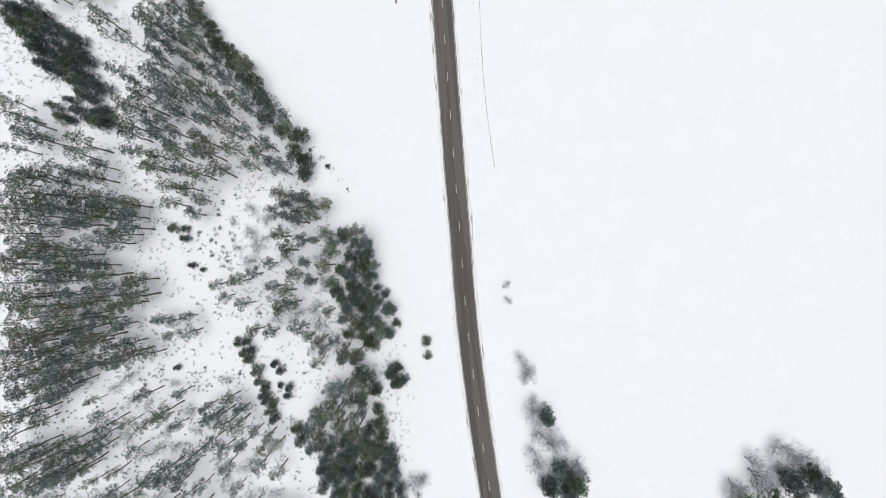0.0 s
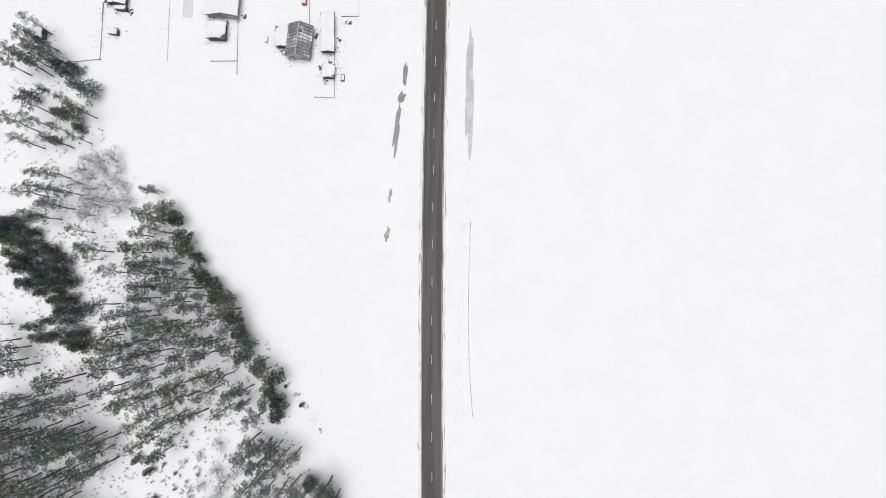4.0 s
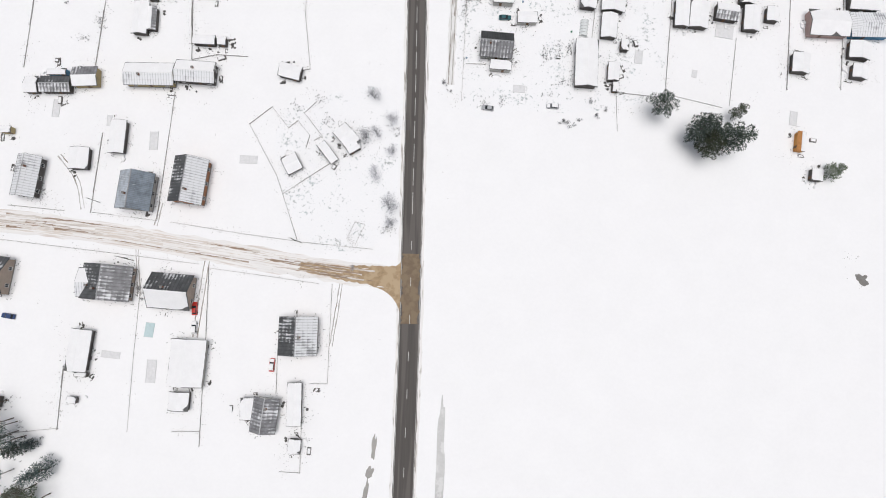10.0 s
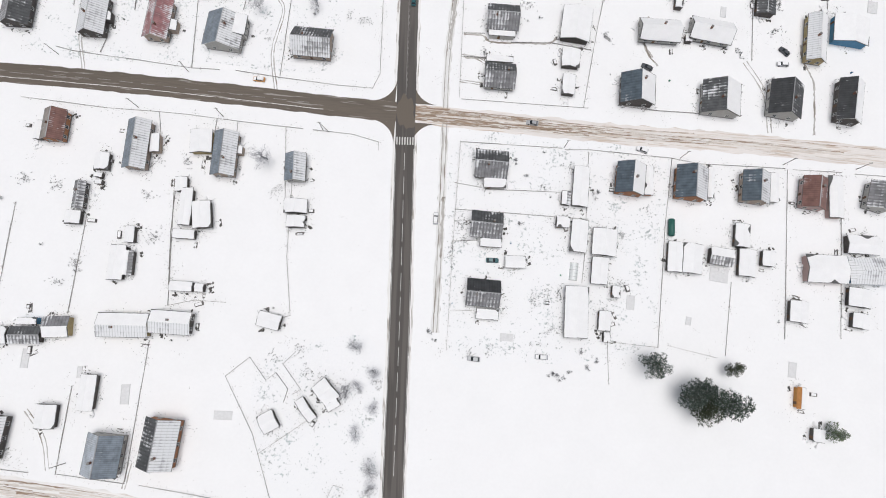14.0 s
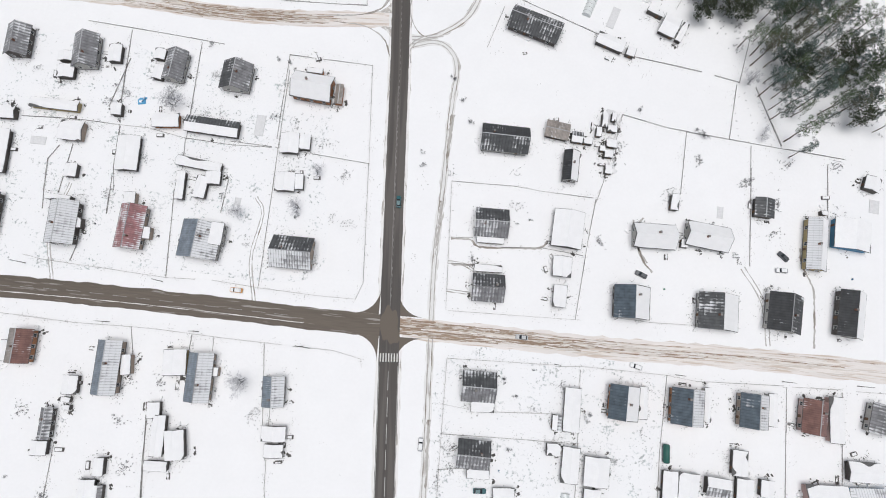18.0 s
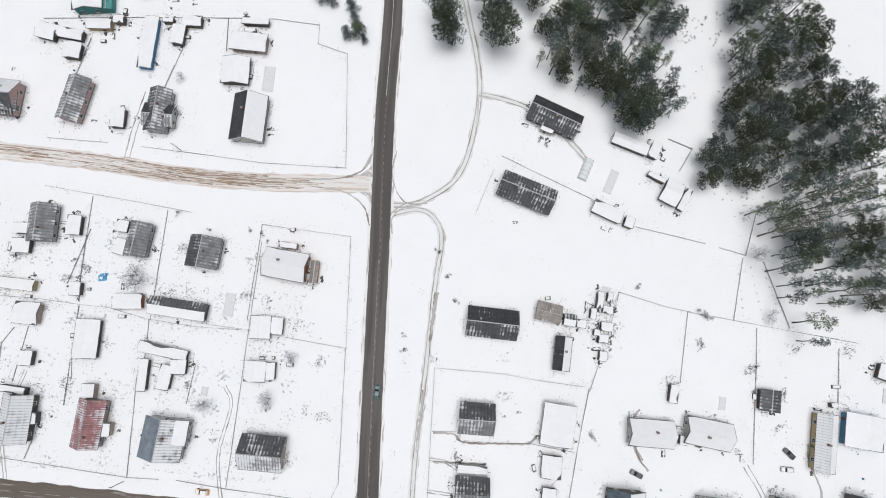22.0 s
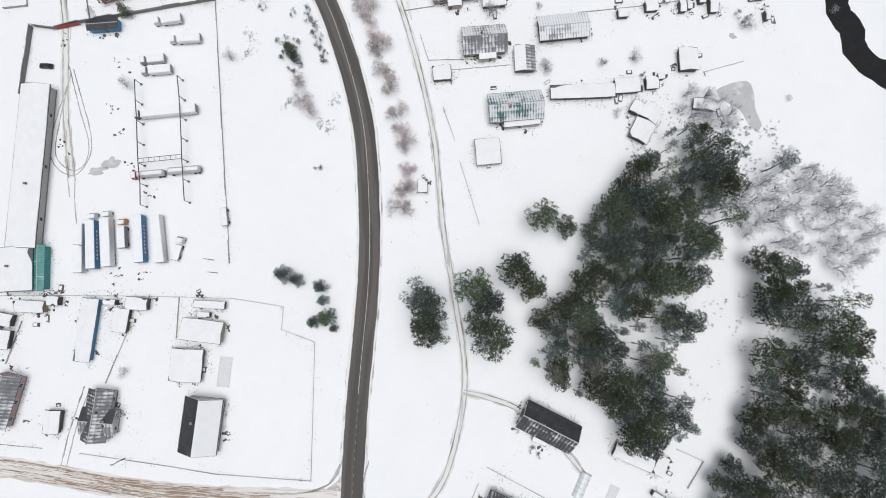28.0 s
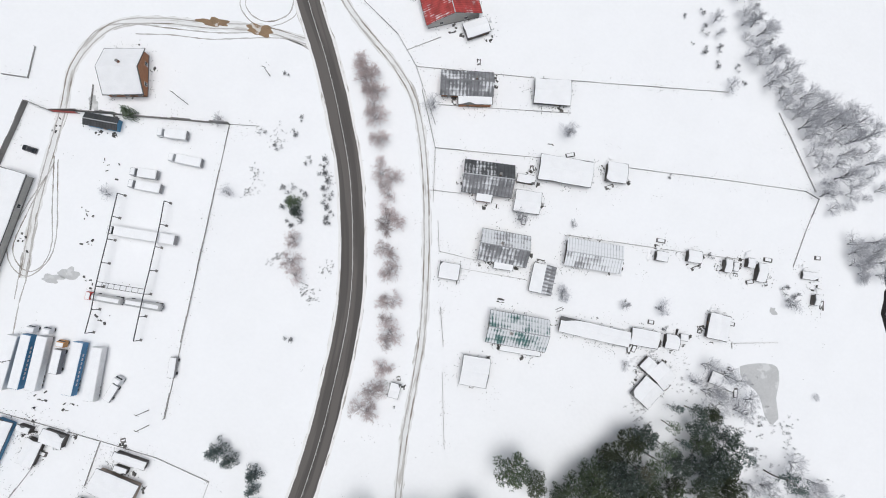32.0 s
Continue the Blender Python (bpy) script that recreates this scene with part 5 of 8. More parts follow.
fence([(174.7, 331.0), (171.9, 272.9)], 0.8)
fence([(112.8, 266.2), (129.5, 263.3)], 0.8)
fence([(35.2, 395.5), (58.6, 395.4), (68.6, 394.3), (86.6, 393.3)])
fence([(36.3, 374.9), (44.1, 375.4)])
fence([(37.0, 365.6), (54.5, 365.8)])
fence([(54.1, 372.5), (68.7, 373.6), (83.5, 371.9)], 1.0)
fence([(87.6, 392.8), (84.5, 372.0), (81.6, 349.1)], 1.2)
fence([(35.2, 395.5), (36.4, 349.3)])
fence([(96.6, 426.3), (93.9, 416.7)], 1.0)
fence([(120.7, 421.4), (118.5, 397.3)])
fence([(120.7, 421.4), (136.7, 419.8), (179.5, 415.5)], 1.2)
fence([(139.8, 441.7), (136.7, 419.8)], 1.0)
fence([(147.1, 441.2), (156.1, 418.8)], 1.2)
fence([(144.8, 417.8), (144.3, 400.4), (143.4, 372.8)], 1.0)
fence([(173.3, 413.0), (172.3, 392.7)], 1.0)
fence([(52.9, 471.5), (87.3, 457.8), (85.4, 452.1)])
fence([(94.9, 450.8), (126.3, 445.9)], 1.2)
fence([(131.5, 444.8), (140.9, 442.8), (145.2, 460.7)])
fence([(50.5, 466.3), (44.9, 449.0)], 1.0)
fence([(37.3, 348.9), (83.2, 349.1)])
fence([(94.1, 351.0), (108.1, 350.1), (139.1, 350.5)], 1.2)
fence([(112.7, 483.0), (121.3, 480.0), (116.8, 471.3)], 1.4)

# ---- trees and bushes ----
def foliage(name, lo, hi, frost):
    m = bpy.data.materials.new(name)
    m.use_nodes = True
    n, l = m.node_tree.nodes, m.node_tree.links
    b = n["Principled BSDF"]
    b.inputs["Roughness"].default_value = 0.8
    geo, info = n.new("ShaderNodeNewGeometry"), n.new("ShaderNodeObjectInfo")
    ramp = n.new("ShaderNodeValToRGB")
    ramp.color_ramp.elements[0].color, ramp.color_ramp.elements[1].color = (*lo, 1), (0.34, 0.375, 0.385, 1)
    e = ramp.color_ramp.elements.new(1 - frost - 0.01)
    e.color = (*hi, 1)
    e = ramp.color_ramp.elements.new(1 - frost)
    e.color = (0.2, 0.22, 0.215, 1)
    l.new(geo.outputs["Random Per Island"], ramp.inputs[0])
    hs, mr = n.new("ShaderNodeHueSaturation"), n.new("ShaderNodeMapRange")
    mr.inputs[3].default_value, mr.inputs[4].default_value = 0.7, 1.3
    l.new(info.outputs["Random"], mr.inputs[0]), l.new(mr.outputs[0], hs.inputs["Value"])
    l.new(ramp.outputs[0], hs.inputs["Color"]), l.new(hs.outputs[0], b.inputs["Base Color"])
    return m


NEEDLES = foliage("pine_needles", (0.056, 0.088, 0.08), (0.118, 0.162, 0.142), 0.18)
NEEDLES_SPRUCE = foliage("frosted_spruce_needles", (0.052, 0.08, 0.076), (0.112, 0.152, 0.142), 0.2)
NEEDLES_DARK = foliage("dark_pine_needles", (0.034, 0.052, 0.042), (0.085, 0.113, 0.088), 0.13)
NEEDLES_MOSS = foliage("moss_green_needles", (0.048, 0.072, 0.038), (0.115, 0.152, 0.08), 0.13)
NEEDLES_BROWN = foliage("brownish_needles", (0.09, 0.088, 0.06), (0.16, 0.155, 0.105), 0.18)
NEEDLES_OLIVE = foliage("olive_needles", (0.03, 0.041, 0.024), (0.078, 0.094, 0.047), 0.05)
TWIGS_RED = mat("reddish_twig", (0.56, 0.48, 0.47), 0.95, 0.3, 0.6, rand=0.3)
TWIGS_GREY = mat("grey_twig", (0.47, 0.47, 0.5), 0.95, 0.3, 0.6, rand=0.25)
SCRUB = mat("scrub_twig", (0.2, 0.2, 0.21), 0.95, 0.35, 0.6)


def tube(p, q, r0, r1, sides=4):
    p, q = Vector(p), Vector(q)
    d = (q - p).normalized()
    u = d.orthogonal().normalized()
    w = d.cross(u)
    v = []
    for c, r in ((p, r0), (q, r1)):
        v += [tuple(c + (u * math.cos(6.2832 * k / sides) + w * math.sin(6.2832 * k / sides)) * r) for k in range(sides)]
    return v, [(k, (k + 1) % sides, sides + (k + 1) % sides, sides + k) for k in range(sides)]


def pine_geo(rnd, h, r, low, bushy):
    """Trunk with limbs, and a crown of fine needle tufts in rounded clumps at the ends of the limbs; low: where the crown begins, as a share of the height."""
    sway = [Vector((0, 0, 0))]
    for k in range(1, 6):
        sway.append(Vector((rnd.uniform(-0.15, 0.15) * k, rnd.uniform(-0.15, 0.15) * k, h * k / 5)))
    parts = [tube(sway[k], sway[k + 1], 0.2 * (1 - k / 5.6) * h / 14, 0.2 * (1 - (k + 1) / 5.6) * h / 14, 6) for k in range(5)]
    cv, cf = [], []
    slim = not bushy and r < 3
    n_limb = 26 if bushy else 17 if slim else 27
    for i in range(n_limb):
        f = low + (1 - low) * (i + 0.5) / n_limb
        u = (f - low) / (1 - low)
        if bushy:
            shape = 0.14 + 0.86 * (1 - u) ** 0.8
        else:
            shape = math.sqrt(max(0.06, 1 - (u * 1.35 - 0.5) ** 2 * 1.3))
        a = i * 2.4 + rnd.uniform(-0.5, 0.5)
        reach = r * shape * rnd.uniform(0.5, 1.08)
        base = sway[min(4, int(f * 5))].lerp(sway[min(5, int(f * 5) + 1)], f * 5 % 1)
        tip = base + Vector((math.cos(a) * reach, math.sin(a) * reach, reach * (rnd.uniform(-0.25, 0.05) if bushy else rnd.uniform(0.1, 0.5))))
        if i % 2 == 0:
            parts.append(tube(base, tip, 0.06, 0.02, 3))
        for c, size, many in ((0.92, 1.0, 40 if slim else 38 if bushy else 72), (0.42, 0.85, 12 if slim else 12 if bushy else 22)):
            mid = base.lerp(tip, c * rnd.uniform(0.9, 1.1))
            wide = (0.34 + 0.17 * r) * size * rnd.uniform(0.75, 1.3)
            for k in range(many):
                d = Vector((rnd.gauss(0, 1), rnd.gauss(0, 1), rnd.gauss(0.25, 0.8))).normalized()
                q = mid + Vector((d.x, d.y, d.z * (0.75 if not slim else 1.0))) * wide * rnd.uniform(0.45, 1.0)
                d = (d + Vector((rnd.uniform(-0.7, 0.7), rnd.uniform(-0.7, 0.7), rnd.uniform(-0.2, 0.8)))).normalized()
                w = d.cross(Vector((rnd.uniform(-1, 1), rnd.uniform(-1, 1), 0.5))).normalized() * rnd.uniform(0.08, 0.145)
                m = len(cv)
                big = 1.0 if slim or bushy else 1.3
                cv += [tuple(q + w * big), tuple(q - w * big), tuple(q + d * rnd.uniform(0.32, 0.62) * big)]
                cf.append((m, m + 1, m + 2))
    return join(*parts), (cv, cf)


def bare_geo(rnd, h, spread, depth=4, stems=1):
    parts, fine = [], []

    def grow(p, d, ln, r, lev):
        q = p + d * ln
        if lev < 2:
            parts.append(tube(p, q, r, r * 0.62, 4))
        elif lev == 2:
            fine.append(tube(p, q, r, r * 0.62, 3))
        else:
            w = d.cross(Vector((rnd.uniform(-1, 1), rnd.uniform(-1, 1), 0.3))).normalized() * r * 1.3
            fine.append(([tuple(p - w), tuple(p + w), tuple(q)], [(0, 1, 2)]))
        if lev >= depth:
            return
        for k in range(4 if lev else 7):
            nd = (d + Vector((rnd.gauss(0, spread), rnd.gauss(0, spread), rnd.uniform(-0.2, 0.25)))).normalized()
            grow(p + d * ln * (rnd.uniform(0.55, 1.0) if k else 1.0), nd, ln * rnd.uniform(0.55, 0.84), max(0.02, r * 0.5), lev + 1)
    for k in range(stems):
        d = Vector((rnd.gauss(0, 0.12 * stems ** 0.5), rnd.gauss(0, 0.12 * stems ** 0.5), 1)).normalized()
        grow(Vector((rnd.uniform(-0.3, 0.3) * (stems - 1), rnd.uniform(-0.3, 0.3) * (stems - 1), 0)), d, h * 0.27, 0.015 * h / stems ** 0.4, 0)
    return join(*parts), join(*fine)


KINDS = {}


def tree_kind(key, n, make, bark, leaf):
    rows = []
    for k in range(n):
        rnd = random.Random(key + str(k))
        a, b = make(rnd, k)
        pair = []
        for nm, geo, m in ((key + "_trunk", a, bark), (key + "_crown", b, leaf)):
            me = bpy.data.meshes.new(nm)
            me.from_pydata([tuple(v) for v in geo[0]], [], geo[1])
            me.materials.append(m[k % len(m)] if isinstance(m, tuple) else m)
            pair.append(me)
        rows.append(pair)
    KINDS[key] = rows


tree_kind("pine", 9, lambda r, k: pine_geo(r, 15.0 + k * 0.55, 2.0 + 0.34 * (k % 3), 0.43, False), BARK, (NEEDLES, NEEDLES_DARK, NEEDLES, NEEDLES_MOSS, NEEDLES, NEEDLES_MOSS, NEEDLES, NEEDLES_BROWN, NEEDLES_MOSS))
tree_kind("old_pine", 5, lambda r, k: pine_geo(r, 13.0 + k * 0.8, 4.0 + 0.25 * k, 0.3, False), BARK, (NEEDLES_OLIVE, NEEDLES_DARK, NEEDLES_OLIVE, NEEDLES_MOSS, NEEDLES_DARK))
tree_kind("young_pine", 5, lambda r, k: pine_geo(r, 7.0 + k * 0.6, 2.6 + 0.25 * (k % 3), 0.08, True), BARK, (NEEDLES_MOSS, NEEDLES_SPRUCE, NEEDLES_MOSS, NEEDLES_SPRUCE, NEEDLES_DARK))
tree_kind("bare_tree", 4, lambda r, k: bare_geo(r, 10.5 + k * 0.5, 0.5, 4, 2) if k % 2 else bare_geo(r, 8.5 + k, 0.78, 4, 2), SCRUB, TWIGS_GREY)
tree_kind("red_tree", 4, lambda r, k: bare_geo(r, 6.5 + k * 0.5, 0.75, 4, 3), SCRUB, TWIGS_RED)
tree_kind("bush", 4, lambda r, k: bare_geo(r, 2.6 + k * 0.25, 0.6, 3, 4), SCRUB, SCRUB)
LABELS = {"pine": ("pine_tree", "tall Scots pine with bare trunk and frosted crown", "pine tree", "tall pines of the woods"),
          "old_pine": ("broad_pine", "broad olive-green pine with a dense crown", "pine tree", "broad pines near the houses"),
          "young_pine": ("young_pine", "bushy dark green young pine in snow", "pine tree", "young pines"),
          "bare_tree": ("bare_tree", "leafless grey deciduous tree in winter snow", "tree", "bare trees"),
          "red_tree": ("roadside_tree", "leafless reddish-twigged tree beside the lane", "tree", "trees along the lane"),
          "bush": ("bush", "leafless grey bush poking through the snow", "bush", "bushes")}
TREES = {"n": 0}
REST = {}
CAPS = {"pine": 190, "old_pine": 90, "young_pine": 120, "bare_tree": 80, "red_tree": 60, "bush": 60}


def tree(key, x, y, size=1.0):
    """One tree; past 300 of a kind they are gathered for the joined woodland."""
    TREES["n"] += 1
    TREES[key] = TREES.get(key, 0) + 1
    rnd = random.Random(TREES["n"])
    pair = KINDS[key][rnd.randrange(len(KINDS[key]))]
    m = pose(x, y, -0.05, rnd.uniform(-2, 2), rnd.uniform(-2, 2), rnd.uniform(0, 360)) @ Matrix.Diagonal((size, size, size * rnd.uniform(0.9, 1.1), 1))
    if TREES[key] > CAPS[key]:
        REST.setdefault(key, []).append((pair, m))
        return
    name, label, cat, group = LABELS[key]
    t = tagged(new(name), label, cat, group)
    t.matrix_basis = m
    o = copy_part("trunk", pair[0], t, Matrix())
    if key in ("bush", "bare_tree", "red_tree"):
        tagged(o, "", "", "", "stuff")
    copy_part("crown", pair[1], t, Matrix())


def joined_rest():
    kinds = {}
    for key, rows in REST.items():
        for pair, m in rows:
            kinds.setdefault((key, pair[1].materials[0].name), []).append((pair, m))
    for key, rows in kinds.items():
        for k, nm in ((0, "trunks"), (1, "crowns")):
            vs, fs, off = [], [], 0
            for pair, m in rows:
                me = pair[k]
                co = np.empty(len(me.vertices) * 3, dtype=np.float32)
                me.vertices.foreach_get("co", co)
                mm = np.array(m)
                vs.append(co.reshape(-1, 3) @ mm[:3, :3].T + mm[:3, 3])
                fs += [tuple(i + off for i in p.vertices) for p in me.polygons]
                off += len(me.vertices)
            ob = mesh_object("woodland_" + nm, np.concatenate(vs).tolist(), fs, rows[0][0][k].materials[0])
            tagged(ob, "far part of the snowy pine woodland", "woodland", "", "stuff")


def inside(p, poly):
    hit = False
    for (x0, y0), (x1, y1) in zip(poly, poly[1:] + poly[:1]):
        if (y0 > p[1]) != (y1 > p[1]) and p[0] < (x1 - x0) * (p[1] - y0) / (y1 - y0) + x0:
            hit = not hit
    return hit


PLANTED = []


def fill(keys, poly, gap, seed, size=(0.62, 1.15)):
    """Plants trees of these kinds inside an outline, no two nearer than gap."""
    rnd = random.Random(seed)
    xs, ys = [p[0] for p in poly], [p[1] for p in poly]
    for _ in range(int((max(xs) - min(xs)) * (max(ys) - min(ys)) / gap / gap * 5)):
        p = (rnd.uniform(min(xs), max(xs)), rnd.uniform(min(ys), max(ys)))
        if inside(p, poly) and all((p[0] - q[0]) ** 2 + (p[1] - q[1]) ** 2 > gap * gap for q in PLANTED[-700:]):
            PLANTED.append(p)
            tree(rnd.choice(keys), p[0], p[1], rnd.uniform(*size))




def sprouts(name, label, areas, seed, material, size=(0.5, 1.3), many=(1, 6), wide=1.6):
    """Low leafless undergrowth as one mass; areas: an outline and a number each."""
    rnd = random.Random(seed)
    v, f = [], []
    for poly, n in areas:
        xs, ys = [p[0] for p in poly], [p[1] for p in poly]
        k = 0
        while k < n:
            cx, cy = rnd.uniform(min(xs), max(xs)), rnd.uniform(min(ys), max(ys))
            if not inside((cx, cy), poly):
                continue
            turn, thin = rnd.uniform(0, 3.14), rnd.uniform(0.3, 1.0)
            for _ in range(rnd.randint(*many)):
                u, w, s = rnd.gauss(0, wide), rnd.gauss(0, wide) * thin, rnd.uniform(*size)
                x, y = cx + u * math.cos(turn) - w * math.sin(turn), cy + u * math.sin(turn) + w * math.cos(turn)
                k += 1
                if any(abs(q.y - y) < 3 and abs(q.x - x) < 4.8 for q in LINE[::6]):
                    continue
                for _ in range(20):
                    a, t, z0 = rnd.uniform(0, 6.283), rnd.uniform(0.2, 0.8), rnd.uniform(0, 0.5) * s
                    px, py = x + math.cos(a) * t * s * 0.35, y + math.sin(a) * t * s * 0.35
                    qx, qy = px + math.cos(a + rnd.gauss(0, 0.7)) * t * s * 0.7, py + math.sin(a + rnd.gauss(0, 0.7)) * t * s * 0.7
                    w = 0.022
                    m = len(v)
                    v += [(px - w, py + w, z0), (px + w, py - w, z0), (qx, qy, z0 + s * rnd.uniform(0.3, 0.8))]
                    f.append((m, m + 1, m + 2))
    tagged(mesh_object(name, v, f, material), label, "undergrowth", "", "stuff")


# single trees
tree("old_pine", 134.9, -71.7, 0.75)
tree("old_pine", 142.1, -70.2, 0.70)
tree("old_pine", 147.3, -74.2, 0.70)
tree("old_pine", 138.3, -76.2, 0.80)
tree("young_pine", 59.4, -50.8, 1.10)
tree("young_pine", 65.2, -69.0, 1.20)
tree("young_pine", 68.8, -71.8, 1.30)
tree("young_pine", 60.6, -73.4, 1.20)
tree("young_pine", 66.9, -75.8, 1.30)
tree("young_pine", -93.0, 134.4, 1.20)
tree("young_pine", -90.1, 136.0, 0.80)
tree("young_pine", -84.5, 128.4, 1.45)
tree("young_pine", -88.9, 119.8, 1.20)
tree("pine", -59.4, 96.9, 0.60)
tree("pine", -60.7, 96.2, 0.60)
tree("young_pine", 166.1, 242.1, 1.12)
tree("old_pine", 105.1, 259.7, 0.91)
tree("old_pine", 117.2, 250.1, 1.02)
tree("old_pine", 121.5, 246.5, 1.08)
tree("old_pine", 128.6, 248.9, 1.08)
tree("old_pine", 120.6, 252.6, 0.95)
tree("old_pine", 125.4, 250.2, 0.95)
tree("old_pine", 132.8, 259.7, 0.59)
tree("young_pine", -17.7, 525.6, 1.12)
tree("young_pine", -13.6, 524.3, 0.88)
tree("young_pine", -5.8, 523.0, 0.94)
tree("young_pine", -4.6, 518.4, 0.75)
tree("young_pine", -2.5, 513.8, 1.25)
tree("young_pine", -6.4, 511.8, 0.88)
tree("young_pine", 0.0, 510.2, 0.56)
tree("young_pine", -81.2, 606.4, 0.90)
tree("young_pine", -25.2, 599.9)
tree("young_pine", -23.6, 597.2, 0.75)
tree("old_pine", 26.6, 523.2, 1.10)
tree("old_pine", 29.9, 519.8, 1.04)
tree("old_pine", 28.6, 513.7, 1.17)
tree("old_pine", 31.9, 512.0, 0.78)
tree("old_pine", 42.5, 527.8, 1.23)
tree("old_pine", 47.6, 523.0, 1.17)
tree("old_pine", 49.0, 513.4, 1.30)
tree("old_pine", 45.7, 516.5, 1.04)
tree("old_pine", 55.1, 534.2, 1.23)
tree("old_pine", 60.3, 529.4, 1.04)
tree("old_pine", 61.8, 552.2, 1.04)
tree("old_pine", 70.0, 549.5, 0.78)
tree("young_pine", 21.5, -26.2, 0.75)
tree("young_pine", 22.1, -31.0, 0.56)
tree("young_pine", 11.4, -34.9, 1.12)
tree("young_pine", 12.7, -39.6, 0.88)
tree("young_pine", 59.3, -50.3)
tree("young_pine", 63.2, -67.6, 1.25)
tree("young_pine", 67.5, -71.1, 1.38)
tree("young_pine", 59.4, -72.8, 1.25)
tree("young_pine", 64.6, -74.9, 1.38)
tree("bare_tree", 47.9, -8.9, 0.57)
tree("bare_tree", 48.3, -13.5, 0.57)
tree("bare_tree", 52.5, -33.4, 0.92)
tree("bare_tree", 53.3, -37.0, 0.92)
tree("bare_tree", 56.4, -50.3, 1.26)
tree("bare_tree", 59.0, -53.1, 1.26)
tree("bare_tree", 60.7, -60.4, 1.15)
tree("bare_tree", 56.1, -65.7, 1.15)
tree("bare_tree", 69.5, -66.8, 1.26)
tree("bare_tree", 126.1, -70.9, 1.38)
tree("bare_tree", 137.2, -64.1, 1.38)
tree("bare_tree", 146.1, -69.7, 1.38)
tree("bare_tree", 120.5, -76.1, 1.38)
tree("bare_tree", 54.3, -36.3, 0.80)
tree("bare_tree", 53.4, -39.0, 0.69)
tree("bare_tree", 55.7, -47.8, 1.03)
tree("bare_tree", 57.3, -56.9, 1.03)
tree("bare_tree", 61.8, -60.8, 0.92)
tree("bare_tree", 55.4, -62.4, 0.92)
tree("bare_tree", 65.5, -61.0, 0.80)
tree("bare_tree", 125.1, -66.9, 1.03)
tree("bare_tree", 134.1, -64.3, 1.15)
tree("bare_tree", 143.4, -67.4, 1.03)
tree("bare_tree", 119.4, -73.9, 1.03)
tree("bare_tree", 128.3, -73.1, 1.15)
tree("bare_tree", 16.3, -71.9, 1.03)
tree("bare_tree", 19.0, -70.5, 0.80)
tree("young_pine", 136.9, -73.0, 1.38)
tree("young_pine", 144.1, -75.0, 1.38)
tree("young_pine", 129.6, -76.4, 1.38)
tree("young_pine", 149.5, -77.9, 1.38)
tree("young_pine", 122.3, -78.9, 1.38)
tree("bare_tree", 15.2, 251.0, 0.80)
tree("bare_tree", 6.6, 243.5, 0.80)
tree("bare_tree", 10.3, 244.8, 0.80)
tree("bare_tree", 16.5, 238.9, 0.69)
tree("bare_tree", 10.6, 231.2, 0.92)
tree("bare_tree", 16.3, 219.6, 1.03)
tree("bare_tree", 8.2, 257.8, 0.80)
tree("bare_tree", 17.6, 213.8, 0.69)
tree("bare_tree", -29.5, 320.9, 1.26)
tree("bare_tree", -68.6, 418.3, 1.03)
tree("bare_tree", -39.8, 378.6, 0.92)
tree("bare_tree", -67.3, 415.8, 1.03)
tree("bare_tree", -18.5, 381.1, 0.92)
tree("bare_tree", -13.4, 394.2, 0.80)
tree("bare_tree", -44.6, 594.7, 0.69)
tree("bare_tree", 45.1, 650.1, 0.92)
tree("bare_tree", 39.6, 620.0, 0.80)
tree("bare_tree", 60.2, 603.1, 0.92)
tree("bare_tree", -63.8, 490.0, 0.57)
tree("bare_tree", -77.5, 582.1, 0.69)
tree("bare_tree", -54.9, 615.1, 0.69)
tree("bare_tree", 3.3, 643.1, 0.92)
tree("bare_tree", 5.8, 198.4, 0.34)
tree("red_tree", -20.2, 645.7, 1.30)
tree("red_tree", -16.5, 641.1, 1.30)
tree("red_tree", -14.0, 636.6, 1.17)
tree("red_tree", -18.8, 643.3, 1.43)
tree("red_tree", -22.3, 647.3, 1.17)
tree("red_tree", -14.6, 639.6, 1.17)
tree("red_tree", -12.8, 633.6, 1.30)
tree("red_tree", -8.0, 626.2, 1.30)
tree("red_tree", -0.3, 618.1, 1.30)
tree("red_tree", 0.4, 613.1, 0.91)
tree("red_tree", 4.9, 605.5, 1.30)
tree("red_tree", 6.4, 597.1, 1.30)
tree("red_tree", 9.7, 590.8, 1.43)
tree("red_tree", 12.6, 581.6, 1.43)
tree("red_tree", 14.8, 573.4, 1.49)
tree("red_tree", 17.6, 557.5, 1.56)
tree("red_tree", 17.1, 551.4, 1.56)
tree("red_tree", 18.3, 563.6, 1.04)
tree("red_tree", -21.5, 589.4, 1.17)
tree("red_tree", -19.9, 584.2, 1.17)
tree("red_tree", -16.6, 579.5, 1.04)
tree("red_tree", -3.3, 617.8, 1.17)
tree("red_tree", 3.4, 604.8, 1.17)
for k in range(16):
    q = (18.2 - 39.5 * (k / 15) ** 1.55 + math.sin(k * 7.1) * 0.9, 552 + 94 * k / 15)
    tree("red_tree", q[0], q[1], 0.6 + 0.3 * math.sin(k * 3.7) ** 2)
tree("bush", -33.4, 624.3, 0.90)
tree("bush", -33.2, 619.2)
tree("bush", -36.6, 613.8, 0.90)
tree("bush", -42.7, 616.4, 0.80)
tree("bush", -26.4, 613.0, 0.90)
tree("bush", -43.1, 635.4, 0.80)
tree("bush", -21.4, 613.1, 0.80)
tree("bush", -18.5, 608.0, 0.90)
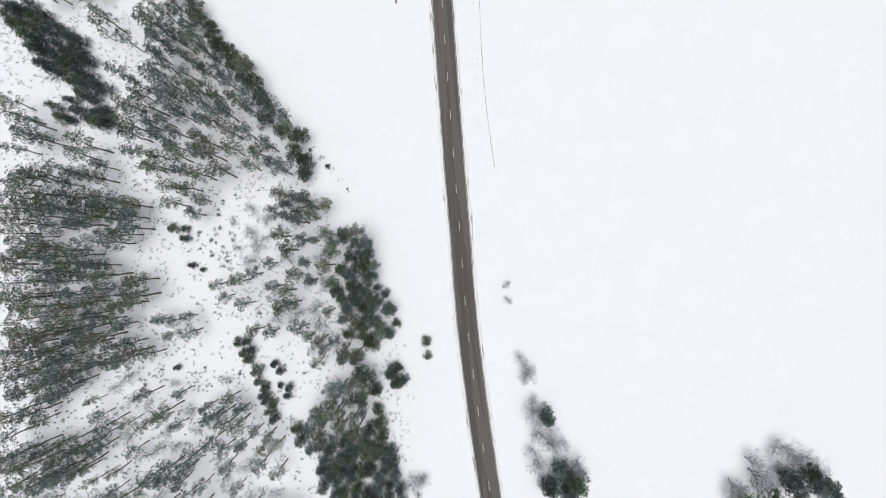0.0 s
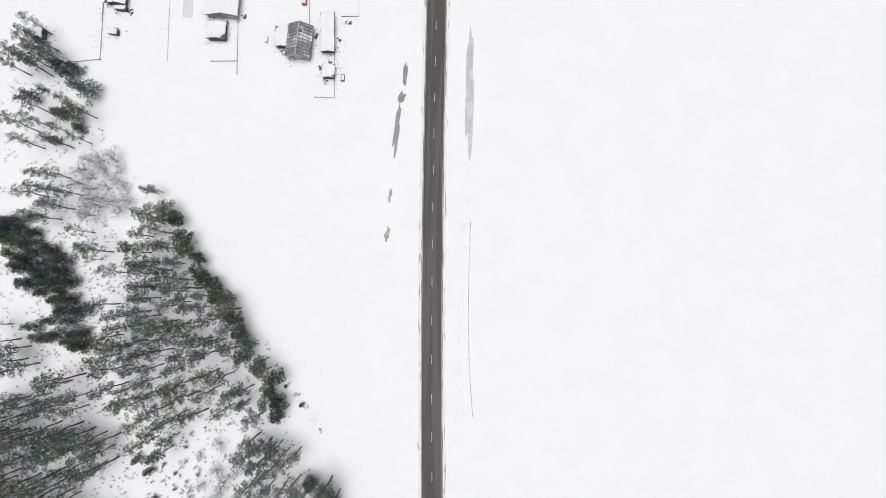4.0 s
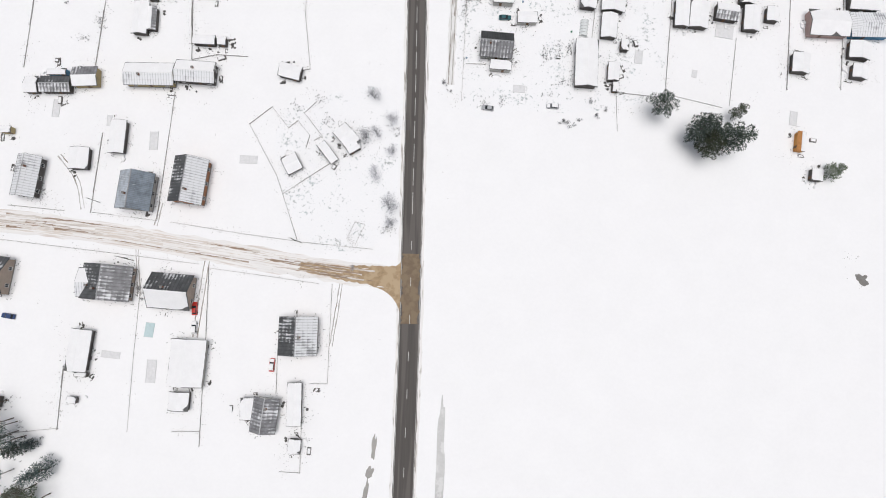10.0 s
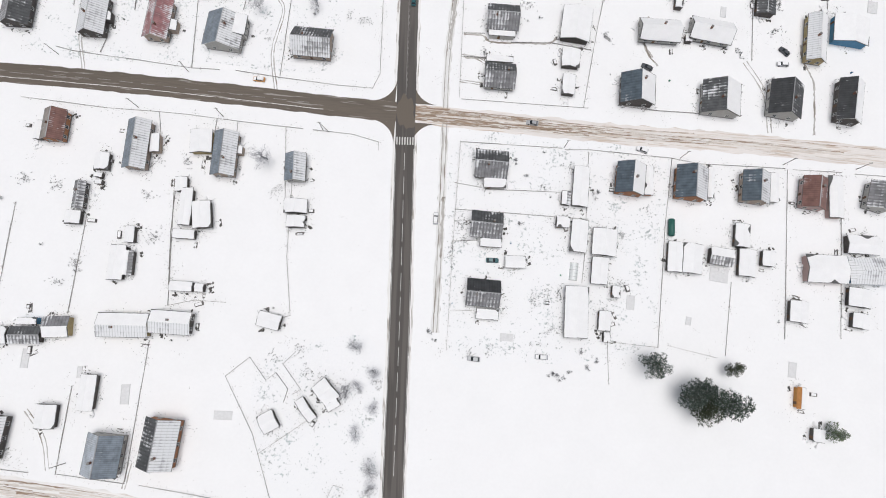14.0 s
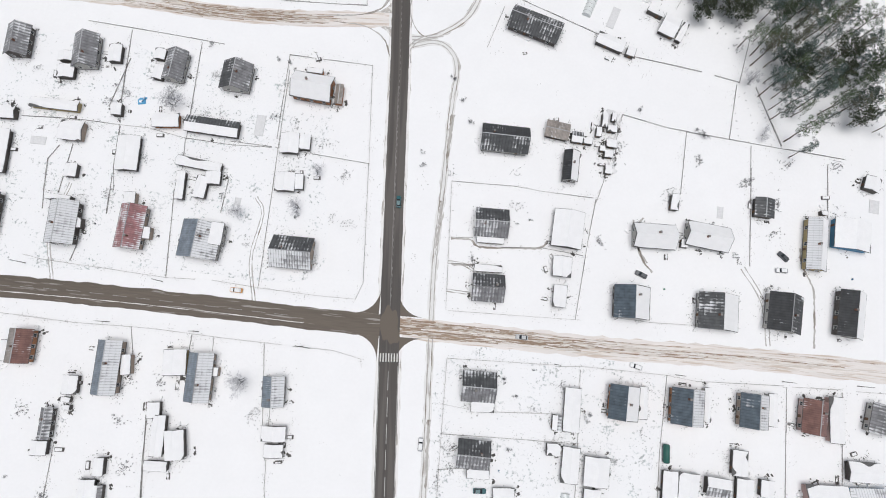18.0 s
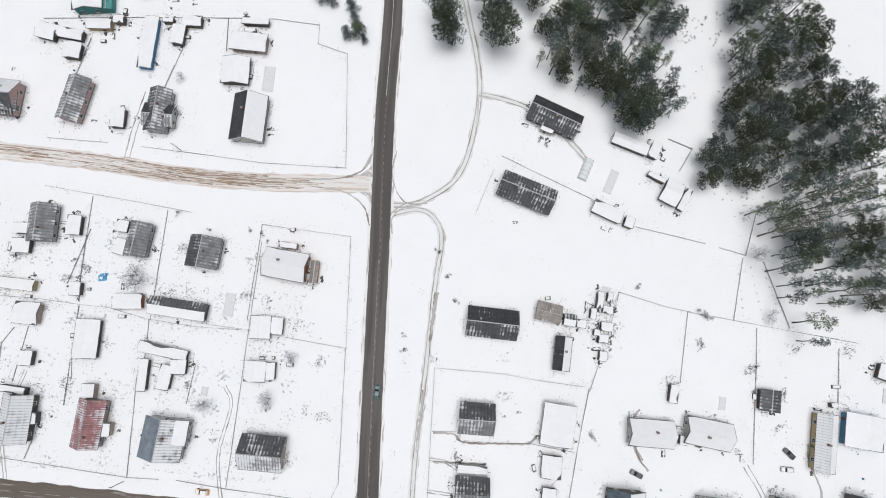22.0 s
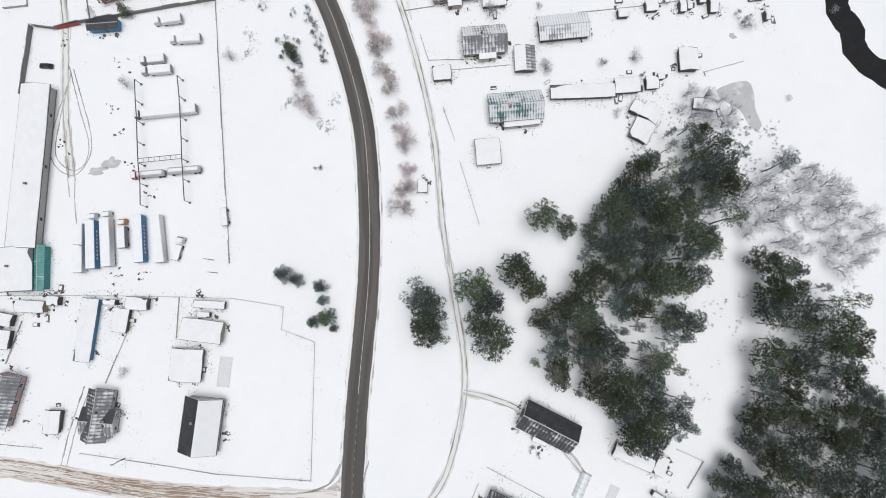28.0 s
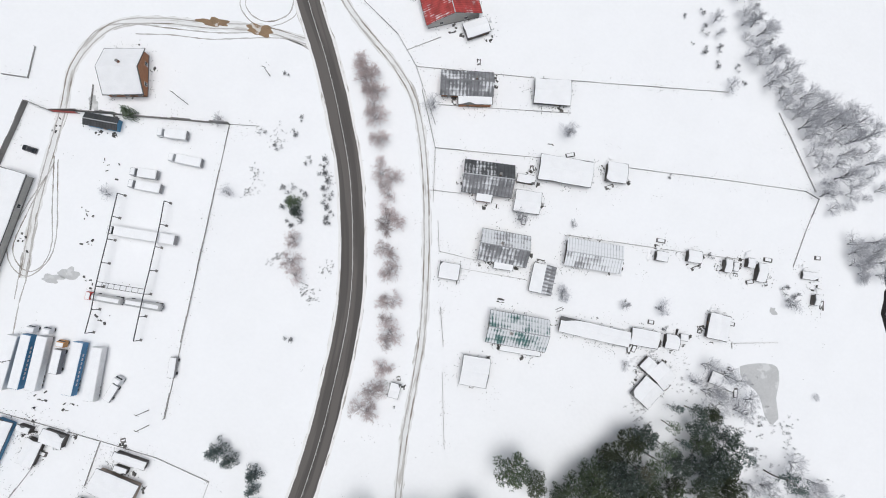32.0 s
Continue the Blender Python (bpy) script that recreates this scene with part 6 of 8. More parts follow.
tree("bush", -16.3, 603.8, 0.90)
tree("bush", -14.2, 600.5, 0.80)
tree("bush", 23.8, 405.7, 0.60)
tree("bush", 23.8, 400.6)
tree("bush", 33.5, 435.6)
tree("bush", 103.6, 428.9)
tree("bush", 93.6, 422.9, 0.70)
tree("bush", 40.9, 417.9, 1.10)
tree("bush", 37.8, 426.9)
tree("bush", -11.4, 562.1, 1.10)
tree("bush", 33.2, 663.9, 0.50)
tree("bush", -21.4, 614.8, 1.20)
tree("bush", -20.2, 611.3, 1.20)
tree("bush", -19.1, 609.7, 1.10)
tree("bush", -17.5, 606.2, 1.20)
tree("bush", -16.1, 601.9, 1.20)
tree("bush", -14.4, 599.0, 1.20)
tree("bush", -13.7, 597.4)
tree("bush", -28.8, 603.1, 1.30)
tree("bush", -24.1, 604.0, 1.20)
tree("bush", -27.4, 597.8, 1.20)
tree("bush", -21.5, 596.5, 1.30)
tree("bush", -23.8, 593.9, 1.20)
tree("bush", 57.5, 326.8, 0.90)
tree("bush", 61.7, 322.0, 0.80)
tree("bush", 86.9, 316.7)
tree("bush", 68.4, 330.9, 0.60)
tree("bush", 60.6, 304.5, 0.80)
tree("bush", 83.6, 262.5, 0.90)
tree("bush", 85.7, 257.1, 0.80)
tree("bush", 88.5, 259.2, 0.70)
tree("bush", 73.5, 254.4)
tree("bush", 76.4, 253.1)
tree("bush", 80.1, 254.9, 0.80)
tree("bush", 150.9, 277.0, 0.50)
tree("bush", -76.7, 327.4, 0.60)
tree("bush", -38.9, 316.7, 0.50)
tree("bush", -120.1, 299.9)
tree("bush", -122.5, 301.9, 0.80)
tree("bush", -102.1, 284.6, 0.60)
tree("bush", -28.0, 435.7, 0.90)
tree("bush", -32.4, 437.5, 0.80)
tree("bush", -25.8, 433.8, 0.60)
tree("bush", -58.3, 440.5)
tree("bush", -46.6, 436.3, 0.70)
tree("bush", -91.6, 415.4)
tree("bush", -90.9, 421.8, 0.80)
tree("bush", -31.4, 414.4, 0.80)
tree("bush", -18.8, 378.3, 0.80)
tree("bush", 32.2, 264.4)
tree("bush", 34.2, 262.6, 0.70)
tree("bush", -49.3, 187.0, 0.90)
tree("bush", -64.3, 186.0)
tree("bush", -62.3, 184.2, 0.80)
tree("bush", 127.2, 420.4, 1.20)
tree("bush", 125.2, 421.7)
tree("bush", 143.6, 404.4, 0.80)
tree("bush", 143.6, 396.3, 0.70)
tree("bush", 59.4, 381.7, 0.50)
tree("bush", 64.3, 383.0, 0.60)
tree("bush", 94.1, 406.4, 0.70)
tree("bush", 66.6, 479.0)
tree("bush", 68.7, 477.3, 0.80)
tree("bush", 79.4, 649.6, 0.70)
tree("bush", 105.7, 628.1)
tree("bush", 106.3, 630.1, 0.80)
tree("bush", 98.6, 631.2, 0.90)
tree("bush", 95.3, 629.5, 0.80)
tree("bush", 127.9, 628.4, 1.10)
tree("bush", 126.5, 626.2)
tree("bush", 124.0, 629.4)
tree("bush", 130.0, 580.2, 0.90)
tree("bush", 129.6, 588.2, 0.60)
tree("bush", 79.9, 608.3, 0.90)
tree("bush", 88.7, 610.3)
tree("bush", 92.6, 604.7, 0.80)

tree("bare_tree", 79.2, 606.5, 0.55)
tree("bare_tree", 89.3, 610.0, 0.75)
tree("bare_tree", 126.8, 626.2, 0.75)
tree("bare_tree", 85.1, 590.4, 0.50)
tree("bare_tree", 55.7, 624.4, 0.40)
tree("bare_tree", 60.2, 603.4, 0.50)
tree("bare_tree", 45.5, 651.5, 0.50)
tree("bare_tree", 142.9, 601.7, 0.40)
tree("bare_tree", 144.1, 642.8, 0.90)
tree("bare_tree", 146.1, 648.9, 0.80)
tree("bare_tree", 142.5, 648.2, 0.70)
tree("bare_tree", 156.5, 633.9, 0.50)
tree("bare_tree", 147.5, 653.0, 0.60)
tree("bush", 138.3, 439.1, 0.22)
tree("bush", 138.6, 436.2, 0.22)
tree("bush", 138.9, 433.2, 0.22)
tree("bush", 139.2, 430.3, 0.22)
tree("bush", 139.5, 427.3, 0.22)
tree("bush", 139.8, 424.4, 0.22)
tree("bush", 140.1, 421.5, 0.22)
tree("bush", 142.7, 438.7, 0.22)
tree("bush", 143.4, 435.7, 0.22)
tree("bush", 144.1, 432.8, 0.22)
tree("bush", 144.8, 429.9, 0.22)
tree("bush", 145.5, 427.0, 0.22)
tree("bush", 146.2, 424.1, 0.22)
tree("bush", 146.9, 421.2, 0.22)
tree("bush", 147.0, 438.2, 0.22)
tree("bush", 148.1, 435.3, 0.22)
tree("bush", 149.2, 432.4, 0.22)
tree("bush", 150.4, 429.5, 0.22)
tree("bush", 151.5, 426.6, 0.22)
tree("bush", 152.5, 423.8, 0.22)
tree("bush", 153.6, 421.0, 0.22)
tree("bush", -21.1, 48.3, 0.50)
tree("bush", -18.2, 43.2, 0.50)
tree("bush", -16.9, 42.4, 0.60)
tree("bush", -13.5, 37.5, 0.40)
tree("bush", -11.0, 34.1, 0.60)
tree("bush", -8.1, 31.1, 0.70)
tree("bush", -3.1, 23.3, 0.60)
tree("bush", -5.6, 26.6, 0.30)
tree("bush", -15.5, 39.8, 0.40)

# the wood in the south-west
fill(["old_pine"], [(-54, 92), (-46, 78), (-34, 64), (-27, 56), (-24, 47), (-16, 39), (-14, 29), (-16, 27), (-19, 37), (-27, 45), (-30, 54), (-38, 62), (-48, 76), (-56, 88)], 3.4, 101, (0.5, 0.68))
fill(["old_pine"], [(-6, 11), (2, 9), (5, 6), (5, -10), (11, -15), (6, -24), (2, -31), (6, -40), (4, -49), (-0, -45), (1, -24), (-0, -6)], 4.0, 102, (0.5, 0.75))
fill(["pine"], [(-108.3, 142.4), (-94.3, 143.2), (-93.6, 134.8), (-101.3, 132.8), (-107.0, 133.4)], 3.2, 103, (0.7, 1.0))
fill(["pine"], [(-62, 90), (-52, 89), (-44, 76), (-34, 64), (-27, 56), (-23, 48), (-31, 46), (-43, 43), (-61, 26), (-68, 38), (-70, 51), (-64, 60), (-62, 77)], 3.5, 104, (0.8, 1.15))
fill(["pine"], [(-21.2, 46.1), (-16.0, 38.8), (-14.0, 31.2), (-18.0, 29.6), (-22.7, 41.5)], 2.8, 105, (0.75, 1.0))
fill(["pine"], [(-42, 40), (-30, 43), (-25, 41), (-20, 28), (-28, 29), (-38, 28), (-45, 23), (-48, 15), (-54, 16), (-60, 24)], 4.2, 106, (0.8, 1.15))
fill(["pine"], [(-24.6, 22.6), (-10.2, 21.4), (-7.2, 14.8), (-15.0, 12.8), (-20.0, 12.8), (-25.2, 16.7)], 3.1, 107, (0.8, 1.05))
fill(["pine", "bare_tree"], [(-34, 12), (-22, 12), (-6, 11), (-7, 1), (-10, -17), (-21, -22), (-36, -2)], 3.8, 108, (0.7, 1.0))
fill(["bare_tree"], [(-44, 18), (-30, 19), (-23, 8), (-25, -6), (-38, 1)], 4.6, 109, (0.5, 0.8))
fill(["pine"], [(-103, 30), (-93, 30), (-87, 33), (-80, 40), (-75, 33), (-76, 27), (-81, 26), (-93, 26), (-103, 26)], 3.4, 110, (0.85, 1.15))
fill(["pine"], [(-103.3, 24.5), (-93.4, 23.8), (-80.2, 23.0), (-64.4, 18.8), (-62.5, 10.9), (-69.4, 6.5), (-81.8, 7.6), (-93.1, 13.4), (-103.3, 10.3)], 3.3, 111, (0.85, 1.15))
fill(["pine"], [(-103.7, 8.7), (-94.0, 11.5), (-81.3, 4.2), (-72.2, -2.6), (-60.2, -4.0), (-64.7, -10.5), (-73.1, -13.6), (-66.6, -21.1), (-62.3, -27.5), (-74.2, -29.9), (-86.5, -36.2), (-94.8, -46.2), (-104.7, -51.0)], 3.2, 112, (0.85, 1.15))
fill(["pine"], [(-104, 54), (-95, 47), (-93, 41), (-95, 37), (-103, 37)], 4.0, 113, (0.8, 1.15))
fill(["pine"], [(-77, 77), (-72, 77), (-64, 71), (-65, 68), (-75, 73)], 4.0, 114, (0.8, 1.15))
fill(["pine"], [(-72, 61), (-62, 57), (-58, 47), (-68, 42), (-70, 51)], 3.6, 115, (0.8, 1.15))
fill(["pine"], [(-63, -16), (-50, -12), (-50, -21), (-58, -22)], 4.0, 116, (0.7, 1.0))
fill(["pine"], [(-45, -4), (-32, -4), (-23, -13), (-25, -23), (-32, -21), (-33, -13), (-44, -11)], 4.1, 117, (0.7, 1.0))
fill(["pine"], [(-35, 4), (-26, 4), (-24, -2), (-32, -4)], 4.1, 118, (0.7, 1.0))
fill(["pine"], [(-105.3, -55.6), (-88.5, -51.5), (-77.4, -51.4), (-79.6, -61.0), (-94.9, -66.8), (-105.0, -68.0), (-105.7, -80.0), (-81.0, -84.1), (-106.0, -85.0)], 2.9, 119, (0.8, 1.15))
fill(["pine"], [(-48, -43), (-35, -40), (-33, -46), (-39, -51), (-43, -49)], 3.5, 120, (0.8, 1.15))
fill(["pine"], [(-66.1, -47.1), (-59.7, -46.6), (-60.7, -50.5), (-65.6, -51.1)], 3.2, 121, (0.6, 0.8))
fill(["pine"], [(-57, -60), (-49, -57), (-50, -64), (-56, -68), (-66, -68), (-64, -64)], 3.5, 122, (0.8, 1.15))
fill(["pine"], [(-33.0, -51.2), (-25.9, -48.5), (-23.2, -58.3), (-23.4, -64.1), (-31.5, -60.7)], 3.0, 123, (0.7, 1.0))
fill(["pine", "bare_tree"], [(-88, -37), (-52, -38), (-33, -47), (-35, -72), (-88, -70), (-75, -56)], 4.3, 124, (0.6, 0.95))
fill(["pine", "bare_tree"], [(-109, -71), (-20, -73), (-20, -94), (-109, -91)], 4.0, 125, (0.7, 1.1))
fill(["pine", "young_pine"], [(-7.0, 12.1), (2.6, 9.3), (5.2, 5.7), (3.9, -10.1), (5.4, -24.1), (1.7, -31.0), (-5.3, -34.3), (-5.1, -23.8), (-8.2, -6.3)], 3.0, 126, (0.85, 1.15))
fill(["pine", "young_pine"], [(5.0, 5.7), (7.2, -1.4), (6.3, -17.2), (4.5, -17.2)], 3.0, 127, (0.5, 0.7))
fill(["young_pine"], [(7.0, -6.9), (11.4, -10.6), (12.9, -25.0), (10.2, -25.9), (7.7, -15.9)], 3.0, 128, (0.6, 0.85))
fill(["young_pine"], [(8.2, -32.1), (11.8, -33.1), (15.2, -39.5), (12.5, -42.1), (9.0, -37.5)], 3.2, 129, (0.6, 0.85))
fill(["pine"], [(-5.2, -35.8), (1.1, -32.3), (4.4, -40.1), (1.9, -50.4), (-11.8, -54.9), (-16.1, -48.5), (-9.1, -40.1)], 2.8, 130, (0.8, 1.05))
fill(["pine", "bare_tree"], [(-14, -17), (-5, -10), (-5, -31), (-11, -34), (-15, -26)], 3.6, 131, (0.6, 0.9))
fill(["young_pine"], [(-22.4, -51.9), (-13.9, -58.4), (2.3, -53.5), (5.7, -46.4), (9.4, -59.0), (11.9, -68.0), (13.5, -77.0), (-8.9, -76.4), (-14.9, -63.7)], 2.7, 132, (0.75, 1.05))
fill(["young_pine"], [(-8.9, -76.4), (13.5, -77.0), (15.7, -98.5), (-4.0, -97.9)], 2.7, 133, (0.7, 1.0))
fill(["bare_tree"], [(14, -68), (21, -70), (22, -77), (15, -77)], 4.5, 134, (0.5, 0.7))
fill(["young_pine"], [(-111.1, 85.9), (-100.4, 85.7), (-93.4, 78.3), (-86.3, 71.8), (-82.9, 60.0), (-91.8, 60.2), (-100.6, 66.7), (-104.1, 75.8), (-111.2, 79.6)], 2.7, 135, (0.75, 1.15))
fill(["young_pine"], [(-90.0, 60.2), (-79.7, 58.1), (-77.4, 46.4), (-83.1, 46.5), (-89.8, 51.2)], 2.9, 136, (0.7, 1.1))
fill(["young_pine"], [(-97.6, 54.6), (-92.8, 52.1), (-89.9, 47.2), (-93.8, 48.0)], 2.9, 137, (0.7, 0.9))
fill(["young_pine"], [(-39.7, -23.1), (-35.1, -23.8), (-31.7, -32.9), (-25.9, -49.5), (-28.4, -49.9), (-34.0, -34.6), (-39.8, -27.3)], 2.4, 138, (0.6, 0.8))
fill(["young_pine"], [(-28.0, -31.3), (-25.5, -33.2), (-21.0, -42.3), (-22.9, -44.5), (-27.1, -38.6)], 2.6, 139, (0.45, 0.65))
fill(["young_pine"], [(-60.0, 13.8), (-54.6, 13.1), (-53.2, 8.2), (-57.6, 9.2)], 2.8, 140, (0.6, 0.8))
fill(["young_pine"], [(-54.5, -1.8), (-48.7, -2.3), (-49.1, -0.1), (-52.6, 1.8)], 3, 141, (0.4, 0.6))
fill(["bush", "young_pine"], [(-72, -22), (-39, -26), (-47, -40), (-83, -38)], 6.5, 142, (0.25, 0.5))
fill(["bush", "bare_tree"], [(-82, -32), (-30, -32), (-25, -42), (-27, -71), (-80, -70), (-90, -52)], 4.6, 143, (0.5, 0.9))
fill(["bush"], [(-55, 26), (-38, 27), (-33, 12), (-39, -2), (-55, 6)], 4.0, 144, (0.6, 1.1))
fill(["bush", "young_pine"], [(-22.5, 50.9), (-19.8, 48.1), (-8.2, 31.2), (-10.6, 30.3), (-16.3, 38.8)], 3.0, 145, (0.2, 0.45))
fill(["pine"], [(-104.7, 150.8), (-99.9, 147.4), (-95.7, 143.4), (-94.7, 137.2), (-99.7, 135.6), (-102.6, 138.5)], 3.0, 146, (0.7, 1.0))
fill(["pine", "pine", "young_pine"], [(-104, 129), (-93, 128), (-84, 122), (-82, 116), (-86, 108), (-101, 107)], 4.3, 147, (0.65, 1.0))
fill(["pine"], [(-98, 101), (-88, 100), (-85, 93), (-85, 85), (-96, 86)], 3.9, 148, (0.7, 1.0))
fill(["young_pine"], [(-102.4, 83.9), (-92.8, 77.5), (-85.0, 68.4), (-81.7, 55.7), (-88.6, 57.8), (-96.4, 64.3), (-101.2, 74.4)], 2.9, 149, (0.75, 1.15))
fill(["bare_tree"], [(-86.6, 106.2), (-76.0, 107.7), (-69.5, 97.3), (-70.3, 88.3), (-83.7, 87.6)], 3.1, 150, (0.7, 1.0))
fill(["pine"], [(-82, 83), (-67, 80), (-68, 74), (-79, 72)], 4.1, 151, (0.45, 0.7))
fill(["pine"], [(-61.8, 91.2), (-54.2, 89.2), (-54.5, 85.5), (-59.8, 85.8)], 2.9, 152, (0.7, 0.9))
fill(["pine"], [(-80, 77), (-72, 80), (-70, 75), (-77, 74)], 4.1, 153, (0.5, 0.8))
fill(["pine"], [(-97, 128), (-88, 124), (-86, 116), (-88, 110), (-100, 111), (-103, 125)], 3.8, 154, (0.7, 1.0))

# the wood in the east
fill(["old_pine", "old_pine", "old_pine", "pine"], [(80, 556), (93, 573), (114, 588), (124, 568), (113, 537), (107, 512), (112, 492), (100, 485), (78, 498), (59, 505), (65, 521), (72, 531)], 4.2, 21)
fill(["old_pine", "old_pine", "old_pine", "pine"], [(131, 545), (154, 543), (170, 510), (183, 505), (184, 485), (160, 469), (122, 466), (120, 478), (131, 484), (135, 524)], 4.6, 22)
fill(["pine", "pine", "pine", "old_pine"], [(160, 469), (184, 485), (191, 427), (152, 428), (139, 458)], 3.7, 62)
fill(["bare_tree"], [(127, 569), (149, 577), (171, 565), (166, 546), (135, 553)], 3.8, 23)
fill(["bare_tree", "pine"], [(145, 457), (157, 428), (160, 414), (148, 418), (143, 446)], 5.5, 24)
fill(["bare_tree", "bush"], [(147, 460), (157, 454), (172, 421), (160, 424), (153, 439)], 5.0, 25)
fill(["old_pine", "pine"], [(100, 584), (110, 587), (123, 583), (121, 574), (109, 573)], 4.6, 26)
fill(["pine", "old_pine"], [(89, 566), (95, 571), (111, 570), (120, 569), (110, 557), (90, 552)], 4.6, 27)
fill(["bare_tree"], [(103, 599), (119, 600), (124, 592), (108, 587)], 5.0, 28)
fill(["bare_tree"], [(114, 678), (134, 683), (142, 669), (130, 653), (122, 664)], 3.8, 29)
fill(["bare_tree", "bush"], [(79, 714), (87, 713), (106, 695), (102, 686), (88, 698)], 4.2, 30)
fill(["bush"], [(62, 704), (74, 705), (92, 686), (85, 684), (70, 695)], 5.0, 31)
fill(["bare_tree"], [(138, 651), (148, 651), (151, 642), (143, 639)], 3.2, 32, (0.70, 0.90))
fill(["bare_tree", "pine"], [(128, 576), (143, 584), (147, 569), (169, 567), (171, 555), (130, 557)], 5.5, 33)
fill(["bare_tree"], [(79, 714), (86, 713), (101, 699), (113, 686), (105, 683), (90, 694)], 3.0, 51, (0.70, 1.10))
fill(["bare_tree"], [(106, 685), (128, 692), (138, 675), (139, 666), (123, 663), (113, 676)], 3.6, 52, (0.90, 1.30))
fill(["bare_tree", "bush"], [(61, 703), (74, 704), (87, 692), (92, 684), (85, 683), (68, 694)], 4.0, 53, (0.50, 0.80))
fill(["bare_tree"], [(140, 651), (146, 654), (151, 646), (144, 642)], 3.0, 54, (0.90, 1.10))
fill(["bare_tree"], [(104, 599), (119, 601), (123, 589), (110, 587)], 4.0, 55, (1.00, 1.40))
fill(["bare_tree"], [(123, 569), (146, 581), (169, 566), (172, 553), (163, 543), (151, 555), (129, 553)], 3.7, 56, (0.80, 1.20))
joined_rest()
sprouts("undergrowth", "leafless grey undergrowth on the snowy forest floor", [([(-133, 89), (-52, 87), (-6, 14), (12, -26), (21, -81), (-135, -80)], 5200), ([(-139, 148), (-101, 150), (-83, 122), (-52, 80), (-74, 57), (-129, 58)], 900), ([(77, 558), (127, 582), (172, 566), (184, 506), (194, 425), (160, 428), (123, 469), (135, 532), (113, 487), (74, 497)], 900), ([(89, 594), (124, 603), (149, 585), (173, 565), (92, 550)], 500)], 3, SCRUB)
sprouts("garden_scrub", "thin leafless garden scrub and dead stalks in snow", [([(35, 331), (108, 334), (109, 268), (39, 252)], 500), ([(-128, 432), (2, 439), (6, 360), (-112, 355)], 650), ([(33, 416), (192, 417), (190, 361), (36, 349)], 700), ([(-120, 336), (-25, 333), (-22, 299), (-104, 260)], 380), ([(-26, 258), (16, 261), (19, 206), (-17, 208)], 220), ([(-49, 630), (-24, 632), (-1, 563), (-38, 591)], 250)], 4, SCRUB, (0.25, 0.8), (14, 44), 1.5)

# ---- vehicles ----
RUBBER = mat("tyre_rubber", (0.025, 0.025, 0.026), 0.85, 0.2, 0.2)
STEEL = mat("grey_steel", (0.25, 0.25, 0.26), 0.5, 0.2, 0.5, metal=0.6)
LAMP_GLASS = mat("lamp_glass", (0.6, 0.6, 0.58), 0.2, 0.1, 0.2)
CAR_PAINTS = {"dark teal": (0.02, 0.1, 0.115), "red": (0.5, 0.03, 0.02), "white": (0.65, 0.66, 0.68), "blue": (0.03, 0.06, 0.16), "silver grey": (0.36, 0.37, 0.39),
              "dark grey": (0.07, 0.075, 0.085), "black": (0.02, 0.022, 0.026), "orange": (0.6, 0.28, 0.07)}


def wheel_geo(r, w):
    v, f = [], []
    for s, rr in ((-w / 2, r * 0.9), (-w / 2 + 0.04, r), (w / 2 - 0.04, r), (w / 2, r * 0.9)):
        v += [(rr * math.cos(k * math.pi / 6), s, rr * math.sin(k * math.pi / 6)) for k in range(12)]
    for j in range(3):
        f += [(j * 12 + k, j * 12 + (k + 1) % 12, j * 12 + 12 + (k + 1) % 12, j * 12 + 12 + k) for k in range(12)]
    return v, f + [tuple(range(11, -1, -1)), tuple(range(36, 48))]


def loft(sections):
    """A shell through rows of (x, half width at the bottom, half width at the top, z0, z1)."""
    v, f = [], []
    for x, wb, wt, z0, z1 in sections:
        v += [(x, -wb, z0), (x, -wt, z1), (x, wt, z1), (x, wb, z0)]
    n = len(sections)
    for i in range(n - 1):
        k = 4 * i
        f += [(k, k + 1, k + 5, k + 4), (k + 1, k + 2, k + 6, k + 5), (k + 2, k + 3, k + 7, k + 6), (k + 3, k, k + 4, k + 7)]
    return v, f + [(3, 2, 1, 0), (4 * n - 4, 4 * n - 3, 4 * n - 2, 4 * n - 1)]


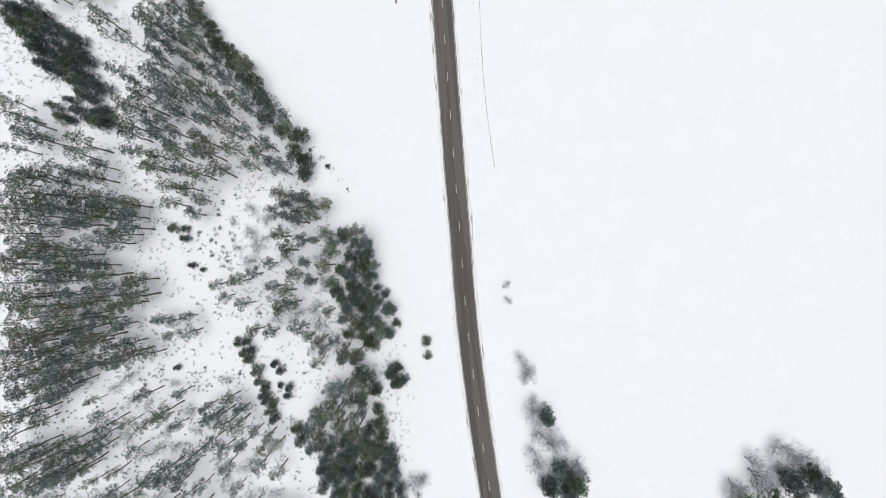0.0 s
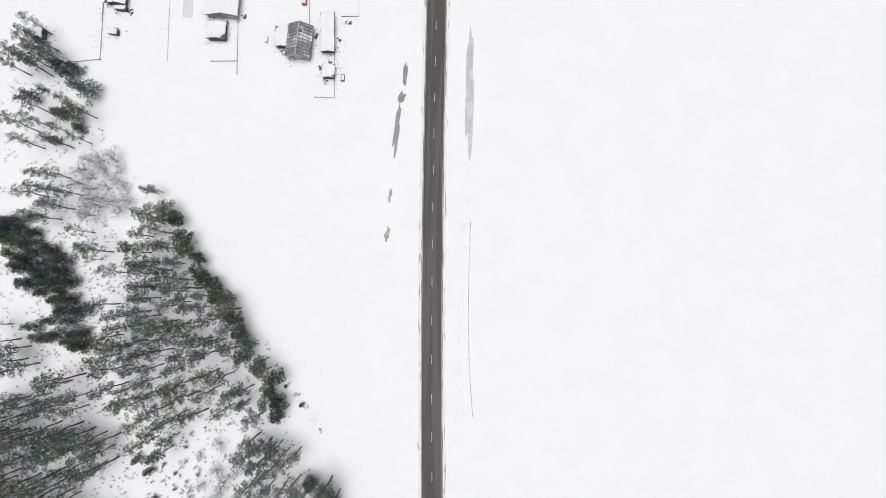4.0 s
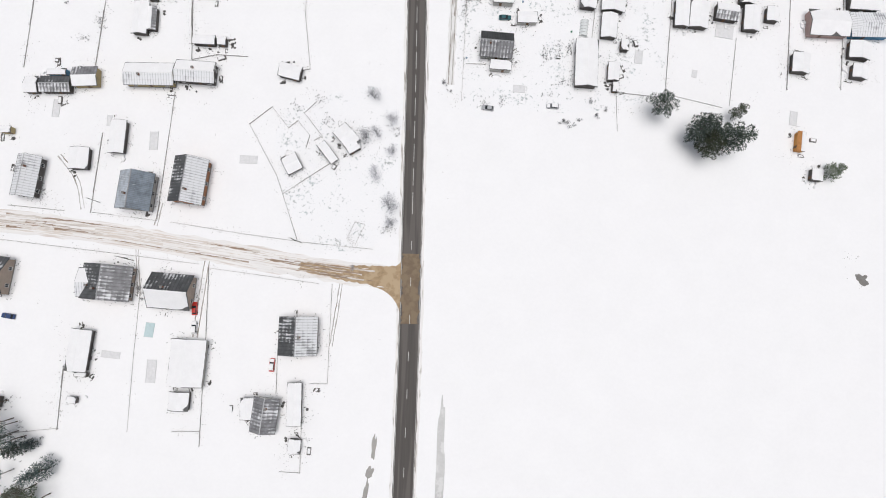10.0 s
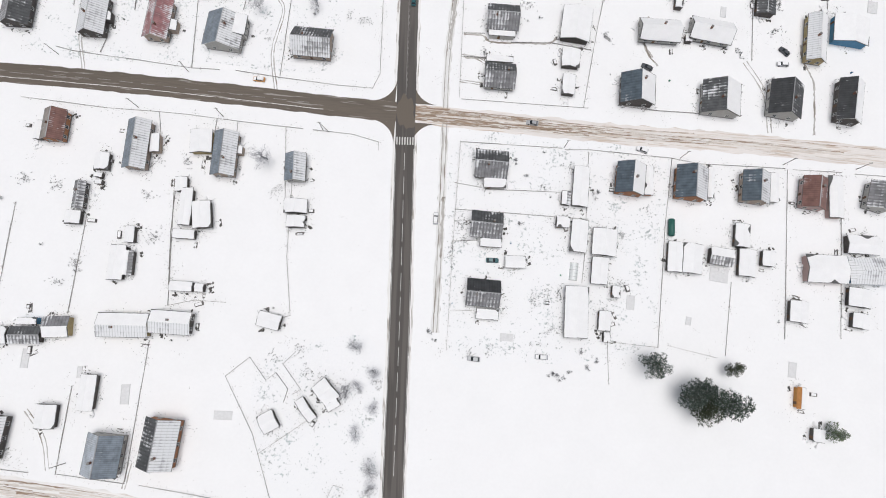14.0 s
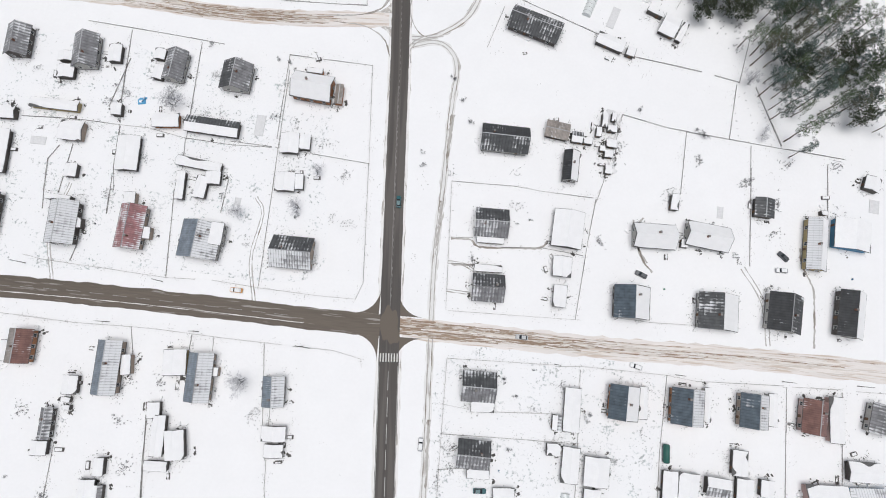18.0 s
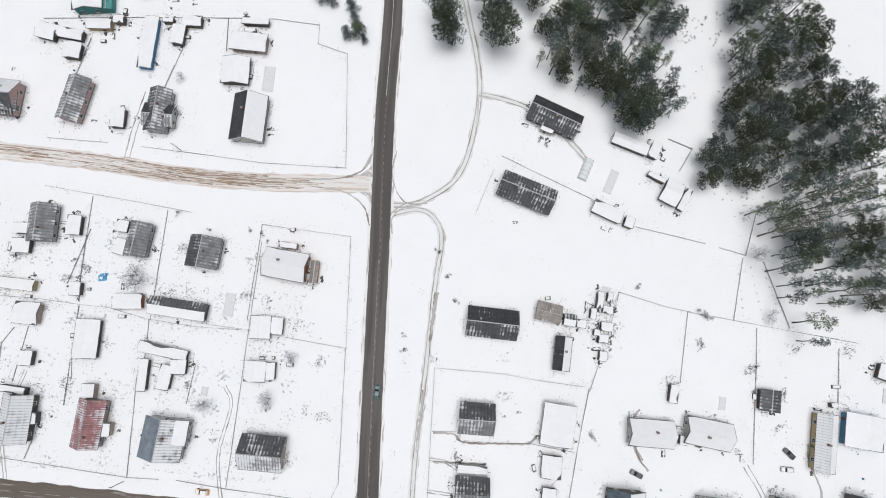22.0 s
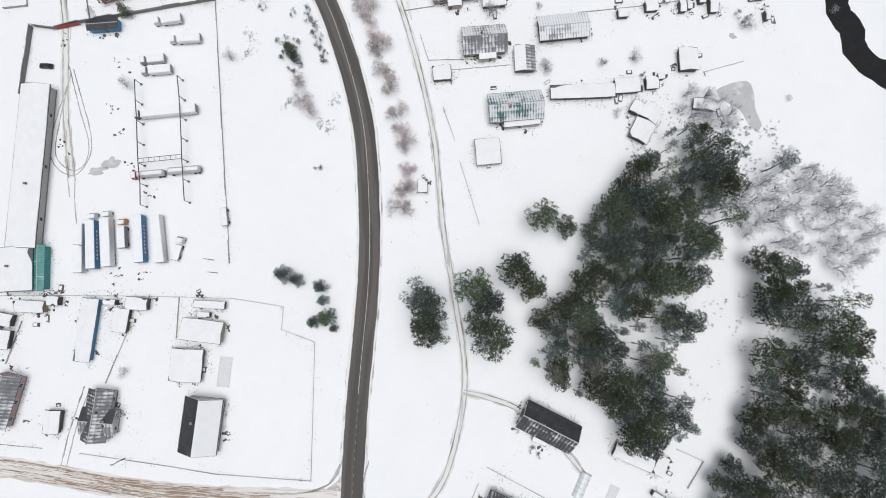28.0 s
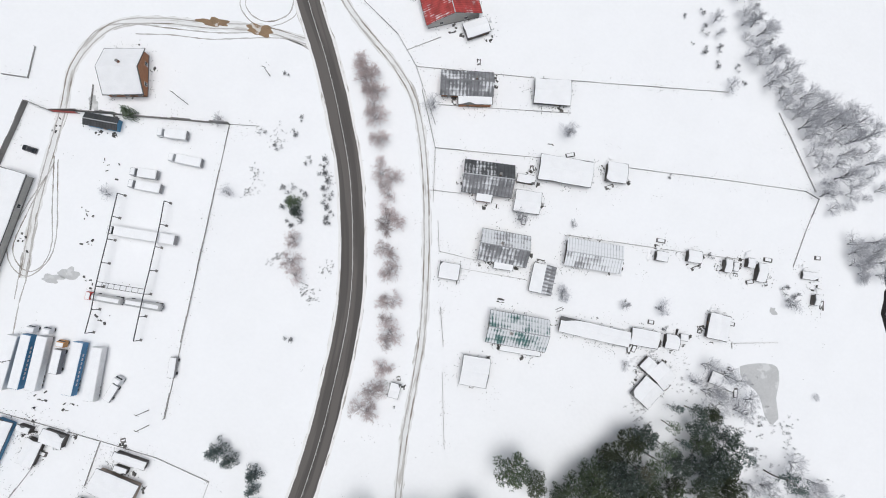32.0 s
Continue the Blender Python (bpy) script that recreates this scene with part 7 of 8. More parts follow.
def car(x, y, ang, paint, snowy=False, where="parked in the snow"):
    p = mat("car_paint_" + paint.replace(" ", "_"), CAR_PAINTS[paint], 0.3, 0.08, 0.6)
    c = thing("car", x, y, ang, 0, paint + (" snow-covered" if snowy else "") + " passenger car " + where, "car", "cars")
    v, f = loft([(-2.15, 0.72, 0.68, 0.42, 0.78), (-2.0, 0.84, 0.78, 0.25, 0.9), (-0.9, 0.86, 0.8, 0.22, 0.95), (0.8, 0.86, 0.8, 0.22, 0.95), (1.9, 0.84, 0.74, 0.25, 0.8), (2.2, 0.7, 0.62, 0.38, 0.68)])
    body = mesh_object("body", v, f, p, c)
    v, f = loft([(-1.75, 0.7, 0.6, 0.9, 0.92), (-1.3, 0.74, 0.6, 0.93, 1.38), (0.25, 0.75, 0.6, 0.94, 1.42), (0.95, 0.72, 0.62, 0.9, 0.96)])
    mesh_object("window_band", v, f, GLASS, body, "dark car glass")
    box("roof", (-1.32, 0.2, -0.6, 0.6, 1.4, 1.46), p, body, bev=0.02)
    if snowy:
        v, f = loft([(-1.7, 0.66, 0.6, 0.97, 1.0), (-1.3, 0.64, 0.56, 1.44, 1.56), (0.2, 0.64, 0.56, 1.46, 1.57), (0.5, 0.6, 0.5, 1.3, 1.35)])
        mesh_object("snow_cover", v, f, ROOF_SNOW, c, "white snow on the roof")
        v, f = loft([(1.0, 0.7, 0.64, 0.92, 1.02), (2.0, 0.66, 0.58, 0.78, 0.88)])
        mesh_object("snow_cover", v, f, ROOF_SNOW, c, "white snow on the bonnet")
    for sx in (-1.35, 1.35):
        for sy in (-0.76, 0.76):
            copy_part("wheel", shared("car_wheel", wheel_geo(0.32, 0.2), RUBBER), c, pose(sx, sy, 0.32))
    for sy in (-0.5, 0.5):
        copy_part("headlight", shared("headlight", box_geo(-0.05, 0.05, -0.14, 0.14, -0.06, 0.06), LAMP_GLASS), c, pose(2.13, sy, 0.62))


def cab(parent, x, paint, tall=2.7):
    v, f = loft([(x - 1.9, 1.15, 1.1, 0.7, tall), (x - 0.5, 1.18, 1.1, 0.7, tall + 0.1), (x - 0.15, 1.18, 1.05, 0.7, tall - 0.9), (x, 1.15, 1.05, 0.7, tall - 1.1)])
    b = mesh_object("cab", v, f, mat("truck_cab_" + paint.replace(" ", "_"), CAR_PAINTS[paint], 0.4, 0.1, 0.6), parent)
    v, f = loft([(x - 0.48, 0.98, 0.95, tall - 0.85, tall - 0.1), (x - 0.1, 1.0, 0.97, tall - 0.9, tall - 0.8)])
    mesh_object("windscreen", v, f, GLASS, b, "dark windscreen")
    box("cab_snow", (x - 1.8, x - 0.6, -1.0, 1.0, tall + 0.08, tall + 0.22), ROOF_SNOW, b, "snow on the cab roof", 0.05)


def wheels(parent, xs, r=0.5, half=1.0):
    for sx in xs:
        for sy in (-half, half):
            copy_part("wheel", shared("truck_wheel", wheel_geo(0.5, 0.3), RUBBER), parent, pose(sx, sy, 0.5) @ Matrix.Scale(r / 0.5, 4))


def trailer(x, y, L, W, ang, side, head="", tall=3.7):
    """A box trailer with snow on its roof; head: the colour of the tractor at its front, if there is one."""
    words = (" with tractor" if head else "") + " parked in the yard"
    t = thing("semi_trailer", x, y, ang, 0, "snow-covered box trailer with " + side + " sides" + words, "trailer", "trailers in the yard")
    m = mat("trailer_" + side, {"white": (0.82, 0.82, 0.82), "blue": (0.05, 0.22, 0.42), "grey": (0.25, 0.25, 0.26)}[side], 0.5, 0.12, 1.0)
    W = min(W, 3.1)
    body = box("cargo_box", (-L / 2, L / 2, -W / 2, W / 2, 1.1, tall), m, t, side + " sheet sides", 0.04)
    box("snow_cover", (-L / 2 + 0.08, L / 2 - 0.08, -W / 2 + 0.08, W / 2 - 0.08, tall, tall + 0.16), ROOF_SNOW, body, "thick white snow", 0.06)
    box("rear_door", (-L / 2 - 0.04, -L / 2, -W / 2 + 0.08, W / 2 - 0.08, 1.2, tall - 0.1), STEEL, body)
    box("chassis", (-L / 2 + 0.2, L / 2 - 0.3, -0.5, 0.5, 0.75, 1.1), STEEL, t)
    wheels(t, (-L / 2 + 1.2, -L / 2 + 2.4, -L / 2 + 3.6) if L > 9 else (-L / 2 + 1.2, L / 2 - 0.8))
    if side == "blue":
        for k in range(8):
            box("lettering_bar", (-L * 0.32 + k * L * 0.08, -L * 0.32 + k * L * 0.08 + L * 0.05, -W / 2 - 0.012, -W / 2, 2.1, 2.7), FRAME, body, "white bar where lettering stands")
    if head:
        cab(t, L / 2 + 2.6, head)
        wheels(t, (L / 2 + 1.9, L / 2 - 0.6))


def tank_truck(x, y, L, ang, paint="red", head=True):
    t = thing("tank_trailer", x, y, ang, 0, "pale cylindrical tank trailer dusted with snow", "trailer", "tank trailers")
    n, v, f = 16, [], []
    for px, r in ((-L / 2, 0.75), (-L / 2 + 0.3, 1.15), (L / 2 - 0.3, 1.15), (L / 2, 0.75)):
        v += [(px, r * math.cos(6.2832 * k / n), 2.1 + r * math.sin(6.2832 * k / n)) for k in range(n)]
    for j in range(3):
        f += [(j * n + k, j * n + (k + 1) % n, j * n + n + (k + 1) % n, j * n + n + k) for k in range(n)]
    f += [tuple(range(n - 1, -1, -1)), tuple(range(3 * n, 4 * n))]
    tank = mesh_object("tank", v, f, mat("tank_paint", (0.5, 0.5, 0.5), 0.4, 0.12, 1.0), t, "pale grey tank", None, True)
    box("snow_cover", (-L / 2 + 0.5, L / 2 - 0.5, -0.55, 0.55, 3.15, 3.34), ROOF_SNOW, tank, "strip of snow", 0.08)
    box("chassis", (-L / 2, L / 2, -0.5, 0.5, 0.7, 1.05), STEEL, t)
    wheels(t, (-L / 2 + 1, -L / 2 + 2.2, L / 2 - 1.2))
    if head:
        cab(t, L / 2 + 2.3, paint, 2.5)
        wheels(t, (L / 2 + 1.2,))


# ---- yard furniture ----
def gantry_row(bases):
    x0, y0 = bases[0]
    g = thing("pipe_rack", x0, y0, 0, 0, "row of dark steel posts carrying a pipe", "pipe rack", "pipe racks in the yard")
    dark = mat("dark_steel", (0.05, 0.05, 0.055), 0.6, 0.2, 0.5)
    for x, y in bases:
        v, f = tube((x - x0, y - y0, 0), (x - x0, y - y0, 4.3), 0.13, 0.11, 6)
        mesh_object("post", v, f, dark, g)
        box("foot", (x - x0 - 0.35, x - x0 + 0.35, y - y0 - 0.35, y - y0 + 0.35, 0, 0.25), CONCRETE, g)
    for (xa, ya), (xb, yb) in zip(bases, bases[1:]):
        v, f = tube((xa - x0, ya - y0, 4.35), (xb - x0, yb - y0, 4.35), 0.16, 0.16, 6)
        mesh_object("pipe", v, f, dark, g)


def truss(xa, ya, xb, yb, z=4.3):
    t = thing("pipe_bridge", xa, ya, 0, 0, "light lattice pipe bridge between the two racks", "pipe bridge")
    dark = MATS["dark_steel"]
    d = Vector((xb - xa, yb - ya, 0))
    s = Vector((-d.y, d.x, 0)).normalized() * 0.7
    for o in (-1, 1):
        mesh_object("chord", *tube(s * o + Vector((0, 0, z)), d + s * o + Vector((0, 0, z)), 0.1, 0.1, 4), dark, t)
    for k in range(9):
        mesh_object("strut", *tube(d * (k / 8) + s + Vector((0, 0, z)), d * (k / 8) - s + Vector((0, 0, z)), 0.06, 0.06, 4), dark, t)


def pole(x, y, h=7.5, brace=False):
    p = thing("utility_pole", x, y, 0, 0, "grey wooden utility pole" + (" with a slanted brace" if brace else "") + " beside the street", "pole", "utility poles")
    v, f = tube((0, 0, 0), (0, 0, h), 0.14, 0.09, 6)
    mesh_object("shaft", v, f, WOOD, p)
    if brace:
        v, f = tube((2.2, -0.6, 0), (0.05, 0, h - 0.8), 0.12, 0.09, 6)
        mesh_object("brace", v, f, WOOD, p)
    arm = box("crossarm", (-0.7, 0.7, -0.06, 0.06, h - 0.5, h - 0.38), WOOD, p)
    for s in (-0.6, 0.0, 0.6):
        copy_part("insulator", shared("insulator", box_geo(-0.05, 0.05, -0.05, 0.05, 0, 0.16), FRAME), arm, pose(s, 0, h - 0.38))


def tunnel(x, y, L, W, ang):
    t = thing("polytunnel", x, y, ang, 0, "arched film greenhouse half covered with snow", "greenhouse", "greenhouses")
    film = mat("greenhouse_film", (0.72, 0.75, 0.75), 0.3, 0.1, 0.8)
    v, f, n = [], [], 8
    for px in (-L / 2, L / 2):
        v += [(px, W / 2 * math.cos(math.pi * k / n), W / 2 * 0.95 * math.sin(math.pi * k / n)) for k in range(n + 1)]
    f = [(k, k + 1, n + 2 + k, n + 1 + k) for k in range(n)] + [tuple(range(n, -1, -1)), tuple(range(n + 1, 2 * n + 2))]
    mesh_object("film", v, f, film, t)
    for k in range(6):
        px = -L / 2 + L * k / 5
        segs = [tube((px, (W / 2 + 0.03) * math.cos(math.pi * j / n), (W / 2 + 0.03) * 0.95 * math.sin(math.pi * j / n)), (px, (W / 2 + 0.03) * math.cos(math.pi * (j + 1) / n), (W / 2 + 0.03) * 0.95 * math.sin(math.pi * (j + 1) / n)), 0.04, 0.04, 3) for j in range(n)]
        mesh_object("hoop", *join(*segs), STEEL, t)


def bed(x, y, L, W, ang, tint="grey"):
    b = thing("garden_bed", x, y, ang, 0, "low " + tint + " boarded garden bed under thin snow", "garden bed", "garden beds")
    m = mat("bed_snow_" + tint, {"grey": (0.7, 0.7, 0.71), "teal": (0.5, 0.62, 0.64)}[tint], 0.8, 0.12, 0.8, 0.04)
    box("soil", (-L / 2 + 0.06, L / 2 - 0.06, -W / 2 + 0.06, W / 2 - 0.06, 0, 0.22), m, b, "", 0.03)
    for s in (-1, 1):
        box("edge_board", (-L / 2, L / 2, s * W / 2 - 0.04, s * W / 2 + 0.04, 0, 0.28), MATS["bed_snow_grey"] if "bed_snow_grey" in MATS else m, b)


def store_tank(x, y, L, r, ang, col, word):
    t = thing("storage_tank", x, y, ang, 0, word + " cylindrical metal tank lying in the yard", "tank", "")
    n, v, f = 14, [], []
    for px, rr in ((-L / 2, r * 0.7), (-L / 2 + 0.25, r), (L / 2 - 0.25, r), (L / 2, r * 0.7)):
        v += [(px, rr * math.cos(6.2832 * k / n), r + 0.2 + rr * math.sin(6.2832 * k / n)) for k in range(n)]
    for j in range(3):
        f += [(j * n + k, j * n + (k + 1) % n, j * n + n + (k + 1) % n, j * n + n + k) for k in range(n)]
    f += [tuple(range(n - 1, -1, -1)), tuple(range(3 * n, 4 * n))]
    mesh_object("shell", v, f, mat("tank_" + word.replace(" ", "_"), col, 0.5, 0.2, 0.8), t, "", None, True)
    for s in (-L / 3, L / 3):
        box("saddle", (s - 0.15, s + 0.15, -r * 0.8, r * 0.8, 0, 0.5), CONCRETE, t)


def barrel(x, y, col=(0.04, 0.16, 0.3), word="blue"):
    b = thing("barrel", x, y, 0, 0, word + " metal barrel standing in the snow", "barrel", "barrels")
    v, f = wheel_geo(0.3, 0.9)
    v = [(p[0], p[2], p[1] + 0.45) for p in v]
    mesh_object("drum", v, [q[::-1] for q in f], mat("barrel_" + word, col, 0.5, 0.2, 0.5), b)
    box("lid", (-0.18, 0.18, -0.18, 0.18, 0.9, 0.96), ROOF_SNOW, b, "cap of snow")


def woodpile(x, y, ang, L=2.4):
    w = thing("woodpile", x, y, ang, 0, "stacked firewood with snow on top beside a shed", "woodpile", "woodpiles")
    log = shared("log", tube((0, -0.5, 0), (0, 0.5, 0), 0.12, 0.11, 6), WOOD)
    for j in range(3):
        for k in range(int(L / 0.3)):
            copy_part("log", log, w, pose(-L / 2 + 0.3 * k + 0.12 * (j % 2), 0, 0.12 + j * 0.22))
    box("snow_cap", (-L / 2, L / 2, -0.5, 0.5, 0.68, 0.82), ROOF_SNOW, w, "white snow", 0.06)


def cable_frame(x, y, ang, L=3.0):
    p = thing("pallet_stack", x, y, ang, 0, "stack of dark timber pallets dusted with snow", "pallets", "stacks of timber")
    for k in range(4):
        box("pallet", (-L / 2, L / 2, -0.6, 0.6, k * 0.17, k * 0.17 + 0.14), WOOD, p)
    box("snow_cap", (-L / 2 + 0.2, L / 2 - 0.4, -0.4, 0.5, 0.65, 0.74), ROOF_SNOW, p, "white snow", 0.04)


def tufts(name, label, spots, seed, material, size=(0.15, 0.5)):
    """Dry weeds and stalks that poke through the snow, as one mass; spots: boxes x0, x1, y0, y1 and a number."""
    rnd = random.Random(seed)
    v, f = [], []
    for x0, x1, y0, y1, n in spots:
        k = 0
        while k < n:
            # weeds stand in loose drifts
            cx, cy, many = rnd.uniform(x0, x1), rnd.uniform(y0, y1), rnd.choice((1, 1, 2, 3, 5, 9, 14))
            k += many
            for _ in range(many):
                x, y = cx + rnd.gauss(0, 0.25 + many * 0.09), cy + rnd.gauss(0, 0.25 + many * 0.09)
                if any(abs(q.y - y) < 3 and abs(q.x - x) < 4.6 for q in LINE[::6]):
                    continue
                s = rnd.uniform(*size)
                for _ in range(5):
                    a, t = rnd.uniform(0, 6.28), rnd.uniform(0.3, 1.1)
                    m = len(v)
                    dx, dy = math.cos(a) * s, math.sin(a) * s
                    v += [(x - dy * 0.25, y + dx * 0.25, 0), (x + dy * 0.25, y - dx * 0.25, 0), (x + dx * t, y + dy * t, s * rnd.uniform(0.6, 1.4))]
                    f.append((m, m + 1, m + 2))
    tagged(mesh_object(name, v, f, material), label, "weeds", "", "stuff")



def yard_gate(x, y, L, ang):
    g = thing("yard_gate", x, y, ang, 0, "faded red metal gate in the yard wall", "gate")
    m = mat("gate_red", (0.4, 0.06, 0.05), 0.6, 0.25, 1.0)
    for s in (-1, 1):
        leaf = box("gate_leaf", (min(0.03 * s, s * L / 2 * 0.98), max(0.03 * s, s * L / 2 * 0.98), -0.04, 0.04, 0.12, 1.9), m, g, "red sheet leaf")
        box("crossbar", (min(0.05 * s, s * L / 2 * 0.95), max(0.05 * s, s * L / 2 * 0.95), 0.04, 0.09, 1.1, 1.2), STEEL, leaf)
        box("gate_post", (s * L / 2 - 0.1, s * L / 2 + 0.1, -0.1, 0.1, 0, 2.1), STEEL, g)
# ---- vehicles and yard things in their places ----
car(16.8, 386.2, 93, "dark teal", False, "driving on the main road")
car(-45.0, 181.3, 96, "red")
car(-44.4, 175.1, 94, "white", True)
car(-105.1, 174.9, 175, "blue")
car(-17.8, 164.8, 90, "red", True)
car(51.8, 290.7, 2, "dark teal")
car(47.6, 257.0, 177, "silver grey")
car(70.2, 259.3, 180, "silver grey", True)
car(31.3, 303.9, 90, "silver grey", True)
car(103.1, 334.7, 165, "white", True)
car(-36.3, 350.4, 178, "orange", True)
car(155.4, 377.1, 139, "dark grey")
car(154.7, 372.0, 180, "silver grey", True)
car(104.4, 366.7, 157, "dark grey")
car(-104.7, 586.0, -177, "black")
car(63.3, 341.7, 177, "silver grey", False, "standing on the muddy side street")
trailer(-83.3, 527.2, 15.5, 3.3, 98, "white")
trailer(-79.5, 528.8, 15.5, 3.0, 100, "blue", "white")
trailer(-75.0, 530.0, 15.5, 3.6, 101, "white", "white")
trailer(-70.6, 532.1, 7.0, 2.5, 101, "grey", "orange", 3.0)
trailer(-64.9, 532.2, 15.2, 3.0, 101, "blue")
trailer(-59.0, 532.8, 15.3, 3.7, 104, "white")
trailer(-61.7, 574.7, 17.8, 2.9, -168, "white", "black", 3.4)
trailer(-68.6, 591.9, 5.6, 2.8, -167, "white", "silver grey", 2.8)
trailer(-66.8, 588.4, 7.3, 2.8, -169, "white", "silver grey", 2.8)
trailer(-65.6, 606.0, 6.5, 2.9, -166, "white", "white", 2.8)
trailer(-58.9, 600.0, 7.6, 2.7, -170, "white", "white", 2.8)
trailer(-39.4, 542.1, 5.9, 2.0, 104, "grey", "", 2.2)
tank_truck(-64.6, 553.6, 8.8, -169, "red", True)
tank_truck(-54.2, 555.9, 10.5, -169, "red", False)
trailer(-53.0, 529.1, 5.2, 2.3, 81, "grey", "white", 1.7)
gantry_row([(-73.2, 583.4), (-71.9, 576.6), (-70.5, 570.0), (-69.3, 563.1), (-68.0, 556.3), (-66.4, 549.7), (-65.3, 542.9)])
gantry_row([(-59.8, 586.2), (-58.2, 579.5), (-56.9, 572.9), (-55.6, 566.0), (-54.4, 559.1), (-53.1, 552.6), (-51.7, 545.7)])
truss(-68.2, 556.9, -54.6, 559.8)
pole(-69.4, 196.4, 7.5, True)
pole(-14.3, 206.1, 7.5, True)
pole(117.0, 332.9)
pole(154.0, 333.3)
pole(180.3, 333.7)
pole(75.1, 333.4)
pole(-62.3, 351.5)
pole(-110.0, 354.3)
pole(-78.0, 336.4)
pole(-47.4, 335.4)
pole(-11.3, 333.1, 7.5, True)
pole(-69.3, 616.7, 7.5, True)
pole(-47.5, 633.6)
pole(-17.2, 437.4)
pole(-60.5, 463.5)
pole(199.7, 333.1)
pole(-81.1, 214.6)
pole(-39.8, 523.9)
pole(-41.5, 527.9)
pole(-82.0, 528.2)
bed(-70.6, 164.6, 6.2, 2.1, -3)
bed(-56.8, 160.2, 7.5, 3.0, -88)
bed(-59.1, 173.4, 3.0, 4.7, -3, "teal")
bed(-100.4, 246.3, 6.4, 2.3, -89)
bed(-65.8, 237.2, 6.5, 2.7, -86)
bed(-81.8, 243.2, 3.9, 1.5, -87)
bed(130.4, 291.6, 6.5, 4.8, -6)
bed(58.2, 264.9, 4.4, 2.5, -1)
bed(99.9, 279.8, 5.1, 2.7, -93)
bed(154.9, 261.2, 5.3, 2.5, -96)
bed(133.0, 391.6, 4.4, 2.0, -95)
bed(-33.2, 492.9, 9.6, 3.8, -90)
bed(92.5, 465.4, 9.0, 2.9, -109)
bed(-36.1, 410.9, 8.0, 3.2, -93)
bed(89.0, 421.7, 5.0, 1.6, -100)
bed(92.0, 424.6, 6.5, 2.7, -99)
bed(-40.3, 381.8, 3.0, 2.0, -93)
bed(-8.4, 422.3, 5.7, 2.2, -90)
bed(-114.4, 398.7, 5.6, 2.8, -1)
bed(-33.0, 232.9, 6.1, 2.7, 2)
bed(189.8, 398.3, 5.1, 3.4, -97)
bed(83.6, 624.9, 2.4, 2.9, 8)
bed(-60.2, 385.7, 4.0, 2.6, -89)
bed(119.8, 275.0, 2.9, 1.7, -98)
tunnel(83.2, 469.0, 8.0, 3.5, -109)
tunnel(80.1, 288.9, 5.9, 2.9, -94)
store_tank(113.4, 306.9, 6.1, 1.1, -90, (0.02, 0.11, 0.09), "dark green")
barrel(57.9, 297.3)
barrel(112.8, 362.2, (0.02, 0.22, 0.12), "green")
barrel(180.3, 370.9)
barrel(75.7, 287.4, (0.02, 0.22, 0.12), "green")
barrel(-102.9, 489.7)
barrel(-79.1, 417.5)
barrel(-79.7, 416.6)
barrel(39.1, 274.9)
tarp = thing("tarpaulin", -80.1, 416.5, 12, 0, "bright blue tarpaulin over a heap in the garden", "tarpaulin")
v, f = join(box_geo(-1.5, 1.4, -1.1, 1.0, 0, 0.35, 0.3), box_geo(-0.9, 1.9, 0.6, 1.5, 0, 0.2, 0.15))
mesh_object("sheet", v, f, mat("blue_tarpaulin", (0.1, 0.36, 0.6), 0.5, 0.25, 0.8, 0.05), tarp)
blob("snow_cap", -0.3, 0.0, 0.7, 0.4, 0.358, ROOF_SNOW, 0, 5, 16, 0.5, parent=tarp, label="ragged patch of snow")
yard_gate(-99.7, 600.2, 7.7, 18)

# ---- weeds, stacks and other clutter ----
WEED = mat("dry_weed", (0.2, 0.19, 0.17), 0.95, 0.4, 0.5)
near = []
spot_rnd = random.Random(12)
for ob in [o for o in scene.objects if o.parent is None and o.name.split(".")[0] in ("shed", "house", "long_house", "barn")]:
    q = ob.matrix_basis.translation
    for _ in range(2):
        x, y, n = q.x + spot_rnd.uniform(-8, 8), q.y + spot_rnd.uniform(-8, 8), spot_rnd.choice((4, 8, 20))
        near.append((x - 2, x + 2, y - 3, y + 3, n))
for fx, fy, fa, fl in FENCE_SPOTS:
    for _ in range(3):
        s = spot_rnd.uniform(-0.5, 0.5) * fl
        x, y = fx + math.cos(radians(fa)) * s, fy + math.sin(radians(fa)) * s
        near.append((x - 0.4, x + 0.4, y - 0.4, y + 0.4, spot_rnd.choice((1, 3, 8))))
tufts("dry_weeds", "dry weeds and stalks poking through the snow", near + [(-120, 20, 140, 190, 60), (-115, 15, 212, 335, 260), (36, 190, 262, 334, 420), (-125, 2, 350, 452, 420),
      (36, 190, 346, 470, 300), (-120, -6, 462, 524, 180), (-110, -46, 530, 640, 220), (0, 150, 560, 680, 260), (-12, 22, 465, 640, 100), (14, 46, -60, 60, 60), (-20, 0, 5, 45, 60)], 5, WEED, (0.05, 0.22))
tufts("roadside_grass", "sparse dark grass tufts along the road edge", [(30, 38, 210, 340, 40), (24, 29, 352, 450, 60), (2, 8, 352, 500, 50), (18, 40, 460, 560, 60), (39.4, 40.3, 0, 110, 170), (170, 182, 198, 214, 12)], 8, WEED, (0.08, 0.26))
# weeds added round every building to give the walls a dark ragged outline
foot, foot_rnd = [], random.Random(19)
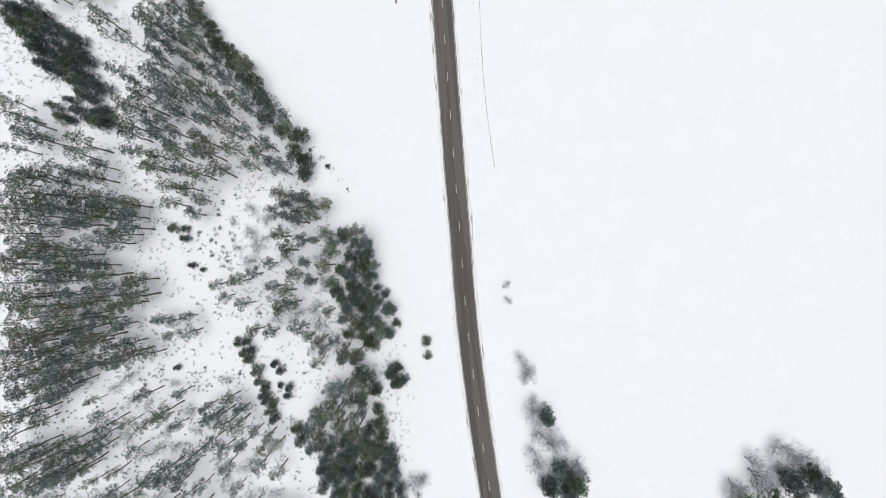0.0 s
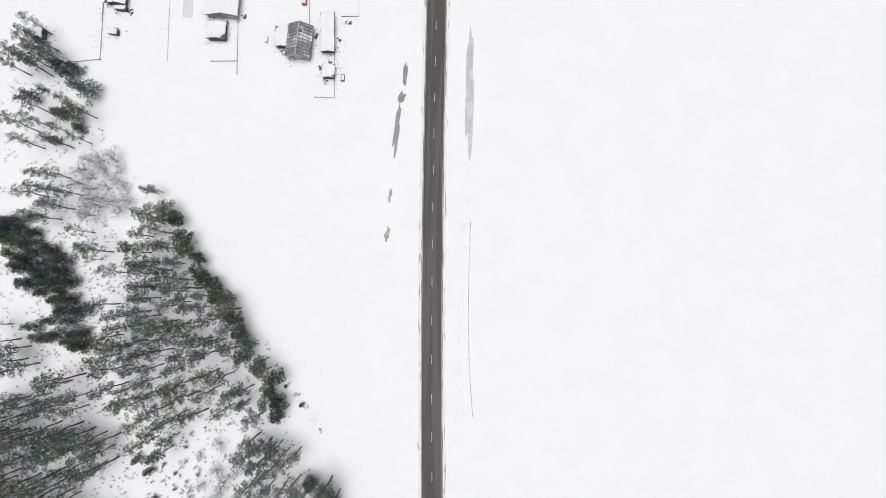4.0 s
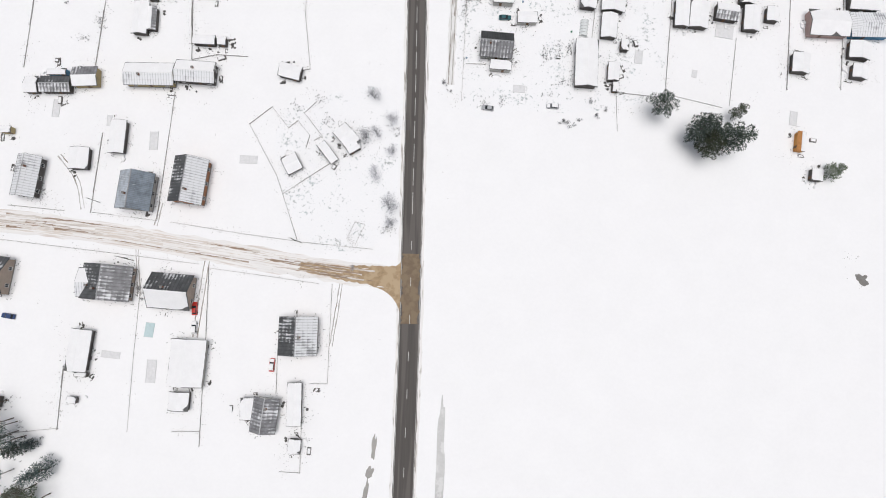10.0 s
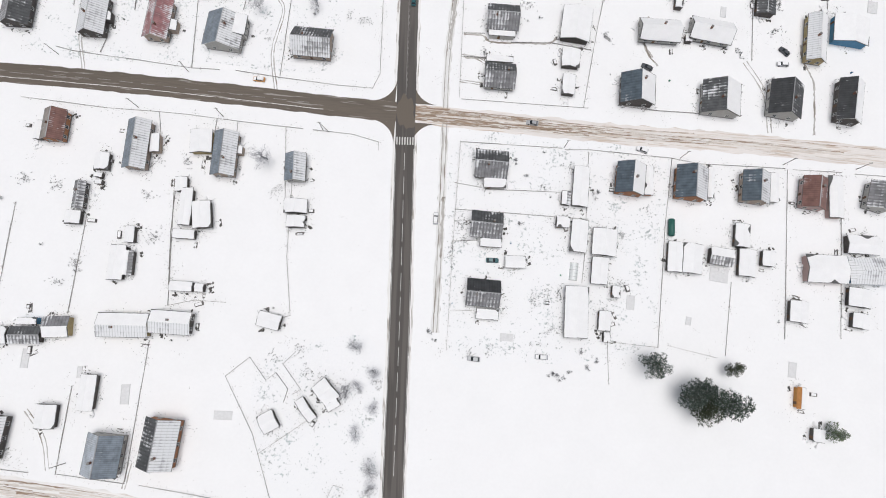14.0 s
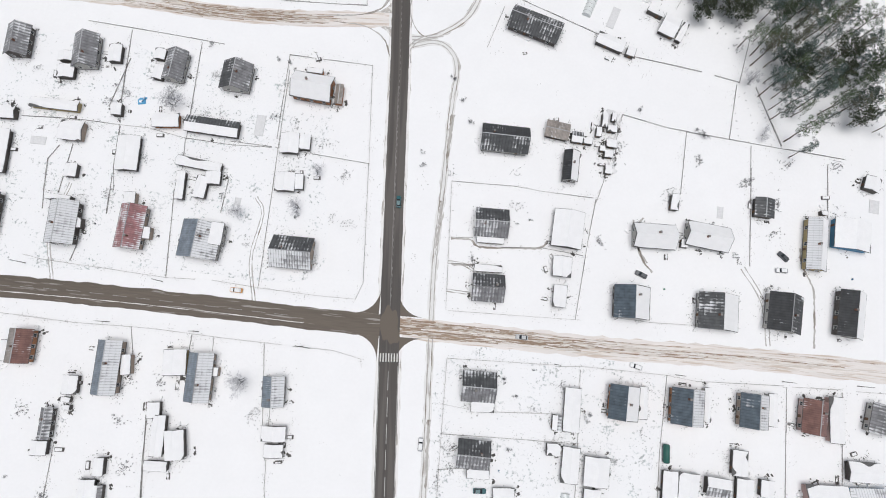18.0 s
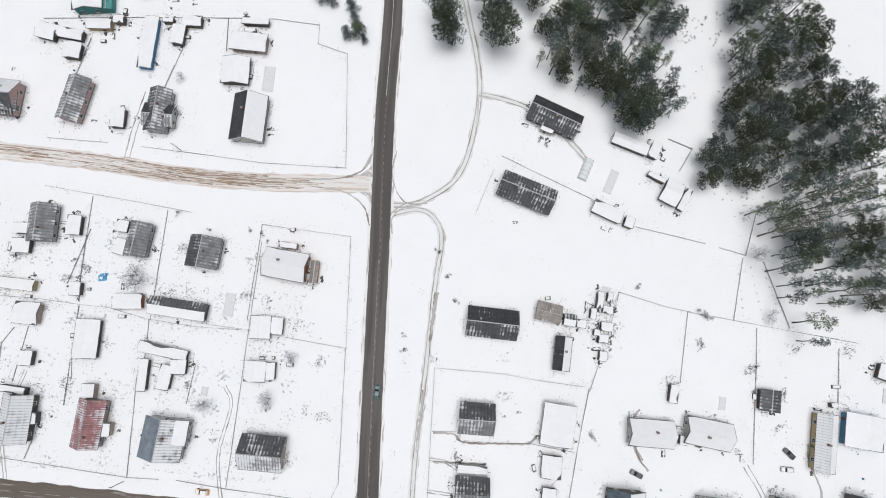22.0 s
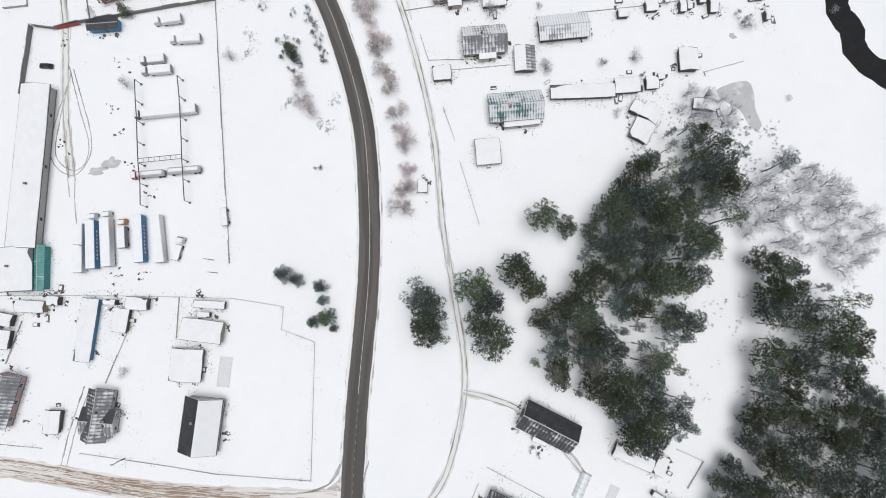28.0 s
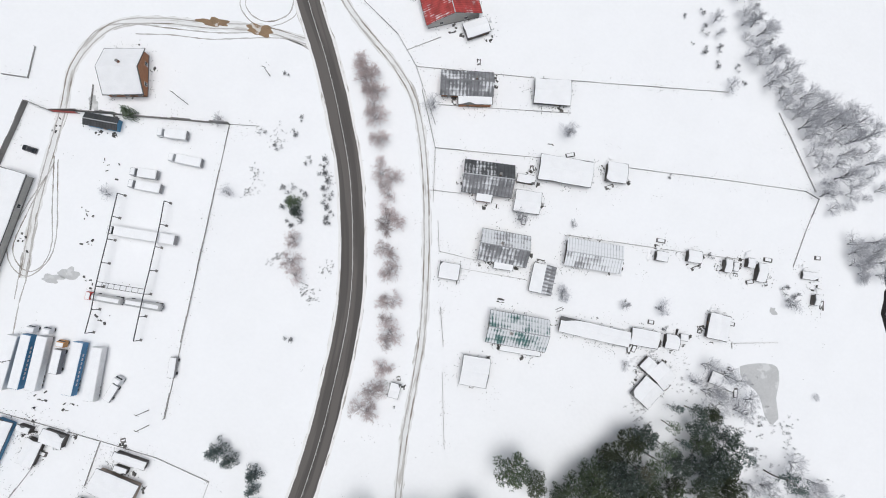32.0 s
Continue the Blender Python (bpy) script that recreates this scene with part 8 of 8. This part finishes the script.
for ob in [o for o in scene.objects if o.parent is None and o.name.split(".")[0] in ("shed", "house", "porch", "house_wing")]:
    base = [v.co for o in ob.children if o.name.split(".")[0] == "wall" for v in o.data.vertices]
    ex, ey = max(c.x for c in base), max(c.y for c in base)
    for _ in range(int((ex + ey) * 1.5)):
        off, s, f = foot_rnd.uniform(0.4, 1.3), foot_rnd.choice((-1, 1)), foot_rnd.uniform(-1.05, 1.05)
        q = ob.matrix_basis @ (Vector((s * (ex + off), f * ey, 0)) if foot_rnd.random() < ey / (ex + ey) else Vector((f * ex, s * (ey + off), 0)))
        foot.append((q.x - 0.2, q.x + 0.2, q.y - 0.2, q.y + 0.2, foot_rnd.choice((1, 2, 4))))
tufts("wall_weeds", "dead weeds added as a dark edge along the walls", foot, 15, mat("dead_weed", (0.13, 0.135, 0.13), 0.95, 0.4, 0.5), (0.12, 0.34))
clutter_rnd = random.Random(77)
for ob in [o for o in scene.objects if o.name.split(".")[0] == "shed"]:
    if clutter_rnd.random() < 0.55:
        q = ob.matrix_basis @ Vector((clutter_rnd.uniform(-2.5, 2.5), clutter_rnd.choice((-1, 1)) * clutter_rnd.uniform(4.2, 6.0), 0))
        deg = math.degrees(ob.matrix_basis.to_euler().z)
        r = clutter_rnd.random()
        if r < 0.12:
            woodpile(q.x, q.y, deg, 1.8)
        elif r < 0.75:
            cable_frame(q.x, q.y, deg + clutter_rnd.choice((0, 90, 20)), clutter_rnd.uniform(1.4, 3.0))
        else:
            barrel(q.x, q.y, (0.06, 0.06, 0.065), "dark")


def lumber_pile(x, y, ang, ln, n, seed):
    """A jumbled pile of boards and poles under a ragged cap of snow."""
    rnd = random.Random(seed)
    t = thing("lumber_pile", x, y, ang, 0, "jumbled dark boards half buried in snow by a shed", "lumber", "piles in the yards")
    geo = []
    for k in range(n):
        w, z, o, d = rnd.uniform(0.06, 0.16), 0.06 + 0.09 * (k // 3), rnd.uniform(-0.6, 0.6), rnd.uniform(-0.12, 0.12)
        v, f = box_geo(-ln / 2 * rnd.uniform(0.6, 1), ln / 2 * rnd.uniform(0.6, 1), -w, w, z - 0.06, z + 0.03)
        geo.append(([(p[0] - d * p[1], p[1] + d * p[0] + o, p[2]) for p in v], f))
    tagged(mesh_object("timber", *join(*geo), WOOD, t, ""), "", "", "", "stuff")
    top = 0.06 + 0.09 * ((n - 1) // 3) + 0.032
    blob("snow_cap", rnd.uniform(-0.2, 0.2), rnd.uniform(-0.2, 0.2), ln * rnd.uniform(0.2, 0.36), rnd.uniform(0.25, 0.5), top, ROOF_SNOW, 0, seed, 16, 0.5, parent=t, label="ragged patch of snow")


pile_rnd = random.Random(31)
for ob in [o for o in scene.objects if o.name.split(".")[0] in ("shed", "house")]:
    if pile_rnd.random() < 0.62:
        dims = [abs(c) for o in ob.children if o.name.split(".")[0] == "wall" for v in o.data.vertices for c in (v.co.x, v.co.y)]
        far = max(dims) + 0.9
        side = pile_rnd.uniform(0, 6.283)
        q = ob.matrix_basis @ Vector((math.cos(side) * (far + 0.6), math.sin(side) * (far + 0.6), 0))
        if abs(q.x - at_y(q.y)[0].x) > 7:
            lumber_pile(q.x, q.y, math.degrees(ob.matrix_basis.to_euler().z) + pile_rnd.choice((0, 90, 90, 30)), pile_rnd.uniform(1.2, 3.6), pile_rnd.randint(3, 10), pile_rnd.randrange(9999))


def junk(name, label, spots, seed, material, size, flat=0.5):
    """Small odds and ends lying about in loose groups, as one mass."""
    rnd = random.Random(seed)
    vs, fs = [], []
    for cx, cy, spread, n in spots:
        for _ in range(n):
            x, y = cx + rnd.gauss(0, spread), cy + rnd.gauss(0, spread)
            a, b, h = rnd.uniform(*size), rnd.uniform(*size) * rnd.choice((0.3, 0.6, 1.0)), rnd.uniform(0.1, flat)
            t, m = rnd.uniform(0, 3.14), len(vs)
            for z, k in ((0, 1.0), (h, 0.85)):
                for px, py in ((-a, -b), (a, -b), (a, b), (-a, b)):
                    px, py = px * k * rnd.uniform(0.8, 1.1), py * k * rnd.uniform(0.8, 1.1)
                    vs.append((x + px * math.cos(t) - py * math.sin(t), y + px * math.sin(t) + py * math.cos(t), z))
            fs += [tuple(m + q for q in f) for f in ((4, 5, 6, 7), (0, 1, 5, 4), (1, 2, 6, 5), (2, 3, 7, 6), (3, 0, 4, 7))]
    tagged(mesh_object(name, vs, fs, material), label, "clutter", "", "stuff")


junk_rnd = random.Random(90)
dark_spots, snow_spots = [], []
for ob in [o for o in scene.objects if o.parent is None and o.name.split(".")[0] in ("shed", "house", "porch")]:
    wall = [o for o in ob.children if o.name.split(".")[0] == "wall"]
    if not wall:
        continue
    ex, ey = max(abs(v.co.x) for v in wall[0].data.vertices), max(abs(v.co.y) for v in wall[0].data.vertices)
    for _ in range(junk_rnd.randint(1, 4)):
        s, f = junk_rnd.choice((-1, 1)), junk_rnd.uniform(-1, 1)
        off = junk_rnd.uniform(0.9, 1.8)
        q = ob.matrix_basis @ (Vector((s * (ex + off), f * ey, 0)) if junk_rnd.random() < 0.5 else Vector((f * ex, s * (ey + off), 0)))
        (dark_spots if junk_rnd.random() < 0.65 else snow_spots).append((q.x, q.y, junk_rnd.uniform(0.25, 0.7), junk_rnd.randint(2, 9)))
for x, y in ((-84, 612), (-88, 600), (-80, 590), (-82, 575), (-86, 624), (-78, 566), (-72, 556), (-95, 560), (-70, 520), (-63, 519), (-100, 596), (-66, 548)):
    dark_spots.append((x, y, 1.4, 6))
junk("yard_clutter", "dark odds and ends lying round the sheds", dark_spots, 6, mat("dark_junk", (0.1, 0.095, 0.09), 0.85, 0.4, 0.6), (0.1, 0.5))
junk("snowy_clutter", "small snow-covered odds and ends in the yards", snow_spots, 7, ROOF_SNOW, (0.2, 0.7), 0.7)
